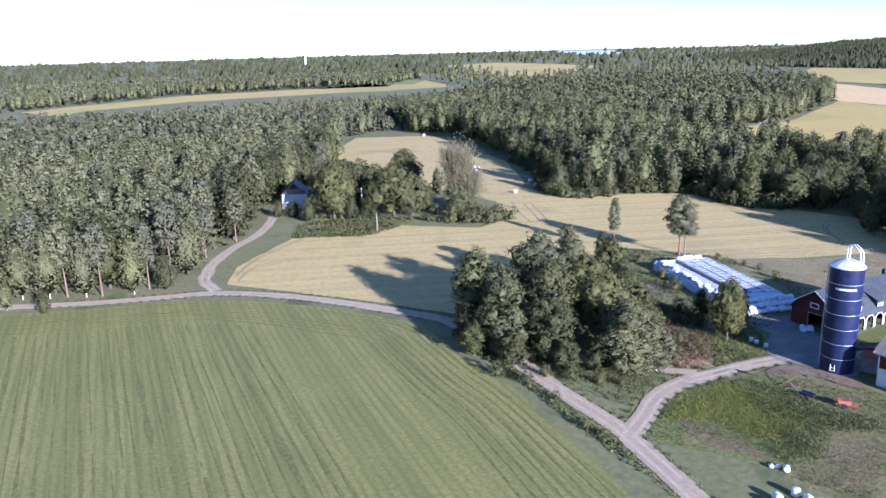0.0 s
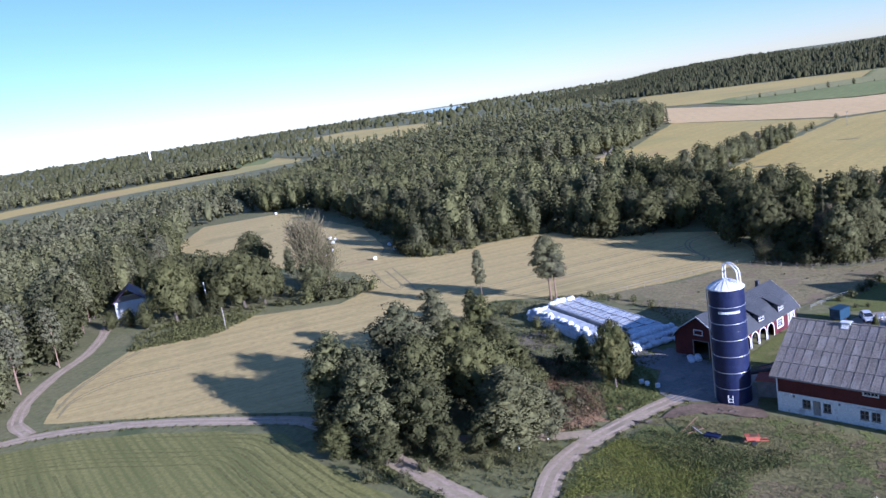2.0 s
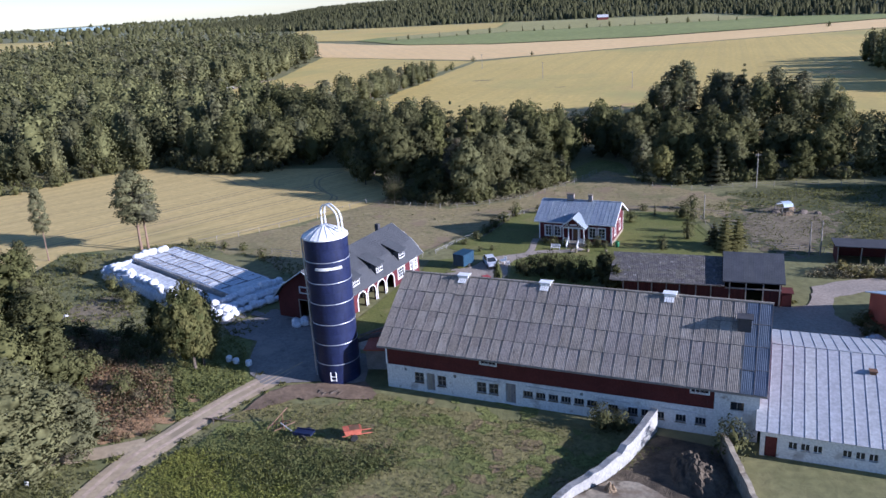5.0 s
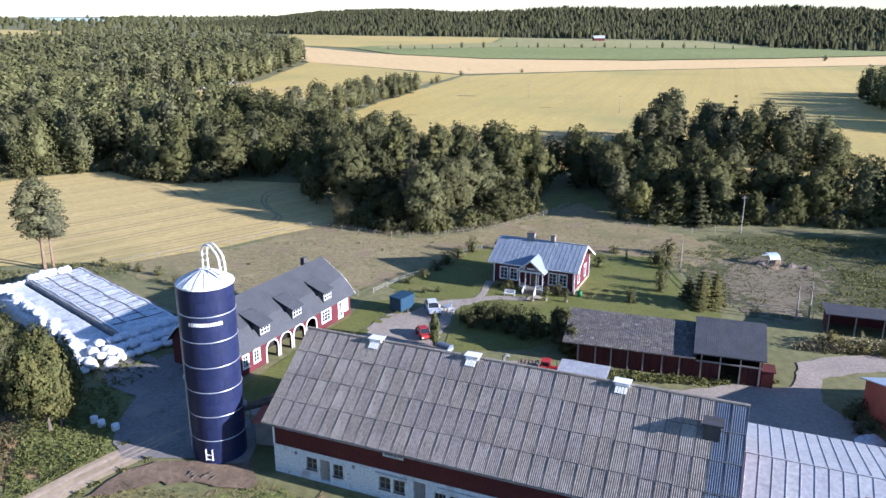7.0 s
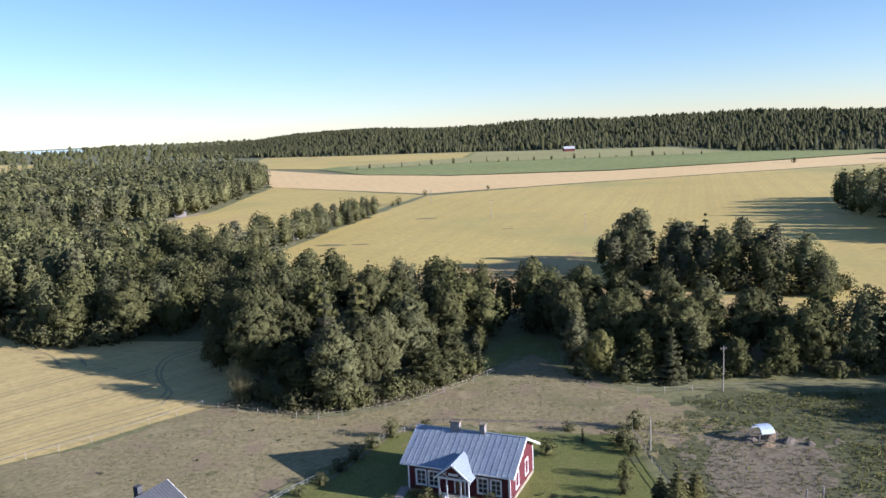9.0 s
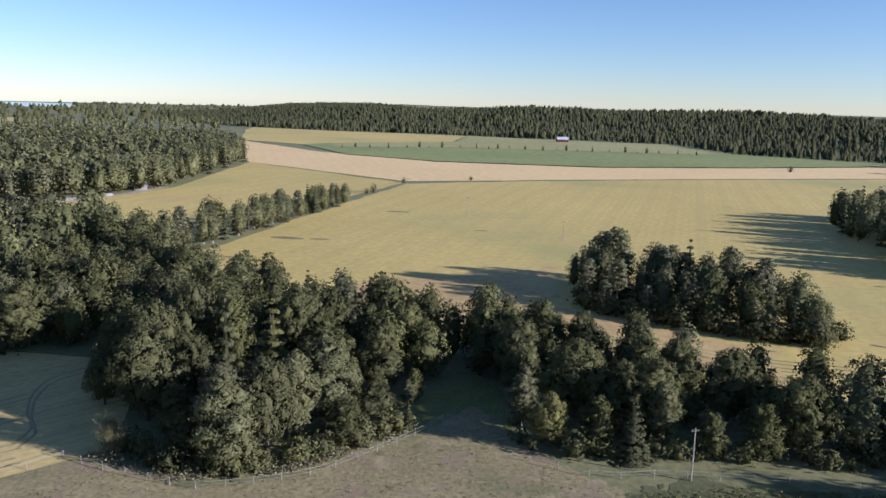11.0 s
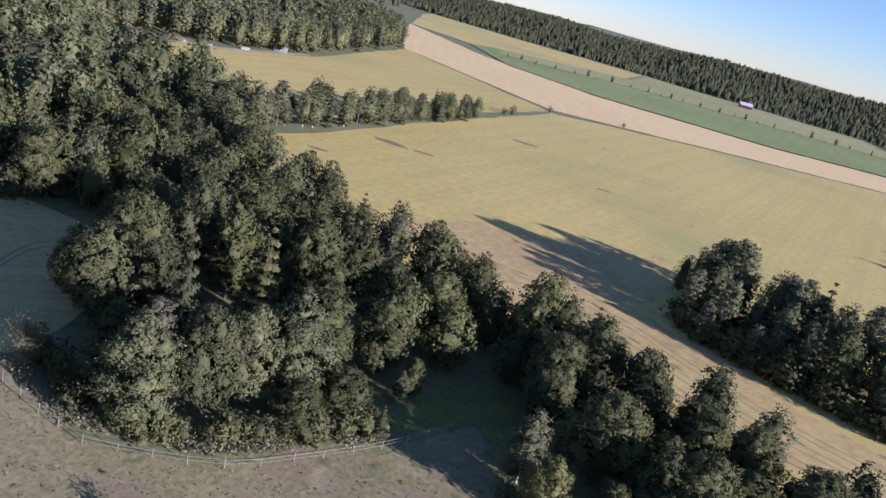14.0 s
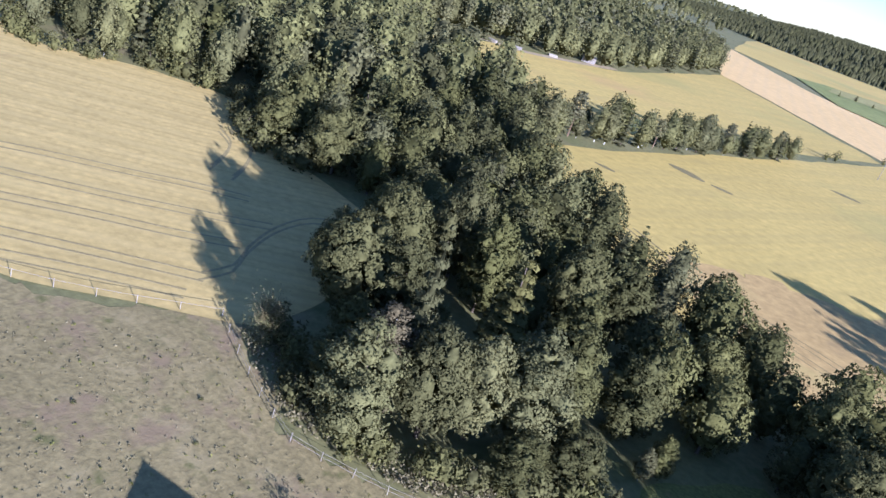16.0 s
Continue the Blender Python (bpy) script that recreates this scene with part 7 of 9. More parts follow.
part("side_box", boxes((20.3, 21.5, 0.2, 2.0, 0, 1.9), (20.2, 21.7, 0.0, 2.2, 1.9, 2.02)), M["darkred"], shed, "small lean-to at the gable end")

# lean-to behind the barn
lean = thing("lean_to", -0.9, 17.7, BA, 0, "small store with pale corrugated metal roof", "shed")
part("wall", boxes((0.1, 4.9, 0.1, 3.2, 0, 1.75)), M["wood"], lean)
lroof = part("roof", (lambda b: extrude(b, [(-0.3, 1.78), (3.5, 2.48), (3.5, 2.53), (-0.3, 1.83)], -0.2, 5.2, "x"))(bmesh.new()), M["whitemetal"], lean, "pale corrugated roof")
lsheet = corrugated("roof_sheet", 0.89, 3.9, 5, 0.025, M["whitemetal"])
for k in range(6):
    piece("roof_sheet", lsheet, lroof, pose(-0.2 + 0.9 * k, -0.3, 1.87, 10.4, 0, 0))
# field shelter and red barn at the east side
sh = thing("animal_shelter", 33.8, 38.6, -12, 0, "open-fronted dark red animal shelter with black roof", "shelter")
part("wall", boxes((0, 13, 4.0, 4.2, 0, 2.5), (0, 0.2, 0, 4.0, 0, 2.4), (12.8, 13, 0, 4.0, 0, 2.4)), M["darkred"], sh)
part("roof", (lambda b: extrude(b, [(-0.5, 2.75), (4.6, 2.45), (4.6, 2.57), (-0.5, 2.87)], -0.4, 13.4, "x"))(bmesh.new()), M["blackroof"], sh, "black felt roof")
for x in (0.1, 3.2, 6.4, 9.6, 12.8):
    part("post", boxes((x - 0.07, x + 0.07, -0.07, 0.07, 0, 2.75)), M["wood"], sh)
rb = thing("red_barn", 31.8, 8.0, 4, 0, "orange-red barn with pale blue metal roof", "barn")
part("wall", boxes((0, 12, 0, 11, 0, 3.1)), M["orangered"], rb, "orange-red boards")
bm = bmesh.new()
extrude(bm, [(-0.4, 3.05), (5.5, 4.9), (5.5, 5.0), (-0.4, 3.15)], -0.5, 12.5, "x")
extrude(bm, [(11.4, 3.05), (5.5, 4.9), (5.5, 5.0), (11.4, 3.15)], -0.5, 12.5, "x")
part("roof", bm, M["palemetal"], rb, "pale blue-grey metal roof")
bm = bmesh.new()
gable(bm, 0.0, 0.2, 0, 11, 3.1, 3.12, 4.85)
part("gable_wall", bm, M["orangered"], rb)
# house with the dark purple roof in the western trees
ph = thing("house", -217, 33, -40, 0, "white-walled house with dark purple roof among trees", "house")
part("wall", boxes((0, 10, 0, 8, 0, 4.6)), M["white"], ph)
bm = bmesh.new()
extrude(bm, [(-0.5, 4.4), (4, 8.1), (4, 8.25), (-0.5, 4.55)], -0.5, 10.5, "x")
extrude(bm, [(8.5, 4.4), (4, 8.1), (4, 8.25), (8.5, 4.55)], -0.5, 10.5, "x")
M["purple"] = material("purple_tin_roof", (0.06, 0.03, 0.07), (0.09, 0.045, 0.10), rough=0.5, scale=0.5)
part("roof", bm, M["purple"], ph, "dark purple tin roof")
for x in (1.2, 4.4, 7.6):
    window(ph, x, 1.4, 1.1, 1.5, casing=0.12, y=-0.13)
fb = thing("field_barn", 64, 1010, 10, 0, "small dark field barn with pale roof", "barn")
part("wall", boxes((-7, 7, -4, 4, 0, 4)), M["darkred"], fb)
bm = bmesh.new()
extrude(bm, [(-4.6, 3.8), (0, 7.0), (0, 7.2), (-4.6, 4.0)], -7.5, 7.5, "x")
extrude(bm, [(4.6, 3.8), (0, 7.0), (0, 7.2), (4.6, 4.0)], -7.5, 7.5, "x")
part("roof", bm, M["whitemetal"], fb, "pale metal roof")

# ---- silage stack with its white bags ----
stack = thing("silage_stack", -80.8, 34.6, -35.3, 0, "long silage clamp under silver sheets, edged with white bags", "silage clamp")
def mound(name, x0, x1, y0, y1, top, mat, parent, label, edge=1.0, nx=40, ny=14, seed=1.0, bump=0.10, end=0.0):
    """A flat-topped heap with sagging, uneven cover."""
    v, f = [], []
    for i in range(nx + 1):
        for k in range(ny + 1):
            x, y = x0 + (x1 - x0) * i / nx, y0 + (y1 - y0) * k / ny
            d = min(x - x0, (x1 - x) * (1.0 / (1 + end)), y - y0, y1 - y)
            h = top * min(1.0, max(0.0, d / edge)) ** 0.6 + bump * noise.noise((x * 0.8, y * 0.8, seed)) + bump * 0.5 * noise.noise((x * 2.6, y * 2.6, seed))
            v.append((x, y, max(h, 0.02) if d > 0 else -0.05))
    for i in range(nx):
        for k in range(ny):
            a = i * (ny + 1) + k
            f.append((a, a + ny + 1, a + ny + 2, a + 1))
    ob = new(name, np_mesh(name, np.array(v), np.array(f), mat))
    ob.parent = parent
    if label:
        ob["label"] = label
    return ob


mound("cover", -1, 31.5, 6.0, 14.2, 1.85, M["cover"], stack, "silver-grey plastic cover", 0.6, 70, 22, end=3.0, bump=0.10)
mound("cover", -0.5, 29.5, 0.3, 5.95, 1.5, M["cover"], stack, "lower silver-grey plastic cover", 0.6, 60, 16, 4.0, end=2.0)
for i, x in enumerate((1.4, 3.2, 4.9, 6.2, 7.9, 9.4, 11.3, 13.0, 14.9, 16.4, 18.2, 20.1, 22.0, 24.2, 26.0)):
    bm = bmesh.new()
    pts = [(x + 0.3 * math.sin(y * 0.5 + i), y, 1.88 + 0.04 * math.sin(y * 2)) for y in np.linspace(6.7, 13.3, 14)]
    tube(bm, pts, 0.05 + 0.02 * math.sin(i * 2.3), 0.05, 6)
    part("weight_strip", bm, M["fibredark"], stack, "dark sandbag strip across the cover")
for y in (8.3, 11.0):
    part("weight_strip", (lambda b: tube(b, [(x, y + 0.12 * math.sin(x * 0.7), 1.9 + 0.03 * math.sin(x * 1.7)) for x in np.linspace(0.2, 26, 30)], 0.05, 0.05, 6))(bmesh.new()), M["fibredark"], stack, "dark sandbag strip along the cover")
part("side_wall", boxes((0, 29.5, 5.9, 6.08, 0, 1.95)), M["limewall"], stack, "pale concrete wall between the clamps")
for y in (6.45, 13.6):
    part("edge_tube", (lambda b: tube(b, [(x, y + 0.08 * math.sin(x), 1.82 - 0.06 * max(0, x - 24)) for x in np.linspace(-0.2, 29.5, 24)], 0.17, 0.17, 7))(bmesh.new()), M["wrap"], stack, "white sausage-shaped edge weight")
bm = bmesh.new()
wall(bm, -1, 31, 0, 1.5, 14.3, 0.25)
part("side_wall", bm, M["slab"], stack, "concrete clamp wall")


def bag_mesh(seed):
    g = np.random.default_rng(seed)
    bm = bmesh.new()
    bmesh.ops.create_icosphere(bm, subdivisions=2, radius=0.5)
    for v in bm.verts:
        n = noise.noise((v.co.x * 2.2 + seed * 7, v.co.y * 2.2, v.co.z * 2.2))
        v.co *= 1 + 0.22 * n
        v.co.z = max(v.co.z * 0.82, -0.34) + 0.34
    me = bpy.data.meshes.new("bag")
    bm.to_mesh(me), bm.free()
    me.polygons.foreach_set("use_smooth", [True] * len(me.polygons))
    me.materials.append(M["wrap"])
    return me


BAGS = [bag_mesh(s) for s in range(5)]
sm = pose(-80.8, 34.6, 0, 0, 0, -35.3)
rb2 = np.random.default_rng(77)
def bag(x, y, z, s, group="white silage bags"):
    p = sm @ Vector((x, y, z))
    ob = new("silage_bag", BAGS[rb2.integers(0, 5)])
    ob.matrix_world = pose(p.x, p.y, p.z, 0, 0, rb2.uniform(0, 360)) @ Matrix.Diagonal((s, s, s * rb2.uniform(0.85, 1.05), 1))
    return tagged(ob, "white plastic silage bag, rounded and creased", "bag", group)


for i in range(26):
    u = i / 25
    bag(0.3 + 28 * u + rb2.normal(0, 0.2), 2.4 - 1.2 * u + rb2.normal(0, 0.35), 1.35 + rb2.uniform(0, 0.15), rb2.uniform(1.0, 1.55))
for i in range(14):
    bag(-0.2 + rb2.normal(0, 0.35), 0.8 + 12.5 * i / 15, 0.9 + 0.8 * (i > 6), rb2.uniform(1.1, 1.6))
for r in range(3):
    for i in range(12):
        bag(29.5 + 1.5 * r + rb2.normal(0, 0.15), 3.6 + 0.95 * i + rb2.normal(0, 0.15), max(0.0, 1.25 - 0.62 * r), rb2.uniform(1.2, 1.7))
for i in range(22):
    bag(28.6 + rb2.uniform(0, 4.4), rb2.uniform(-0.4, 4.8), 0.55 * (i % 2), rb2.uniform(1.1, 1.6))
for x, y in ((-42.0, 16.6), (-41.0, 17.2), (-40.6, 16.2), (-41.6, 15.6)):
    p = sm.inverted() @ Vector((x, y, 0))
    bag(p.x, p.y, 0.0, 1.3, "white bags at the yard")


def round_bale(x, y, rz, label="white wrapped round bale", up=False, s=1.0, group="white wrapped bales"):
    bm = bmesh.new()
    lathe(bm, [(0.5, -0.58), (0.6, -0.52), (0.63, -0.3), (0.62, 0.0), (0.63, 0.3), (0.6, 0.52), (0.5, 0.58)], 20)
    ob = part("round_bale", bm, M["wrap"], None, smooth=True)
    ob.matrix_world = pose(x, y, 0.62 * s if not up else 0.58 * s, 0 if up else 90, 0, rz) @ Matrix.Diagonal((s, s, s, 1))
    return tagged(ob, label, "bale", group)


for x, y, s in ((-46.9, 5.4, 0.62), (-45.8, 4.8, 0.62), (-44.0, 4.3, 0.62)):
    round_bale(x, y, 0, "small white upright bag at the road", True, s, "three white bags")
round_bale(-27.6, -33.4, 25, "small white wrapped bale in the weeds", s=0.62)
for i, (x, y) in enumerate([(-25.0, -38.0), (-23.4, -38.6), (-22.6, -40.0), (-22.1, -38.6), (-21.1, -39.2), (-26.2, -40.4), (-25.7, -41.7), (-22.7, -41.8), (-23.2, -42.8), (-20.6, -41.1), (-19.6, -40.5), (-18.9, -41.9)]):
    round_bale(x, y, i * 47 % 180, "heaped white wrapped silage bale in the weeds", i % 3 == 0, 0.82, "heaped white bales")
for x, y in ((-28.7, -33.2), (-29.3, -33.7)):
    p = sm.inverted() @ Vector((x, y, 0))
    bag(p.x, p.y, 0.0, 0.7, "white bags in the weeds")
for x, y in ((-192, 93), (-193, 106), (-188.5, 98), (-164.3, 105.5), (-163, 92), (-172, 113), (-313, 203), (-212, 128), (-208, 126), (-204, 120)):
    round_bale(x, y, (x * 7) % 180, "white wrapped round bale on stubble", group="bales on the stubble")

# ---- manure yard ----
def rough_wall(name, line, h, thick, mat, label, seed=0.0, end=None):
    pts = smooth_line(line, 0.6)
    bm = bmesh.new()
    rows = []
    for i, p in enumerate(pts):
        d = (pts[min(i + 1, len(pts) - 1)] - pts[max(i - 1, 0)]).normalized()
        n = Vector((-d.y, d.x)) * thick / 2
        u = i / (len(pts) - 1)
        z = (h + ((h if end is None else end) - h) * (0.5 * u + 0.5 * round(u * 4) / 4)) * (1 + 0.16 * noise.noise((p.x * 0.8, p.y * 0.8, seed)))
        rows.append([bm.verts.new((p.x + n.x * u, p.y + n.y * u, w)) for u, w in ((-1.15, -0.1), (-0.95, z), (0.95, z * 0.98), (1.15, -0.1))])
    for a, b in zip(rows, rows[1:]):
        for k in range(3):
            bm.faces.new((a[k], a[k + 1], b[k + 1], b[k]))
    bm.faces.new(rows[0][::-1])
    bm.faces.new(rows[-1])
    bmesh.ops.recalc_face_normals(bm, faces=bm.faces)
    return tagged(part(name, bm, mat), label, "wall")


rough_wall("retaining_wall", [(-9.4, -22.9), (-6.6, -19.3), (-3.9, -16.9), (-1.7, -14.2), (1.6, -8.6)], 0.5, 0.7, M["limewall"], "rough whitewashed concrete manure wall", end=2.3)
rough_wall("retaining_wall", [(7.2, -12.6), (7.7, -18.5), (8.2, -24.8)], 2.2, 0.5, M["slab"], "grey concrete wall of the manure yard", end=1.2)
rough_wall("retaining_wall", [(-6.8, -29.7), (0.7, -31.8), (7.8, -34.0)], 0.55, 0.3, M["slab"], "low concrete kerb wall of the manure yard")
rough_wall("retaining_wall", [(-14.2, -22.6), (-9.6, -22.7)], 0.4, 0.35, M["slab"], "low broken concrete edge")
patch("manure_floor", [(-9.2, -23.0), (-6.4, -19.6), (-3.6, -17.2), (-1.4, -14.4), (1.8, -9.6), (7.0, -11.5), (7.6, -22.5), (8.4, -33.6), (0.7, -31.6), (-6.6, -29.6)], M["manure"], 0.075, "dark wet manure floor", 0.2, "ground")
patch("slab_floor", [(-9.2, -23.2), (-6.2, -19.8), (-3.5, -17.5), (-1.0, -17.2), (3.9, -21.8), (4.2, -24.0), (-1.5, -25.6), (-4.8, -28.8), (-6.8, -29.4), (-7.6, -27)], M["slab"], 0.085, "pale swept concrete floor", 0.35, "ground", step=0.8)
patch("manure_stain", [(-12.9, -23.0), (-9.6, -23.9), (-8.2, -27), (-6.9, -29.5), (-8.4, -30.0), (-9.6, -28), (-11.4, -25.6)], M["manure"], 0.095, "dark spilled manure on the slab", 0.5, "ground", step=0.7)


def heap(x, y, rx, ry, h, mat, label, seed, rz=0, category="heap", name="heap"):
    """An uneven pile."""
    n, rings = 60, 22
    v, f = [(0, 0, h)], []
    for i in range(1, rings + 1):
        u = i / rings
        for k in range(n):
            a = 2 * math.pi * k / n
            q = 1 + 0.22 * noise.noise((math.cos(a) * 1.3, math.sin(a) * 1.3, seed))
            z = h * (1 - u ** 1.6) * (1 + 0.35 * noise.noise((u * 3 * math.cos(a), u * 3 * math.sin(a), seed + 3))) - (0.05 if i == rings else 0)
            v.append((rx * u * q * math.cos(a), ry * u * q * math.sin(a), z + (0.16 * noise.noise((u * 7 * math.cos(a), u * 7 * math.sin(a), seed)) + 0.12 * noise.noise((u * rx * 4 * math.cos(a), u * ry * 4 * math.sin(a), seed)) * min(h, 1.0)) * min(1.0, (1.02 - u) * 6) * max(h, 0.5)))
    tri = [(0, 1 + k, 1 + (k + 1) % n, 1 + (k + 1) % n) for k in range(n)]
    bm = bmesh.new()
    vs = [bm.verts.new(p) for p in v]
    for k in range(n):
        bm.faces.new((vs[0], vs[1 + k], vs[1 + (k + 1) % n]))
    for i in range(rings - 1):
        for k in range(n):
            a, b = 1 + i * n + k, 1 + i * n + (k + 1) % n
            bm.faces.new((vs[a], vs[a + n], vs[b + n], vs[b]))
    ob = part(name, bm, mat)
    ob.matrix_world = pose(x, y, 0, 0, 0, rz)
    return tagged(ob, label, category)


M["straw"] = material("straw_manure", (0.17, 0.12, 0.075), (0.30, 0.22, 0.13), scale=0.9, fine=5.0, bump=0.25, blotch=((0.07, 0.05, 0.035), 0.8, 0.55))
M["greystraw"] = material("grey_rotten_straw", (0.125, 0.10, 0.08), (0.215, 0.175, 0.14), scale=0.9, fine=5.0, bump=0.25, blotch=((0.08, 0.065, 0.05), 0.8, 0.55))
heap(-3.0, -25.4, 2.7, 1.9, 1.5, M["straw"], "brown straw manure heap", 1.0, 20, category="manure", name="manure_heap")
heap(1.2, -25.2, 2.2, 1.6, 1.6, M["straw"], "brown straw manure heap", 2.0, category="manure", name="manure_heap")
heap(0.9, -28.8, 4.2, 2.5, 2.2, M["greystraw"], "grey rotting straw manure heap", 3.0, -12, "manure", "manure_heap")
heap(5.8, -28.2, 2.0, 2.8, 1.3, M["greystraw"], "low grey rotting straw manure heap", 4.0, 5, "manure", "manure_heap")
heap(4.4, -16.0, 2.6, 3.8, 1.5, M["manure"], "dark wet manure heap", 5.0, 0, "manure", "manure_heap")
heap(4.6, -20.6, 1.8, 1.2, 0.6, M["greystraw"], "low grey rotting straw manure heap", 7.0, 0, "manure", "manure_heap")
heap(-3.2, -18.5, 0.6, 0.5, 0.8, M["straw"], "small yellowish straw clump", 6.0, 0, "manure", "manure_heap")
heap(-13.2, -22.1, 0.75, 0.55, 0.9, M["slab"], "pale broken concrete block", 8.0, 30, "concrete block", "concrete_block")
heap(-12.0, -24.2, 1.4, 1.2, 0.25, M["soil"], "spilled reddish-brown soil heap", 9.0, 0, "soil heap", "soil_heap")
tree("bush", 7.9, -12.8, 3.6, 0, "leafy elder bush against the barn wall", wide=0.9)
tree("bush", -3.2, -8.6, 2.6, 0, "leafy elder bush against the barn wall", wide=1.1)
tree("bush", -1.6, -8.9, 2.2, 0, "leafy elder bush against the barn wall", wide=1.0)

# ---- scrap in the weeds ----
scrap = thing("scrap_machine", -35.4, -9.4, 20, 0, "rusty old farm implement lying in the weeds", "implement")
bm = bmesh.new()
for a, b in (((-1.4, -0.3, 0.2), (0.8, 1.2, 1.5)), ((-1.2, 0.5, 0.2), (1.1, -0.4, 0.9)), ((-0.8, -0.8, 0.15), (1.4, 0.2, 0.3)), ((0.3, -0.9, 0.1), (0.2, 0.9, 1.0))):
    tube(bm, [a, b], 0.07, 0.06, 6)
part("frame", bm, M["brown"], scrap, "rusty bent frame")
for k in range(5):
    bm = bmesh.new()
    tube(bm, [(-0.9 + 0.45 * k, -0.5, 0.1), (-0.8 + 0.45 * k, 0.1, 0.8), (-0.7 + 0.45 * k, 0.5, 0.25)], 0.035, 0.02, 5)
    part("tine", bm, M["black"], scrap)
cart = thing("scrap_trailer", -32.4, -11.2, -10, 0, "pale blue-grey wrecked trailer frame", "trailer")
part("bed", boxes((-1.0, 1.0, -0.45, 0.45, 0.55, 0.63), (-1.0, 1.0, -0.5, -0.45, 0.5, 0.8), (-1.0, 1.0, 0.45, 0.5, 0.5, 0.8)), M["silo"], cart)
for y in (-0.75, 0.75):
    bm = bmesh.new()
    lathe(bm, [(0.1, -0.08), (0.36, -0.09), (0.4, 0), (0.36, 0.09), (0.1, 0.08)], 16)
    w = part("wheel", bm, M["black"], cart)
    w.matrix_local = pose(0.2, y, 0.4, 90, 0, 0)
part("drawbar", (lambda b: tube(b, [(-1.3, 0, 0.58), (-2.6, 0.2, 1.25)], 0.05))(bmesh.new()), M["steel"], cart)
redt = thing("tipping_cart", -27.5, -11.0, 25, 0, "faded red steel tipping cart standing in weeds", "cart")
bm = bmesh.new()
extrude(bm, [(-0.75, 0.65), (0.7, 0.5), (0.9, 1.0), (-0.9, 1.15)], -0.55, 0.55, "y")
part("tub", bm, M["rust"], redt, "faded red steel tub")
part("inside", boxes((-0.7, 0.7, -0.42, 0.42, 1.0, 1.10)), M["brown"], redt)
part("frame", (lambda b: (tube(b, [(-1.1, -0.45, 0.6), (1.9, -0.35, 0.35)], 0.05), tube(b, [(-1.1, 0.45, 0.6), (1.9, 0.35, 0.35)], 0.05), b)[-1])(bmesh.new()), M["rust"], redt)
for y in (-0.8, 0.8):
    bm = bmesh.new()
    lathe(bm, [(0.1, -0.07), (0.34, -0.08), (0.38, 0), (0.34, 0.08), (0.1, 0.07)], 16)
    w = part("wheel", bm, M["black"], redt)
    w.matrix_local = pose(0.0, y, 0.38, 90, 0, 0)
# Dark forked bars, added in place of a shadow on the road.
bm = bmesh.new()
for p in (((-44.0, -8.2, 0.15), (-42, -8.6, 0.35), (-39.6, -8.7, 0.2)), ((-43.2, -8.3, 0.2), (-42.6, -9.4, 0.3)), ((-42.2, -8.5, 0.3), (-41.0, -7.7, 0.5))):
    tube(bm, p, 0.12, 0.05, 6)
tagged(part("fallen_branch", bm, M["bark"]), "dark forked bars standing in for a shadow beside the road", "branch")
bm = bmesh.new()
for i in range(9):
    tube(bm, [(-33.6 + i * 0.28, -2.6 + 0.3 * math.sin(i * 2.1), 0.1), (-33.2 + i * 0.3, -2.2 + 0.4 * math.cos(i), 0.28)], 0.05, 0.04, 5)
tagged(part("debris", bm, M["bark"]), "loose boards and pipes at the silo's foot", "debris")

# ---- vehicles ----
def wheel(parent, x, y, r, w, rim=True):
    bm = bmesh.new()
    lathe(bm, [(r * 0.55, -w / 2), (r * 0.92, -w / 2), (r, -w * 0.3), (r, w * 0.3), (r * 0.92, w / 2), (r * 0.55, w / 2)], 20)
    t = part("tyre", bm, M["black"], parent, smooth=True)
    t.matrix_local = pose(x, y, r, 90, 0, 0)
    bm = bmesh.new()
    lathe(bm, [(0.02, -w * 0.45), (r * 0.55, -w * 0.42), (r * 0.58, 0), (r * 0.55, w * 0.42), (0.02, w * 0.45)], 14)
    part("rim", bm, M["steel"], t)
    return t


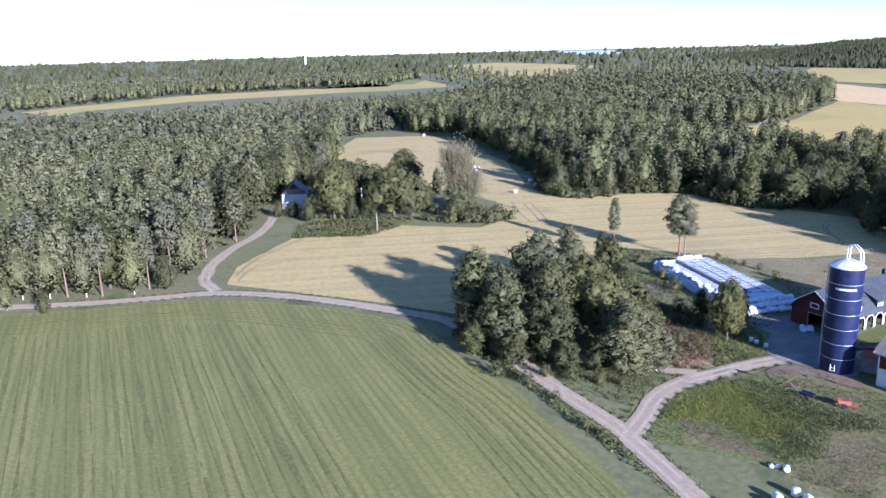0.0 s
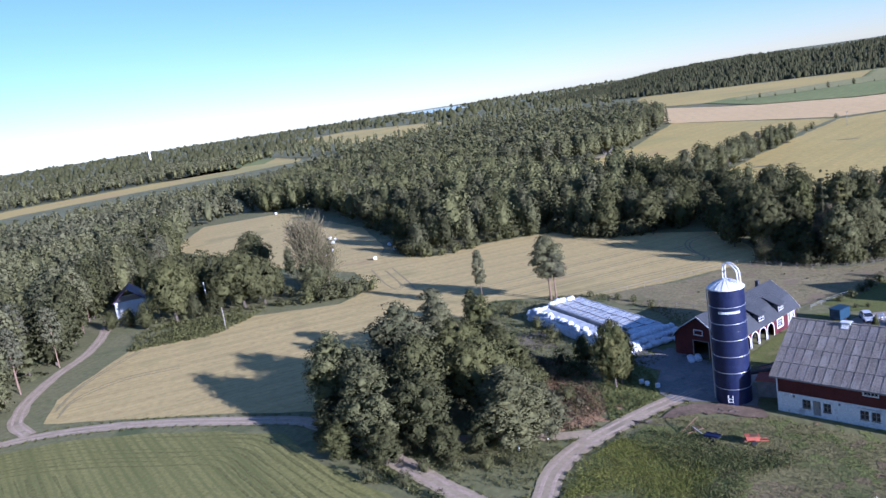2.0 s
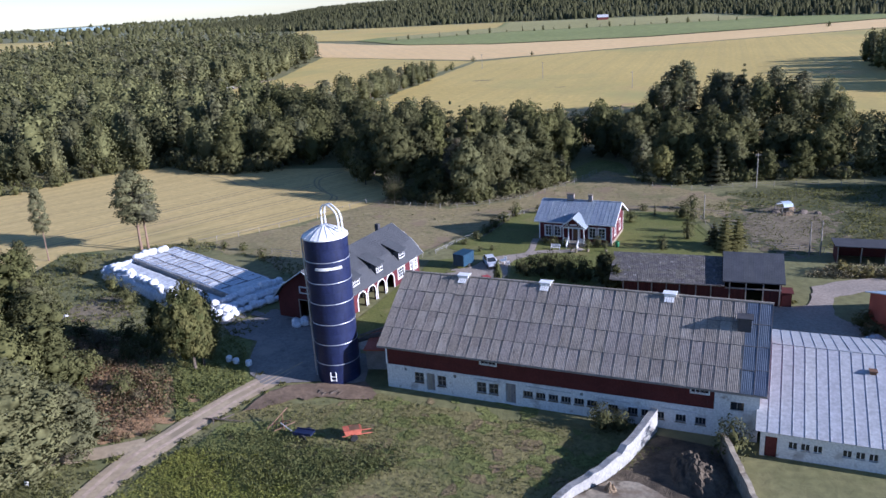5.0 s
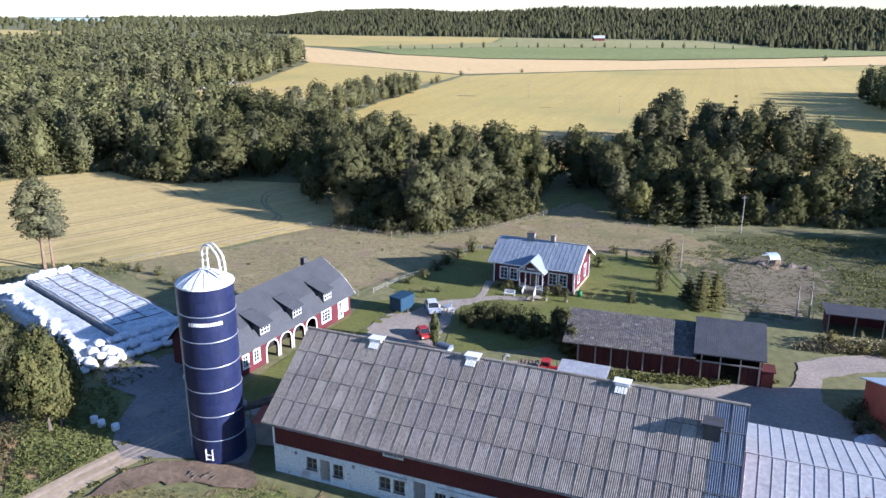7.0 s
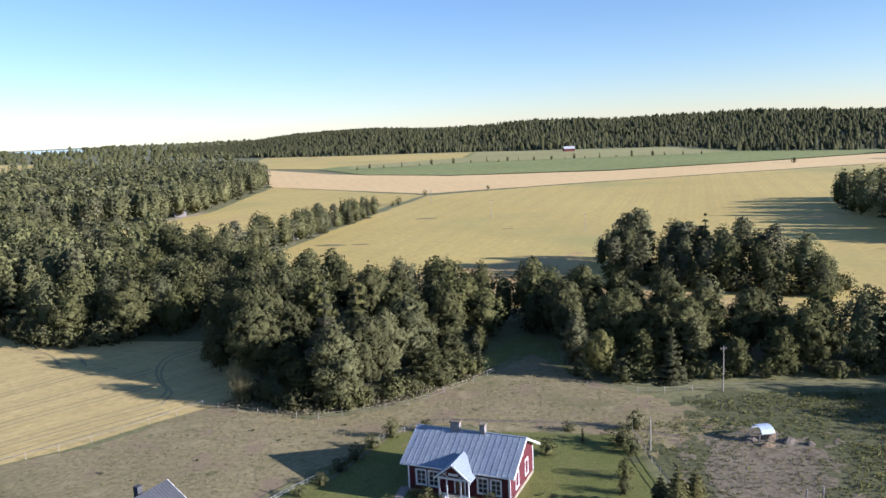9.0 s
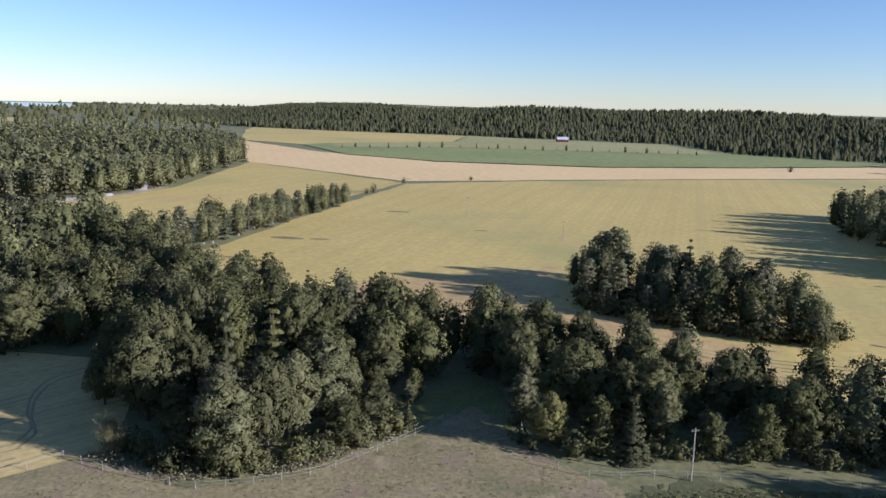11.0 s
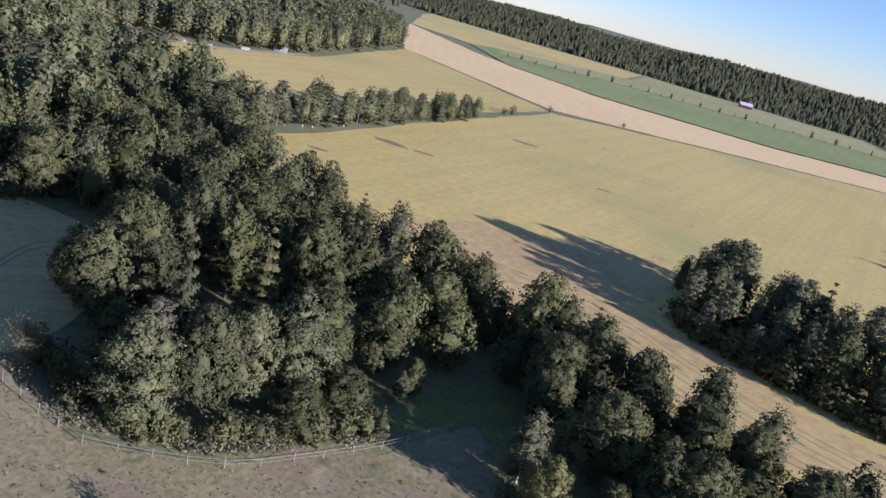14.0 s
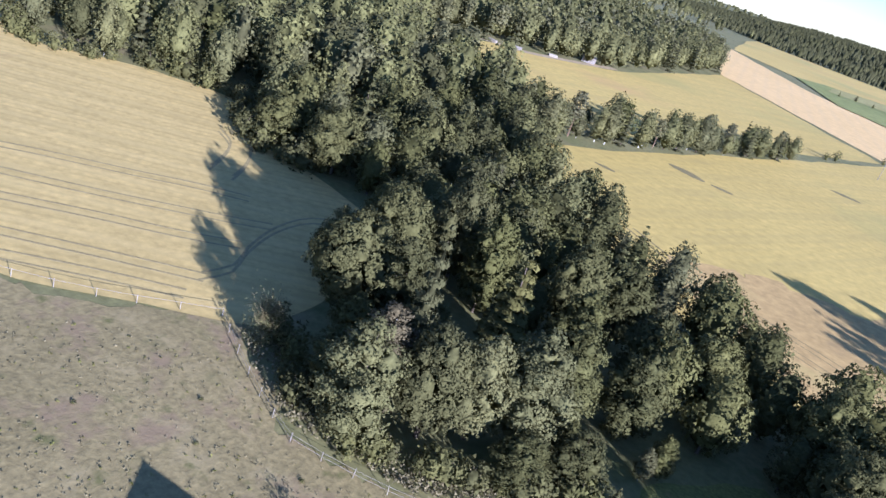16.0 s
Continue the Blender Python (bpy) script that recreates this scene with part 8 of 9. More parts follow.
def car(x, y, rz, paint, label):
    e = thing("car", x, y, rz, 0, label, "car")
    low_ = [(-2.1, 0.35), (2.1, 0.35), (2.15, 0.62), (1.95, 0.84), (1.0, 0.92), (-1.75, 0.95), (-2.1, 0.85), (-2.16, 0.6)]
    bm = bmesh.new()
    extrude(bm, low_, -0.84, 0.84, "y")
    bmesh.ops.bevel(bm, geom=list(bm.edges), offset=0.06, segments=2, affect="EDGES")
    part("body", bm, paint, e, smooth=False)
    bm = bmesh.new()
    a = [(-1.75, 0.94), (1.0, 0.91), (0.35, 1.40), (-1.25, 1.42)]
    lo = [bm.verts.new((u, s * 0.78, v)) for s in (-1, 1) for u, v in a[:2]]
    hi = [bm.verts.new((u, s * 0.62, v)) for s in (-1, 1) for u, v in a[2:]]
    bm.faces.new((lo[0], lo[1], hi[0], hi[1])), bm.faces.new((lo[3], lo[2], hi[3], hi[2]))
    bm.faces.new((lo[1], lo[3], hi[2], hi[0])), bm.faces.new((lo[2], lo[0], hi[1], hi[3]))
    part("windows", bm, M["glass"], e, "dark car windows")
    part("roof", boxes((-1.22, 0.33, -0.62, 0.62, 1.40, 1.46)), paint, e)
    for s in (-1, 1):
        part("pillar", (lambda b: (tube(b, [(0.98, s * 0.78, 0.92), (0.34, s * 0.63, 1.42)], 0.03), tube(b, [(-1.73, s * 0.78, 0.95), (-1.24, s * 0.63, 1.43)], 0.04), b)[-1])(bmesh.new()), paint, e)
        part("headlight", boxes((2.1, 2.16, s * 0.62 - 0.16, s * 0.62 + 0.16, 0.6, 0.74)), M["white"], e, "clear headlight")
        part("tail_light", boxes((-2.18, -2.12, s * 0.62 - 0.14, s * 0.62 + 0.14, 0.66, 0.82)), M["redpaint"], e, "red tail light")
        for wx in (-1.3, 1.3):
            wheel(e, wx, s * 0.78, 0.31, 0.2)
    part("bumper", boxes((2.1, 2.2, -0.8, 0.8, 0.38, 0.54), (-2.2, -2.1, -0.8, 0.8, 0.38, 0.54)), M["black"], e)
    return e


car(-17.4, 39.6, -72, M["carwhite"], "pale silver estate car parked on gravel")
tr = thing("box_trailer", -21.6, 39.2, 62, 0, "tall blue box trailer parked on gravel", "trailer")
bm = boxes((-1.5, 1.5, -1.0, 1.0, 0.5, 2.35))
bmesh.ops.bevel(bm, geom=list(bm.edges), offset=0.05, segments=2, affect="EDGES")
part("box", bm, M["bluepaint"], tr)
part("roof", boxes((-1.55, 1.55, -1.05, 1.05, 2.352, 2.42)), M["bluepaint"], tr, "pale blue roof")
part("drawbar", (lambda b: tube(b, [(1.5, 0, 0.55), (2.6, 0, 0.5)], 0.06))(bmesh.new()), M["steel"], tr)
for s in (-1, 1):
    wheel(tr, 0, s * 0.95, 0.34, 0.2)


gt = thing("garden_trailer", -14.1, 26.6, -30, 0, "small blue-grey garden trailer with rounded cover", "trailer")
bm = boxes((-0.95, 0.95, -0.6, 0.6, 0.35, 0.8))
bmesh.ops.bevel(bm, geom=list(bm.edges), offset=0.05, segments=2, affect="EDGES")
part("box", bm, M["seam"], gt)
cv = [(0.6 * math.cos(math.pi * k / 8), 0.8 + 0.38 * math.sin(math.pi * k / 8)) for k in range(9)]
part("cover", (lambda b: extrude(b, cv, -0.95, 0.95, "x"))(bmesh.new()), M["bluesheet"], gt, "grey-blue rounded cover")
part("drawbar", (lambda b: tube(b, [(0.95, 0, 0.42), (1.7, 0, 0.35)], 0.04))(bmesh.new()), M["steel"], gt)
for s_ in (-1, 1):
    wheel(gt, 0, s_ * 0.68, 0.28, 0.16)
red_car = car(-17.3, 30.8, -66, M["redpaint"], "small red hatchback parked on gravel")
red_car.matrix_world = pose(-17.3, 30.8, 0, 0, 0, -66) @ Matrix.Diagonal((0.74, 0.82, 0.88, 1))


def tractor(x, y, rz, paint, label):
    e = thing("tractor", x, y, rz, 0, label, "tractor")
    bm = boxes((0.2, 2.1, -0.35, 0.35, 0.8, 1.45))
    bmesh.ops.bevel(bm, geom=list(bm.edges), offset=0.08, segments=2, affect="EDGES")
    part("bonnet", bm, paint, e)
    part("chassis", boxes((-1.2, 2.0, -0.22, 0.22, 0.5, 0.85)), M["black"], e)
    part("cab", boxes((-1.0, 0.2, -0.7, 0.7, 0.95, 1.35), (-0.95, -0.87, -0.68, -0.6, 1.35, 2.4), (-0.95, -0.87, 0.6, 0.68, 1.35, 2.4), (0.1, 0.18, -0.68, -0.6, 1.35, 2.4), (0.1, 0.18, 0.6, 0.68, 1.35, 2.4)), paint, e)
    part("cab_glass", boxes((-0.86, 0.09, -0.64, 0.64, 1.36, 2.38)), M["glass"], e, "dark cab glass")
    part("cab_roof", boxes((-1.1, 0.35, -0.8, 0.8, 2.4, 2.55)), paint, e)
    for s in (-1, 1):
        wheel(e, -0.75, s * 0.85, 0.75, 0.42)
        wheel(e, 1.6, s * 0.75, 0.45, 0.3)
        part("mudguard", boxes((-1.35, -0.1, s * 0.85 - 0.22, s * 0.85 + 0.22, 1.52, 1.6)), paint, e)
    part("exhaust", (lambda b: tube(b, [(1.2, 0.3, 1.4), (1.2, 0.3, 2.5)], 0.05))(bmesh.new()), M["black"], e)
    return e


rt = tractor(-1.6, 22.6, -10, M["redpaint"], "red farm tractor behind the barn")
rt.matrix_world = pose(-1.6, 22.6, 0, 0, 0, -10) @ Matrix.Diagonal((0.75, 0.75, 0.62, 1))
hv = thing("forage_harvester", -4.9, 22.2, -5, 0, "dirty grey trailed forage harvester behind the barn", "harvester")
bm = boxes((-0.2, 2.2, -0.8, 0.8, 0.7, 1.35))
bmesh.ops.bevel(bm, geom=list(bm.edges), offset=0.08, segments=2, affect="EDGES")
part("body", bm, M["greenpaint"], hv)
part("tank_slats", boxes(*[(-0.1 + 0.4 * k, 0.08 + 0.4 * k, -0.82, 0.82, 1.35, 1.43) for k in range(6)]), M["straw"], hv, "cream slatted top")
part("side_frame", boxes((-2.0, -0.4, -0.8, -0.72, 0.5, 0.58), (-2.0, -0.4, -0.8, -0.72, 1.3, 1.38), (-2.0, -1.92, -0.8, -0.72, 0.5, 1.38), (-1.2, -1.12, -0.8, -0.72, 0.5, 1.38), (-0.48, -0.4, -0.8, -0.72, 0.5, 1.38)), M["steel"], hv)
part("spout", (lambda b: tube(b, smooth_line([(-1.8, 0, 0.8), (-1.85, 0, 1.7), (-1.6, 0.1, 1.95), (-1.2, 0.2, 1.8)], 0.2), 0.16, 0.24, 8))(bmesh.new()), M["greenpaint"], hv)
for s in (-1, 1):
    wheel(hv, 1.0, s * 0.95, 0.5, 0.3)

# ---- the hay feeder ----
fd = thing("hay_feeder", 34.4, 67.2, 15, 0, "low steel hay feeder with curved pale blue cover", "feeder")
bm = bmesh.new()
arc = [(1.25 * math.cos(math.pi * k / 10), 1.2 + 0.75 * math.sin(math.pi * k / 10)) for k in range(11)]
extrude(bm, arc + [(y * 0.96, z - 0.05) for y, z in arc[::-1]], -0.9, 0.9, "x")
part("roof", bm, M["palemetal"], fd, "pale blue curved cover")
for x in (-1.2, 1.2):
    for y in (-1.2, 1.2):
        part("post", boxes((x - 0.05, x + 0.05, y - 0.05, y + 0.05, 0, 1.35)), M["fibredark"], fd)
for y in (-1.2, 1.2):
    bm = bmesh.new()
    for z in (0.35, 1.1):
        tube(bm, [(-1.2, y, z), (1.2, y, z)], 0.035)
    for k in range(7):
        tube(bm, [(-1.1 + 0.36 * k, y, 0.33), (-0.95 + 0.36 * k, y, 1.12)], 0.02, sides=5)
    part("rack", bm, M["fibredark"], fd)
heap(32.6, 66.6, 1.1, 0.8, 0.7, M["greystraw"], "trampled grey hay on earth", 15.0, 20, "hay", "hay")
heap(37.3, 66.2, 1.3, 0.9, 0.6, M["greystraw"], "trampled grey hay on earth", 16.0, 50, "hay", "hay")
heap(34.2, 64.9, 1.2, 0.7, 0.4, M["straw"], "dry hay spilled on earth", 17.0, 10, "hay", "hay")
heap(36.0, 68.8, 1.5, 0.7, 0.5, M["straw"], "dry hay spilled on earth", 18.0, 70, "hay", "hay")
heap(35.0, 67.0, 1.0, 1.0, 1.0, M["straw"], "dry hay heaped inside the feeder", 12.0, 0, "hay", "hay")
heap(39.6, 65.3, 0.8, 0.6, 0.5, M["greystraw"], "trampled grey hay on earth", 13.0, 0, "hay", "hay")

# ---- poles, fences ----
def pole(x, y, h, label, arm=1.6, mat="wood", r=0.13):
    e = thing("power_pole", x, y, 20, 0, label, "pole")
    bm = bmesh.new()
    tube(bm, [(0, 0, -0.3), (0.03, 0, h * 0.5), (0, 0, h)], r, r * 0.65, 8)
    part("shaft", bm, M[mat], e)
    if arm:
        part("crossarm", boxes((-arm / 2, arm / 2, -0.05, 0.05, h - 0.45, h - 0.33)), M["fibredark"], e)
        for k in (-1, 0, 1):
            bm = bmesh.new()
            lathe(bm, [(0.03, 0), (0.06, 0.05), (0.05, 0.14), (0.02, 0.18)], 8, (k * arm * 0.42, 0, h - 0.33))
            part("insulator", bm, M["fibredark"], e)
    return e


pole(33.8, 85.2, 7.2, "grey wooden power pole at the pasture edge", 1.1)
pole(-10.6, 314, 8.0, "thin power pole in the grain field")
pole(26.8, 261, 7.0, "thin power pole in the grain field")
pole(-46, 385, 8.0, "thin power pole in the grain field")
pole(-179.3, 34.8, 8.7, "pale wooden pole beside the garden", 0, "white", 0.2)
pole(-158.4, 21.5, 5.9, "thin grey pole at the field edge", 0, "wood", 0.16)
pole(31.0, 42.0, 5.5, "thin wooden pole near the shelter", 0)
pole(32.8, 42.6, 5.5, "thin wooden pole near the shelter", 0)
pole(19.5, 63.5, 4.5, "wooden pole at the garden corner", 0)
for a, b in (((33.8, 85.2, 7.0), (150, 92, 9)), ((33.8, 85.2, 7.0), (36, 77, 0.1)), ((33.8, 85.2, 6.6), (39, 79, 0.1))):
    bm = bmesh.new()
    p, q = Vector(a), Vector(b)
    sag = 0.02 * (q - p).length if b[2] > 1 else 0
    tube(bm, [p.lerp(q, k / 12) - Vector((0, 0, sag * 4 * (k / 12) * (1 - k / 12))) for k in range(13)], 0.01, sides=4)
    tagged(part("wire", bm, M["black"]), "thin overhead wire or stay at the pole", "wire")


def fence(line, gap, h, mat, label, rails=(0.5, 0.95), r=0.05, rail_r=0.03):
    pts = smooth_line(line, 0.5)
    e = thing("fence", pts[0].x, pts[0].y, 0, 0, label, "fence")
    o = Vector((pts[0].x, pts[0].y, 0))
    at, acc, posts_ = [], 0.0, [pts[0]]
    for a, b in zip(pts, pts[1:]):
        acc += (b - a).length
        if acc >= gap:
            posts_.append(b)
            acc = 0.0
    bm = bmesh.new()
    tube(bm, [(0, 0, -0.2), (0, 0, h)], r, r * 0.9, 6)
    first = part("post", bm, M[mat], e)
    for p in posts_[1:]:
        piece("post", first.data, e, pose(p.x - o.x, p.y - o.y, 0, 3 * math.sin(p.x), 3 * math.cos(p.y), 0))
    for z in rails:
        bm = bmesh.new()
        tube(bm, [(p.x - o.x, p.y - o.y, z) for p in posts_], rail_r, sides=5)
        part("rail", bm, M[mat], e)
    return e


fence([(-46.5, 79.5), (-38, 76.6), (-30, 74.6), (-25.7, 74.3), (-14.5, 79.2), (-9, 84.8), (-2.3, 93.6), (3.0, 103)], 3.2, 1.15, "wood", "pale wire fence along the wood's edge", (0.5, 0.95), 0.04, 0.016)
fence([(-72.5, 52.2), (-57, 65.8), (-46.5, 79.5)], 4.0, 1.1, "wood", "pale wire fence along the stubble", (0.95,), 0.045, 0.02)
fence([(13.5, 87.6), (22.5, 84.2), (33.5, 86.0), (60, 85.5)], 4.0, 1.1, "wood", "wooden rail fence of the pasture", (0.5, 0.95), 0.045, 0.018)
fence([(-27, 45.6), (-23.6, 51.9), (-20.2, 56.5), (-16.2, 66), (-11.2, 71)], 2.8, 0.8, "limewall", "white painted garden rail fence", (0.4, 0.72), 0.045, 0.026)
fence([(-56, 47), (-44, 43.5), (-31, 43.5), (-27, 45.6)], 3.6, 1.0, "wood", "weathered rail fence of the pasture", (0.5, 0.9))
fence([(21, 48), (27, 45.5), (33, 43.4), (33.8, 40)], 3.0, 1.1, "wood", "wooden three-rail paddock fence", (0.4, 0.75, 1.05))
fence([(18, 69), (19.4, 58), (21, 49)], 2.6, 0.9, "wood", "low weathered garden rail fence", (0.5, 0.8))

# ---- garden ----
bench = thing("garden_bench", -7.2, 46.9, -12, 0, "white painted garden bench before the house", "bench")
part("seat", boxes((-0.8, 0.8, -0.22, -0.1, 0.42, 0.46), (-0.8, 0.8, -0.07, 0.05, 0.42, 0.46), (-0.8, 0.8, 0.08, 0.2, 0.42, 0.46)), M["white"], bench)
part("backrest", boxes((-0.8, 0.8, 0.24, 0.28, 0.55, 0.7), (-0.8, 0.8, 0.24, 0.28, 0.75, 0.95)), M["white"], bench)
for x in (-0.75, 0.68):
    for y in (-0.2, 0.2):
        part("leg", boxes((x, x + 0.07, y, y + 0.07, 0, 0.42 if y < 0 else 0.95)), M["white"], bench)
table = thing("garden_table", -15.4, 40.0, 0, 0, "round pale blue garden table", "table")
bm = bmesh.new()
lathe(bm, [(0.6, 0.70), (0.62, 0.72), (0.6, 0.745)], 24)
part("tabletop", bm, M["seam"], table)
for k in range(4):
    a = math.pi / 2 * k + 0.6
    bm = bmesh.new()
    tube(bm, [(0.15 * math.cos(a), 0.15 * math.sin(a), 0.7), (0.42 * math.cos(a), 0.42 * math.sin(a), 0)], 0.03)
    part("leg", bm, M["white"], table)


def garden_chair(x, y, rz):
    e = thing("garden_chair", x, y, rz, 0, "white plastic garden chair at the table", "chair", "chairs at the garden table")
    part("seat", boxes((-0.24, 0.24, -0.24, 0.22, 0.40, 0.44)), M["white"], e)
    part("backrest", boxes((-0.24, 0.24, 0.2, 0.25, 0.44, 0.88)), M["white"], e)
    for a in (-0.22, 0.18):
        for b in (-0.22, 0.18):
            part("leg", boxes((a, a + 0.04, b, b + 0.04, 0, 0.4)), M["white"], e)


garden_chair(-14.6, 39.3, 200)
garden_chair(-16.3, 39.7, 70)
garden_chair(-15.2, 41.0, -20)
plant("alder", -15.5, 27.9, 4.9, 1.5, 0, "narrow pale green columnar juniper beside the drive", leaf="weed")
for x, y, h, wd in [(-12.6, 36.4, 2.2, 0.9), (-11.2, 37.4, 2.3, 1.0), (-9.6, 36.6, 2.8, 0.9), (-8.0, 36.4, 3.3, 0.8), (-6.6, 35.4, 3.0, 0.9), (-5.2, 34.2, 3.6, 0.75), (-3.6, 33.6, 3.4, 0.8), (-2.4, 32.6, 2.8, 0.9), (-7.0, 33.2, 2.4, 0.9), (-9.4, 34.2, 2.2, 1.0), (-4.8, 31.8, 2.2, 1.0), (-11.6, 34.6, 1.9, 1.0)]:
    tree("bush", x, y, h, 0, "dense dark lilac hedge", "garden bushes", wd, leaf="leafdark")
tree("spruce", -13.1, 36.0, 3.2, 0, "dark columnar juniper at the end of the hedge", wide=0.4)
for x, y, h, w in [(0.2, 29.6, 5.4, 3.4), (0.9, 27.2, 4.4, 3.0), (-0.6, 32.0, 4.6, 2.8)]:
    plant("alder", x, y, h, w, 0, "leafy young tree beside the cart shed")
for x, y, h, wd in [(-8.9, 50.6, 1.3, 1.0), (-7.6, 50.0, 1.7, 0.9), (-5.6, 48.6, 1.5, 0.6), (-1.9, 47.6, 1.6, 0.7), (-0.3, 48.2, 1.9, 0.8), (0.9, 47.6, 1.3, 0.9)]:
    tree("bush", x, y, h, 0, "flowering shrub at the house wall", "garden bushes", wd)
for x, y, h, wd in [(18.7, 70.3, 2.6, 1.0), (15.4, 55.5, 2.6, 0.8), (14.8, 51.6, 2.2, 0.8), (6.6, 62.0, 2.2, 1.1), (9.6, 70.0, 1.4, 1.2)]:
    tree("bush", x, y, h, 0, "garden shrub on the lawn", "garden bushes", wd)
for x, y, h, wd in [(16.0, 65.0, 2.8, 1.3), (17.2, 62.6, 2.2, 1.0)]:
    tree("bush", x, y, h, 0, "reddish-leaved shrub on the lawn", "garden bushes", wd)
for x, y, h, wd in [(9.9, 46.3, 2.4, 0.7)]:
    tree("bush", x, y, h, 0, "young garden fruit tree", "garden bushes", wd)
for x, y, h, wd in [(-22.5, 50.5, 1.4, 1.1), (-20.8, 53.5, 1.5, 1.1), (-19.2, 57, 1.8, 1.2), (-18.0, 60.5, 2.2, 1.1), (-16.4, 64.0, 2.0, 1.1), (-14.4, 67.5, 2.8, 0.8), (-10, 69.8, 1.8, 1.0)]:
    tree("bush", x, y, h, 0, "currant bush along the fence", "garden bushes", wd)
for x, y, h, wd in [(-21.5, 46.0, 0.9, 1.0), (-19.6, 46.6, 0.9, 1.0), (-17.6, 47.2, 0.9, 1.0)]:
    tree("bush", x, y, h, 0, "low currant bush on the lawn", "garden bushes", wd)
for x, y, h, w in ((19.4, 45.4, 6.0, 4.6), (21.6, 47.0, 5.2, 4.2), (18.2, 48.4, 4.0, 3.2)):
    plant("spruce", x, y, h, w, 0, "loose bushy young larch behind the cart shed", "young larches", leaf="olive")
tree("spruce", 11.2, 66, 2.4, 0, "small spruce on the lawn")
barrel = thing("water_barrel", 2.9, 48.0, 0, 0, "green plastic rain barrel at the house corner", "barrel")
part("body", (lambda b: lathe(b, [(0.02, 0), (0.28, 0), (0.34, 0.3), (0.35, 0.55), (0.3, 0.9), (0.33, 0.92), (0.33, 0.97), (0.28, 0.97), (0.26, 0.85), (0.02, 0.85)], 18))(bmesh.new()), M["barrelgreen"], barrel)
for x, y, s in ((-3.9, 45.1, 1.0), (-4.6, 46.0, 0.9), (-2.0, 45.6, 1.1), (0.9, 45.4, 0.9)):
    pot = thing("flower_pot", x, y, 0, 0, "pale flower pot with flowering plants by the path", "flower pot", "flower pots by the porch")
    part("pot", (lambda b: lathe(b, [(0.02, 0), (0.17 * s, 0), (0.26 * s, 0.4 * s), (0.28 * s, 0.4 * s), (0.28 * s, 0.45 * s), (0.23 * s, 0.45 * s), (0.2 * s, 0.36 * s), (0.02, 0.36 * s)], 14))(bmesh.new()), M["slab"], pot)
    gp = np.random.default_rng(int(s * 100 + x * 7) + 60)
    c = gp.normal(0, 0.17 * s, (90, 3)) + np.array([0, 0, 0.62 * s])
    v, f, nv = sprays(gp, c, c - np.array([0, 0, 0.3 * s]), 0.07)
    ob = new("plant", np_mesh("plant", v, f, M["weed"], nv))
    ob.parent = pot
    tagged(ob, "leafy green plants", kind="stuff")
for x, y, h in ((34, 33, 1.6), (36, 32.5, 1.4), (38.5, 32, 1.5), (40.5, 31.5, 1.3), (33, 35, 1.8), (36.5, 34, 1.2)):
    tree("bush", x, y, h, 1, "dry yellowish bush by the drive", "bushes by the drive", 1.4, leaf="yellowleaf")
for x, y, h in ((29, 16, 1.6), (30, 14, 1.4), (28.6, 13, 1.2), (30.4, 18, 1.3)):
    tree("bush", x, y, h, 1, "low green bush by the drive", "bushes by the drive", 1.4)

# ---- grass tussocks and weeds ----
def tufts(name, outline, n, size, mat, seed, label, height=1.0, avoid=()):
    """Countless small leafy tufts on the ground."""
    g = np.random.default_rng(seed)
    o = np.array(outline)
    p = g.uniform(o.min(0), o.max(0), (n * 2, 2))
    p = p[inside(p, list(outline))]
    dens = np.array([noise.noise((x * 0.16, y * 0.16, seed)) for x, y in p])
    p = p[dens + g.uniform(-0.5, 0.5, len(p)) > -0.12][:n]
    for line, w in avoid:
        p = p[off_line(p, [tuple(q) for q in smooth_line(line)]) > w]
    k = 5
    c = np.repeat(np.column_stack([p, np.full(len(p), 0.12)]), k, 0) + g.normal(0, 1, (len(p) * k, 3)) * np.array([size * 0.9, size * 0.9, 0.05])
    c[:, 2] = np.abs(g.normal(0, 0.16, len(c))) * height + 0.08
    out = np.column_stack([g.normal(0, 0.4, (len(c), 2)), np.full(len(c), 0.7)])
    v, f, nv = sprays(g, c, out, size)
    ob = new(name, np_mesh(name, v, f, M[mat], nv))
    return tagged(ob, label, "weeds", kind="stuff")


RD = [(ROAD, 2.3), (LOOP, 2.4), (SIDE, 1.8), (NORTH, 2.2)]
M["rusty"] = foliage("rust_brown_dock", (0.250, 0.147, 0.074), (0.350, 0.231, 0.115))
M["scrub"] = foliage("dry_brown_scrub", (0.125, 0.088, 0.052), (0.20, 0.142, 0.082))
M["drygrass"] = foliage("dry_grass", (0.25, 0.22, 0.115), (0.33, 0.285, 0.155))
M["hayblade"] = foliage("grazed_dry_grass", (0.27, 0.235, 0.125), (0.36, 0.31, 0.17))
M["grass"] = foliage("rough_grass_blades", (0.131, 0.136, 0.046), (0.184, 0.176, 0.066))
M["lush"] = foliage("lush_green_grass", (0.177, 0.189, 0.045), (0.251, 0.246, 0.065))
tufts("weeds", [(-43, -14), (-41, -10.5), (-36, -10.5), (-30, -12.5), (-22, -12.5), (-20, -15.5), (-24, -17.5), (-26, -20), (-25.5, -27), (-28, -32), (-31, -30), (-32, -23), (-36, -18.5)], 5200, 0.10, "weed", 61, "broad-leaved green weeds in the rough paddock", 2.2, RD)
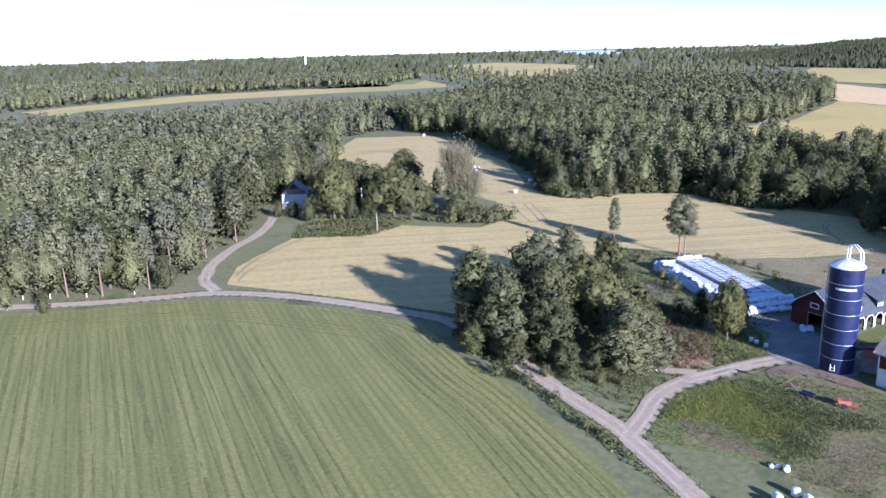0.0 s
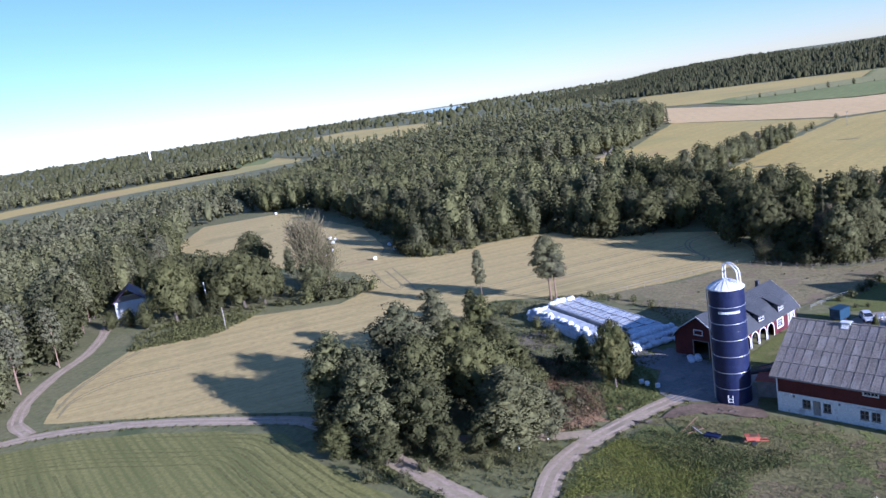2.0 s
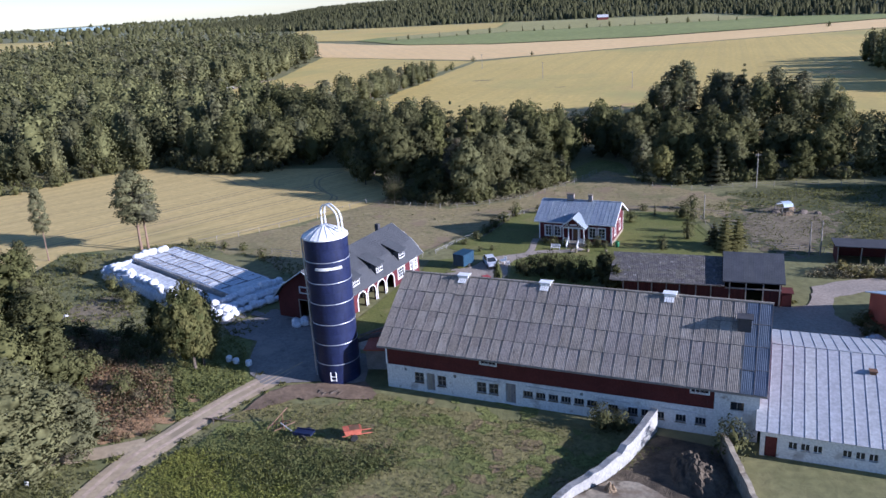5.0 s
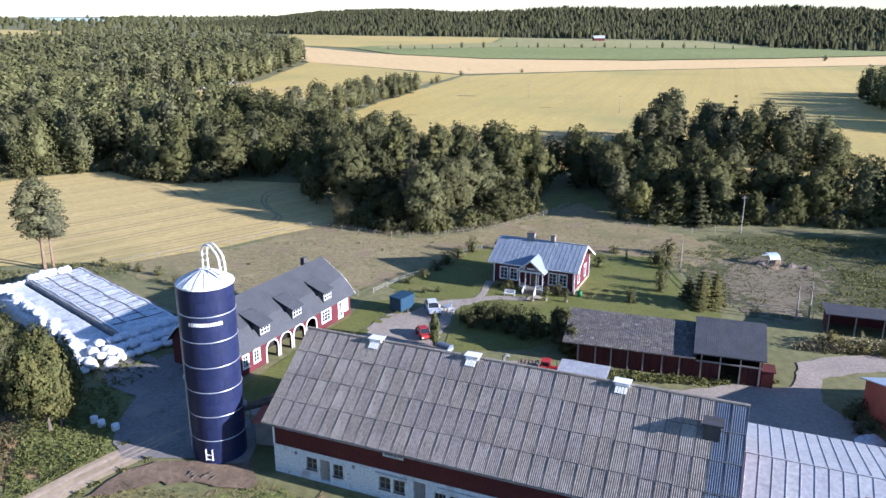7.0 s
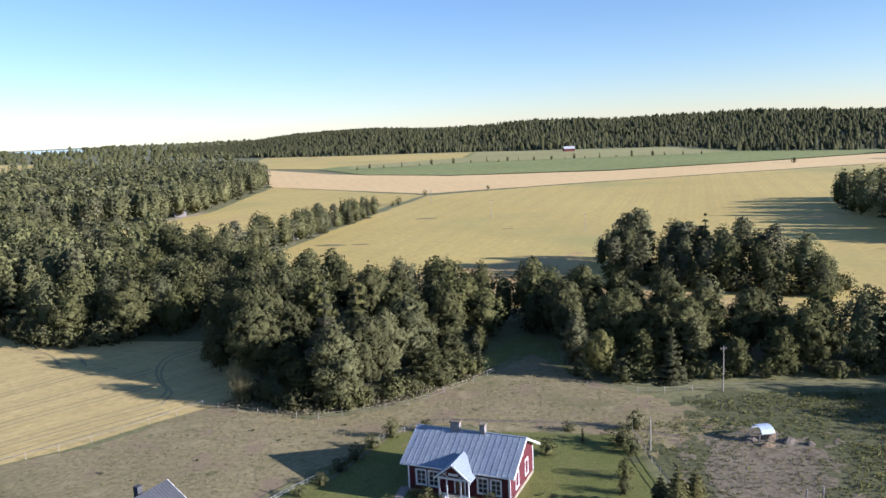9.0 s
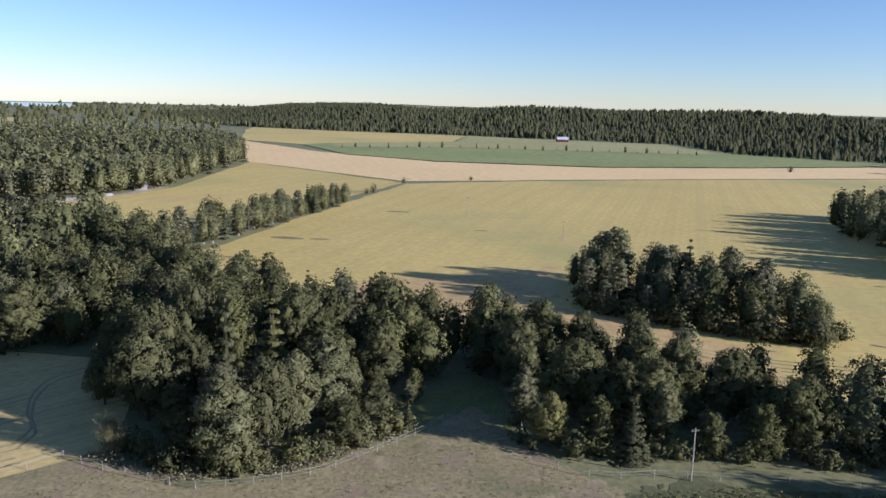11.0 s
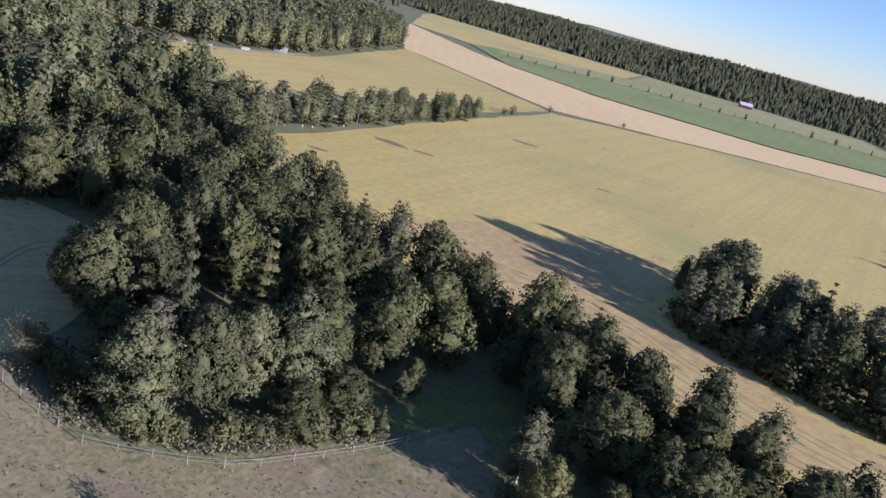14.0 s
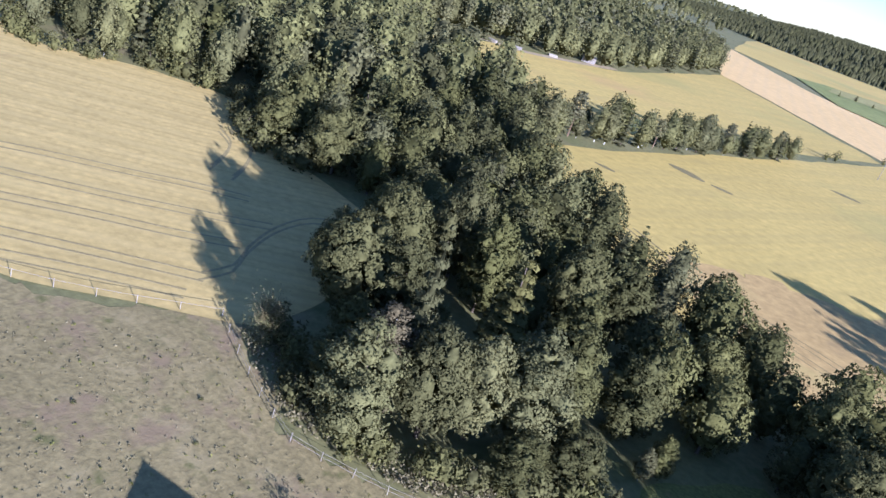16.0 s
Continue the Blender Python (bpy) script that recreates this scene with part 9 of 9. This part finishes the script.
tufts("weeds", [(-45.5, -31), (-46.8, -22), (-44, -13.5), (-36, -14.5), (-30, -19), (-30, -27), (-36, -28), (-40, -27)], 8200, 0.075, "lush", 81, "bright green grass and nettles in the paddock", 1.0, RD)
tufts("weeds", [(-8.4, -30.2), (-6.4, -30.2), (-5.8, -33), (-8.8, -36), (-10.2, -35)], 260, 0.2, "weed", 82, "weeds growing beside the manure slab", 3.0)
tufts("rough_grass", [(-43, -11), (-38, -3.5), (-26, -3.0), (3, -11.5), (-8, -21), (-16, -24), (-18, -34), (-44, -36), (-46, -26), (-44, -12)], 9000, 0.07, "grass", 62, "rough green grass in front of the barn", 0.6)
tufts("rough_grass", [(-72, -34), (-56, -30), (-50, -30), (-51, -22), (-50, -14), (-60, -18), (-70, -22)], 2600, 0.10, "grass", 63, "dry verge grass between the roads", 1.4, RD)
tufts("rough_grass", [(-92, 18), (-60, 4), (-50, 8), (-46, 17), (-52, 20), (-82, 36), (-84, 52), (-70, 54), (-44, 30), (-40, 38), (-62, 48), (-96, 48)], 6000, 0.15, "grass", 64, "rough grass round the silage clamp", 1.0)
tufts("rough_grass", [(-85, -27), (-72, -31.5), (-58, -37.5), (-47, -42), (-40, -45), (-38, -43.5), (-55, -36), (-70, -30), (-84, -25)], 2600, 0.2, "grass", 65, "long grass along the road verge", 2.0, RD)
tufts("rough_grass", [(-44, 80), (-30, 75), (-16, 80), (-3, 94), (-6, 97), (-20, 84), (-32, 79), (-42, 84)], 3000, 0.18, "drygrass", 66, "pale tall grass along the wood's edge", 2.0)
tufts("rough_grass", [(-78, 14.8), (-71, 12), (-62, 7), (-57, 2.8), (-52, -1.8), (-48.6, -6), (-48.6, -11.5), (-52, -13.2), (-57, -9), (-64.5, 1), (-73, 7.5)], 3600, 0.11, "rusty", 67, "rust-brown dock and thistle on the bank", 2.0)
tufts("rough_grass", [(22, 48), (60, 42), (80, 60), (80, 86), (40, 84), (26, 80), (44, 72), (44, 60), (34, 46)], 5000, 0.14, "grass", 68, "green pasture tussocks", 1.0)
tufts("rough_grass", [(-172, 3), (-184, 14), (-182, 24), (-160, 37), (-158, 24), (-158, 16), (-168, 8)], 3000, 0.25, "grass", 69, "tall green nettles along the field edge", 3.0)

tufts("rough_grass", [(-66, 47), (-52, 62), (-42, 78), (-30, 74), (-16, 78), (0, 96), (8, 100), (14, 87), (30, 78), (26, 66), (18, 69.5), (-11, 71.5), (-18, 67), (-27, 48), (-48, 40)], 3200, 0.075, "hayblade", 94, "dry grazed grass tufts of the pasture", 0.15)
tufts("rough_grass", [(-66, 47), (-52, 62), (-42, 78), (-30, 74), (-16, 78), (0, 96), (8, 100), (14, 87), (30, 78), (26, 66), (18, 69.5), (-11, 71.5), (-18, 67), (-27, 48), (-48, 40)], 700, 0.09, "lush", 95, "greener tufts in the grazed pasture", 0.25)
tufts("rough_grass", [(18.5, 70), (30, 78), (36, 84), (90, 86), (90, 42), (60, 42), (46, 44), (40, 52), (42, 60), (42, 69), (32, 70), (25.5, 68), (23.5, 57), (25.5, 49), (21, 50)], 7000, 0.11, "grass", 96, "grass tufts of the green pasture", 0.5)
tufts("rough_grass", [(22, 56), (26, 68.5), (33, 70), (42, 68.5), (42, 58), (38, 50), (33, 43.5), (26, 43.5)], 900, 0.10, "grass", 97, "sparse grass in the trampled earth", 0.4)


def blots(name, line, n, spread, size, mat, z, label, seed):
    """Small ragged patches that break up the edge between two kinds of ground."""
    g = np.random.default_rng(seed)
    pts = smooth_line(line)
    bm = bmesh.new()
    for k in range(n):
        p = pts[int(g.uniform(0, 1) * (len(pts) - 1))]
        x, y, r = p.x + g.normal(0, spread), p.y + g.normal(0, spread), size * g.uniform(0.3, 1.3)
        turn, thin = g.uniform(0, 3.1), g.uniform(0.4, 0.9)
        vs = []
        for j in range(14):
            a = j * 2 * math.pi / 14
            q = r * (1 + 0.7 * noise.noise((math.cos(a) * 1.1 + k * 3.1, math.sin(a) * 1.1, seed)))
            u, w = q * math.cos(a), q * math.sin(a) * thin
            vs.append(bm.verts.new((x + u * math.cos(turn) - w * math.sin(turn), y + u * math.sin(turn) + w * math.cos(turn), z + 0.0002 * k)))
        bm.faces.new(vs)
    return tagged(part(name, bm, M[mat]), label, "ground", kind="stuff")


blots("bare_earth", [(22.5, 56), (26, 68.5), (33, 70), (42, 68), (42, 58), (38, 50), (33, 43.5), (26, 43.5), (24, 50), (22.5, 56)], 60, 1.3, 1.0, "earth", 0.049, "scattered trampled earth round the hay feeder", 98)
blots("grass_patch", [(24.5, 57.5), (27, 67), (32.5, 68.4), (40.4, 67.4), (40.5, 59), (36.5, 51), (31.5, 43.8), (27.4, 43.6), (26.2, 50.5), (24.5, 57.5)], 60, 1.0, 0.8, "green_pasture", 0.064, "ragged grass patches at the edge of trampled earth", 99)
blots("grass_patch", [(19, 62), (26, 66), (30, 78), (32, 84)], 46, 1.6, 1.0, "green_pasture", 0.045, "ragged green patches in the dry pasture", 100)


def verge(line, half, n, mat, seed, label, lo=0.0, hi=1.0, height=1.0):
    """Grass that creeps over both edges of a road."""
    g = np.random.default_rng(seed)
    pts = smooth_line(line)
    c = []
    for _ in range(n):
        i = int(g.uniform(lo, hi) * (len(pts) - 2))
        d = (pts[i + 1] - pts[i]).normalized()
        w = (half + abs(g.normal(0, 0.28)) - 0.14 + 0.25 * noise.noise((i * 0.07, seed, 0.5))) * g.choice([-1, 1])
        c.append((pts[i].x - d.y * w + g.normal(0, 0.3), pts[i].y + d.x * w + g.normal(0, 0.3)))
    c = np.array(c)
    for other in (ROAD, LOOP, SIDE, NORTH):
        c = c[off_line(c, [tuple(q) for q in smooth_line(other)]) > half - 0.22]
    n = len(c)
    c = np.repeat(c, 4, 0) + g.normal(0, 0.1, (n * 4, 2))
    c = np.column_stack([c, np.abs(g.normal(0, 0.12, len(c))) * height + 0.1])
    out = np.column_stack([g.normal(0, 0.4, (len(c), 2)), np.full(len(c), 0.7)])
    v, f, nv = sprays(g, c, out, 0.12)
    return tagged(new("verge_grass", np_mesh("verge_grass", v, f, M[mat], nv)), label, "grass", kind="stuff")


verge(LOOP, 1.9, 900, "grass", 91, "rough grass along the farm road's edges")
verge(ROAD, 1.85, 1800, "grass", 92, "rough grass along the country road's edges", 0.3, 0.72)
verge(SIDE, 1.4, 300, "grass", 93, "rough grass along the short gravel link")
for i, (x, y) in enumerate([(-30, 66.5), (-39, 60), (-22, 72), (-50, 56), (-35, 70)]):
    tree("bush", x, y, 0.35, 0, "dark low tussock of rushes in the pasture", "rush tussocks", 1.5)

BANK = [(-80, 15.5), (-70, 14), (-61, 9.5), (-55.5, 4.5), (-51.5, -0.5), (-48.4, -5.6), (-48.4, -11.8), (-52, -13.4), (-57, -10), (-63, -2), (-72, 5), (-80, 9)]
tufts("rough_grass", BANK, 2600, 0.15, "scrub", 102, "dry brown scrub and brambles on the bank", 3.2)
tufts("rough_grass", [(-68, 15), (-56, 8), (-51, 3), (-50, -6), (-54, -11), (-66, 0)], 1500, 0.13, "grass", 103, "green grass among the bank's dry scrub", 2.0)
blots("weed_bank", [(-76, 13), (-66, 8), (-58, 2), (-52, -5), (-50.5, -11)], 40, 2.4, 1.3, "orange", 0.075, "ragged rust-brown patches on the bank", 104)
for x, y, h, wd in ((-66.5, 9.5, 2.2, 1.2), (-63.2, 11.6, 2.8, 1.1), (-60.0, 9.4, 2.4, 1.2), (-57.0, 7.2, 2.6, 1.0), (-61.8, 4.4, 1.8, 1.2), (-56.6, -1.6, 1.6, 1.3), (-53.4, -4.6, 1.4, 1.2), (-70.4, 12.6, 2.4, 1.1), (-53.0, 9.6, 3.2, 1.0)):
    tree("bush", x, y, h, 0, "dark tangled scrub bush on the bank", "bank bushes", wd, leaf="autumn" if h < 2.3 else "leafdark")

blots("gravel_patch", [(-52, 17), (-46, 21), (-39, 17), (-37, 10.5), (-32.5, 9.2)], 60, 0.7, 0.8, "yard", 0.146, "ragged worn edge of the asphalt yard", 105)
blots("grass_patch", [(-42, -12), (-36, -16), (-30, -14), (-24, -18), (-34, -24), (-42, -22), (-38, -30)], 60, 3.2, 1.2, "drypatch", 0.036, "dry olive patches in the weedy paddock", 108)
blots("grass_patch", [(-26, -5), (-14, -8.5), (-4, -12), (-10, -16), (-20, -14), (-22, -9)], 60, 3.0, 1.3, "weedy", 0.038, "greener patches in the dry grass", 109)
blots("grass_patch", [(-26, -8), (-12, -12), (-8, -18), (-18, -19)], 26, 2.6, 1.0, "brownpatch", 0.052, "withered patches in the dry grass", 110)
blots("grass_patch", [(-31, 15), (-27.6, 24), (-26, 30), (-24, 37), (-20, 41)], 60, 0.6, 0.6, "lawn", 0.092, "grass creeping over the drive's edge", 107)

# ---- conveyor between silo and barn, tarpaulin heap, litter by the silage clamp ----
conv = thing("feed_conveyor", -30.6, 3.4, 0, 0, "dark steel feed conveyor between silo and barn", "conveyor")
part("trough", (lambda b: tube(b, [(-1.2, 2.6, 2.3), (5.6, 4.6, 3.4)], 0.28, 0.28, 6))(bmesh.new()), M["fibredark"], conv)
for u in (0.15, 0.55, 0.9):
    x, y, z = -1.2 + 6.8 * u, 2.6 + 2.0 * u, 2.15 + 1.1 * u
    part("leg", (lambda b: tube(b, [(x, y, z), (x, y, 0)], 0.06, 0.06, 5))(bmesh.new()), M["steel"], conv)
part("hopper", (lambda b: lathe(b, [(0.35, 1.9), (0.8, 2.9), (0.84, 2.9), (0.4, 1.88)], 16) or b)(bmesh.new()), M["steel"], conv).matrix_local = pose(-1.2, 2.6, 0)
heap(29.0, 11.4, 1.7, 1.1, 0.8, M["cover"], "crumpled pale blue tarpaulin heap by the barn", 21.0, 20, "tarpaulin", "tarpaulin")
for x, y, r in ((-88.2, 28.7, 0.9), (-80.8, 17.3, 0.7), (-79.6, 17.9, 0.45), (-77.5, 19.4, 0.5)):
    heap(x, y, r, r * 0.6, r * 0.6, M["wrap"], "crumpled white plastic sheet in rough grass", x, 30, "plastic sheet", "plastic_sheet")
tufts("rough_grass", [(3, 21.6), (16, 21.4), (24, 23), (23, 24.6), (12, 23.4), (3, 24.6)], 900, 0.13, "grass", 71, "green grass strip before the cart shed", 1.0)
tufts("rough_grass", [(27.6, 33), (33, 36.8), (46, 34.5), (46, 33.2), (32, 32)], 1200, 0.16, "drygrass", 72, "tall dry grass beside the drive", 2.6)
tufts("rough_grass", [(-50.8, -1), (-47.6, -8), (-46.2, -8.4), (-44.6, -3.6), (-42.2, 0.6), (-44.2, 3.2), (-45.2, 7.0), (-47.2, 10.6), (-51.0, 12.6), (-53.0, 8.5), (-52, 3.0)], 1500, 0.12, "weed", 75, "green verge weeds beside the farm road", 1.0)

# ---- far landmarks ----
tower = thing("water_tower", -1720, 1220, 0, 0, "distant pale water tower above the forest", "tower")
part("shaft", (lambda b: lathe(b, [(3.0, 0), (2.6, 6), (2.6, 36), (0.2, 36.5)], 20))(bmesh.new()), M["white"], tower)
for x, y, r, lab in ((-193, 305, 0, "grey timber stack at the wood's edge"), (-186, 314, 30, "grey timber stack at the wood's edge"), (-179.5, 333, 60, "grey timber stack at the wood's edge")):
    st = thing("timber_stack", x, y, r, 0, lab, "timber stack", "timber stacks")
    for k in range(7):
        u, w = (k % 4 - 1.5 + (0.5 if k > 3 else 0)) * 0.62, 0.3 + (0.5 if k > 3 else 0)
        part("log", (lambda b: tube(b, [(-2.2, u, w), (2.2, u, w)], 0.3, 0.27, 8))(bmesh.new()), M["wood"], st)
cot = thing("cottage", -178, 362, -65, 0, "small grey cottage half hidden in the wood's edge", "house")
part("wall", boxes((-4, 4, -3, 3, 0, 2.8)), M["wood"], cot)
part("roof", (lambda b: (extrude(b, [(-3.5, 2.6), (0, 4.8), (0, 4.95), (-3.5, 2.75)], -4.4, 4.4, "x"), extrude(b, [(3.5, 2.6), (0, 4.8), (0, 4.95), (3.5, 2.75)], -4.4, 4.4, "x"), b)[-1])(bmesh.new()), M["greymetal"], cot, "dark sheet roof")
for x in (-2.4, 1.4):
    window(cot, x, 1.0, 1.0, 1.2, y=-3.13)
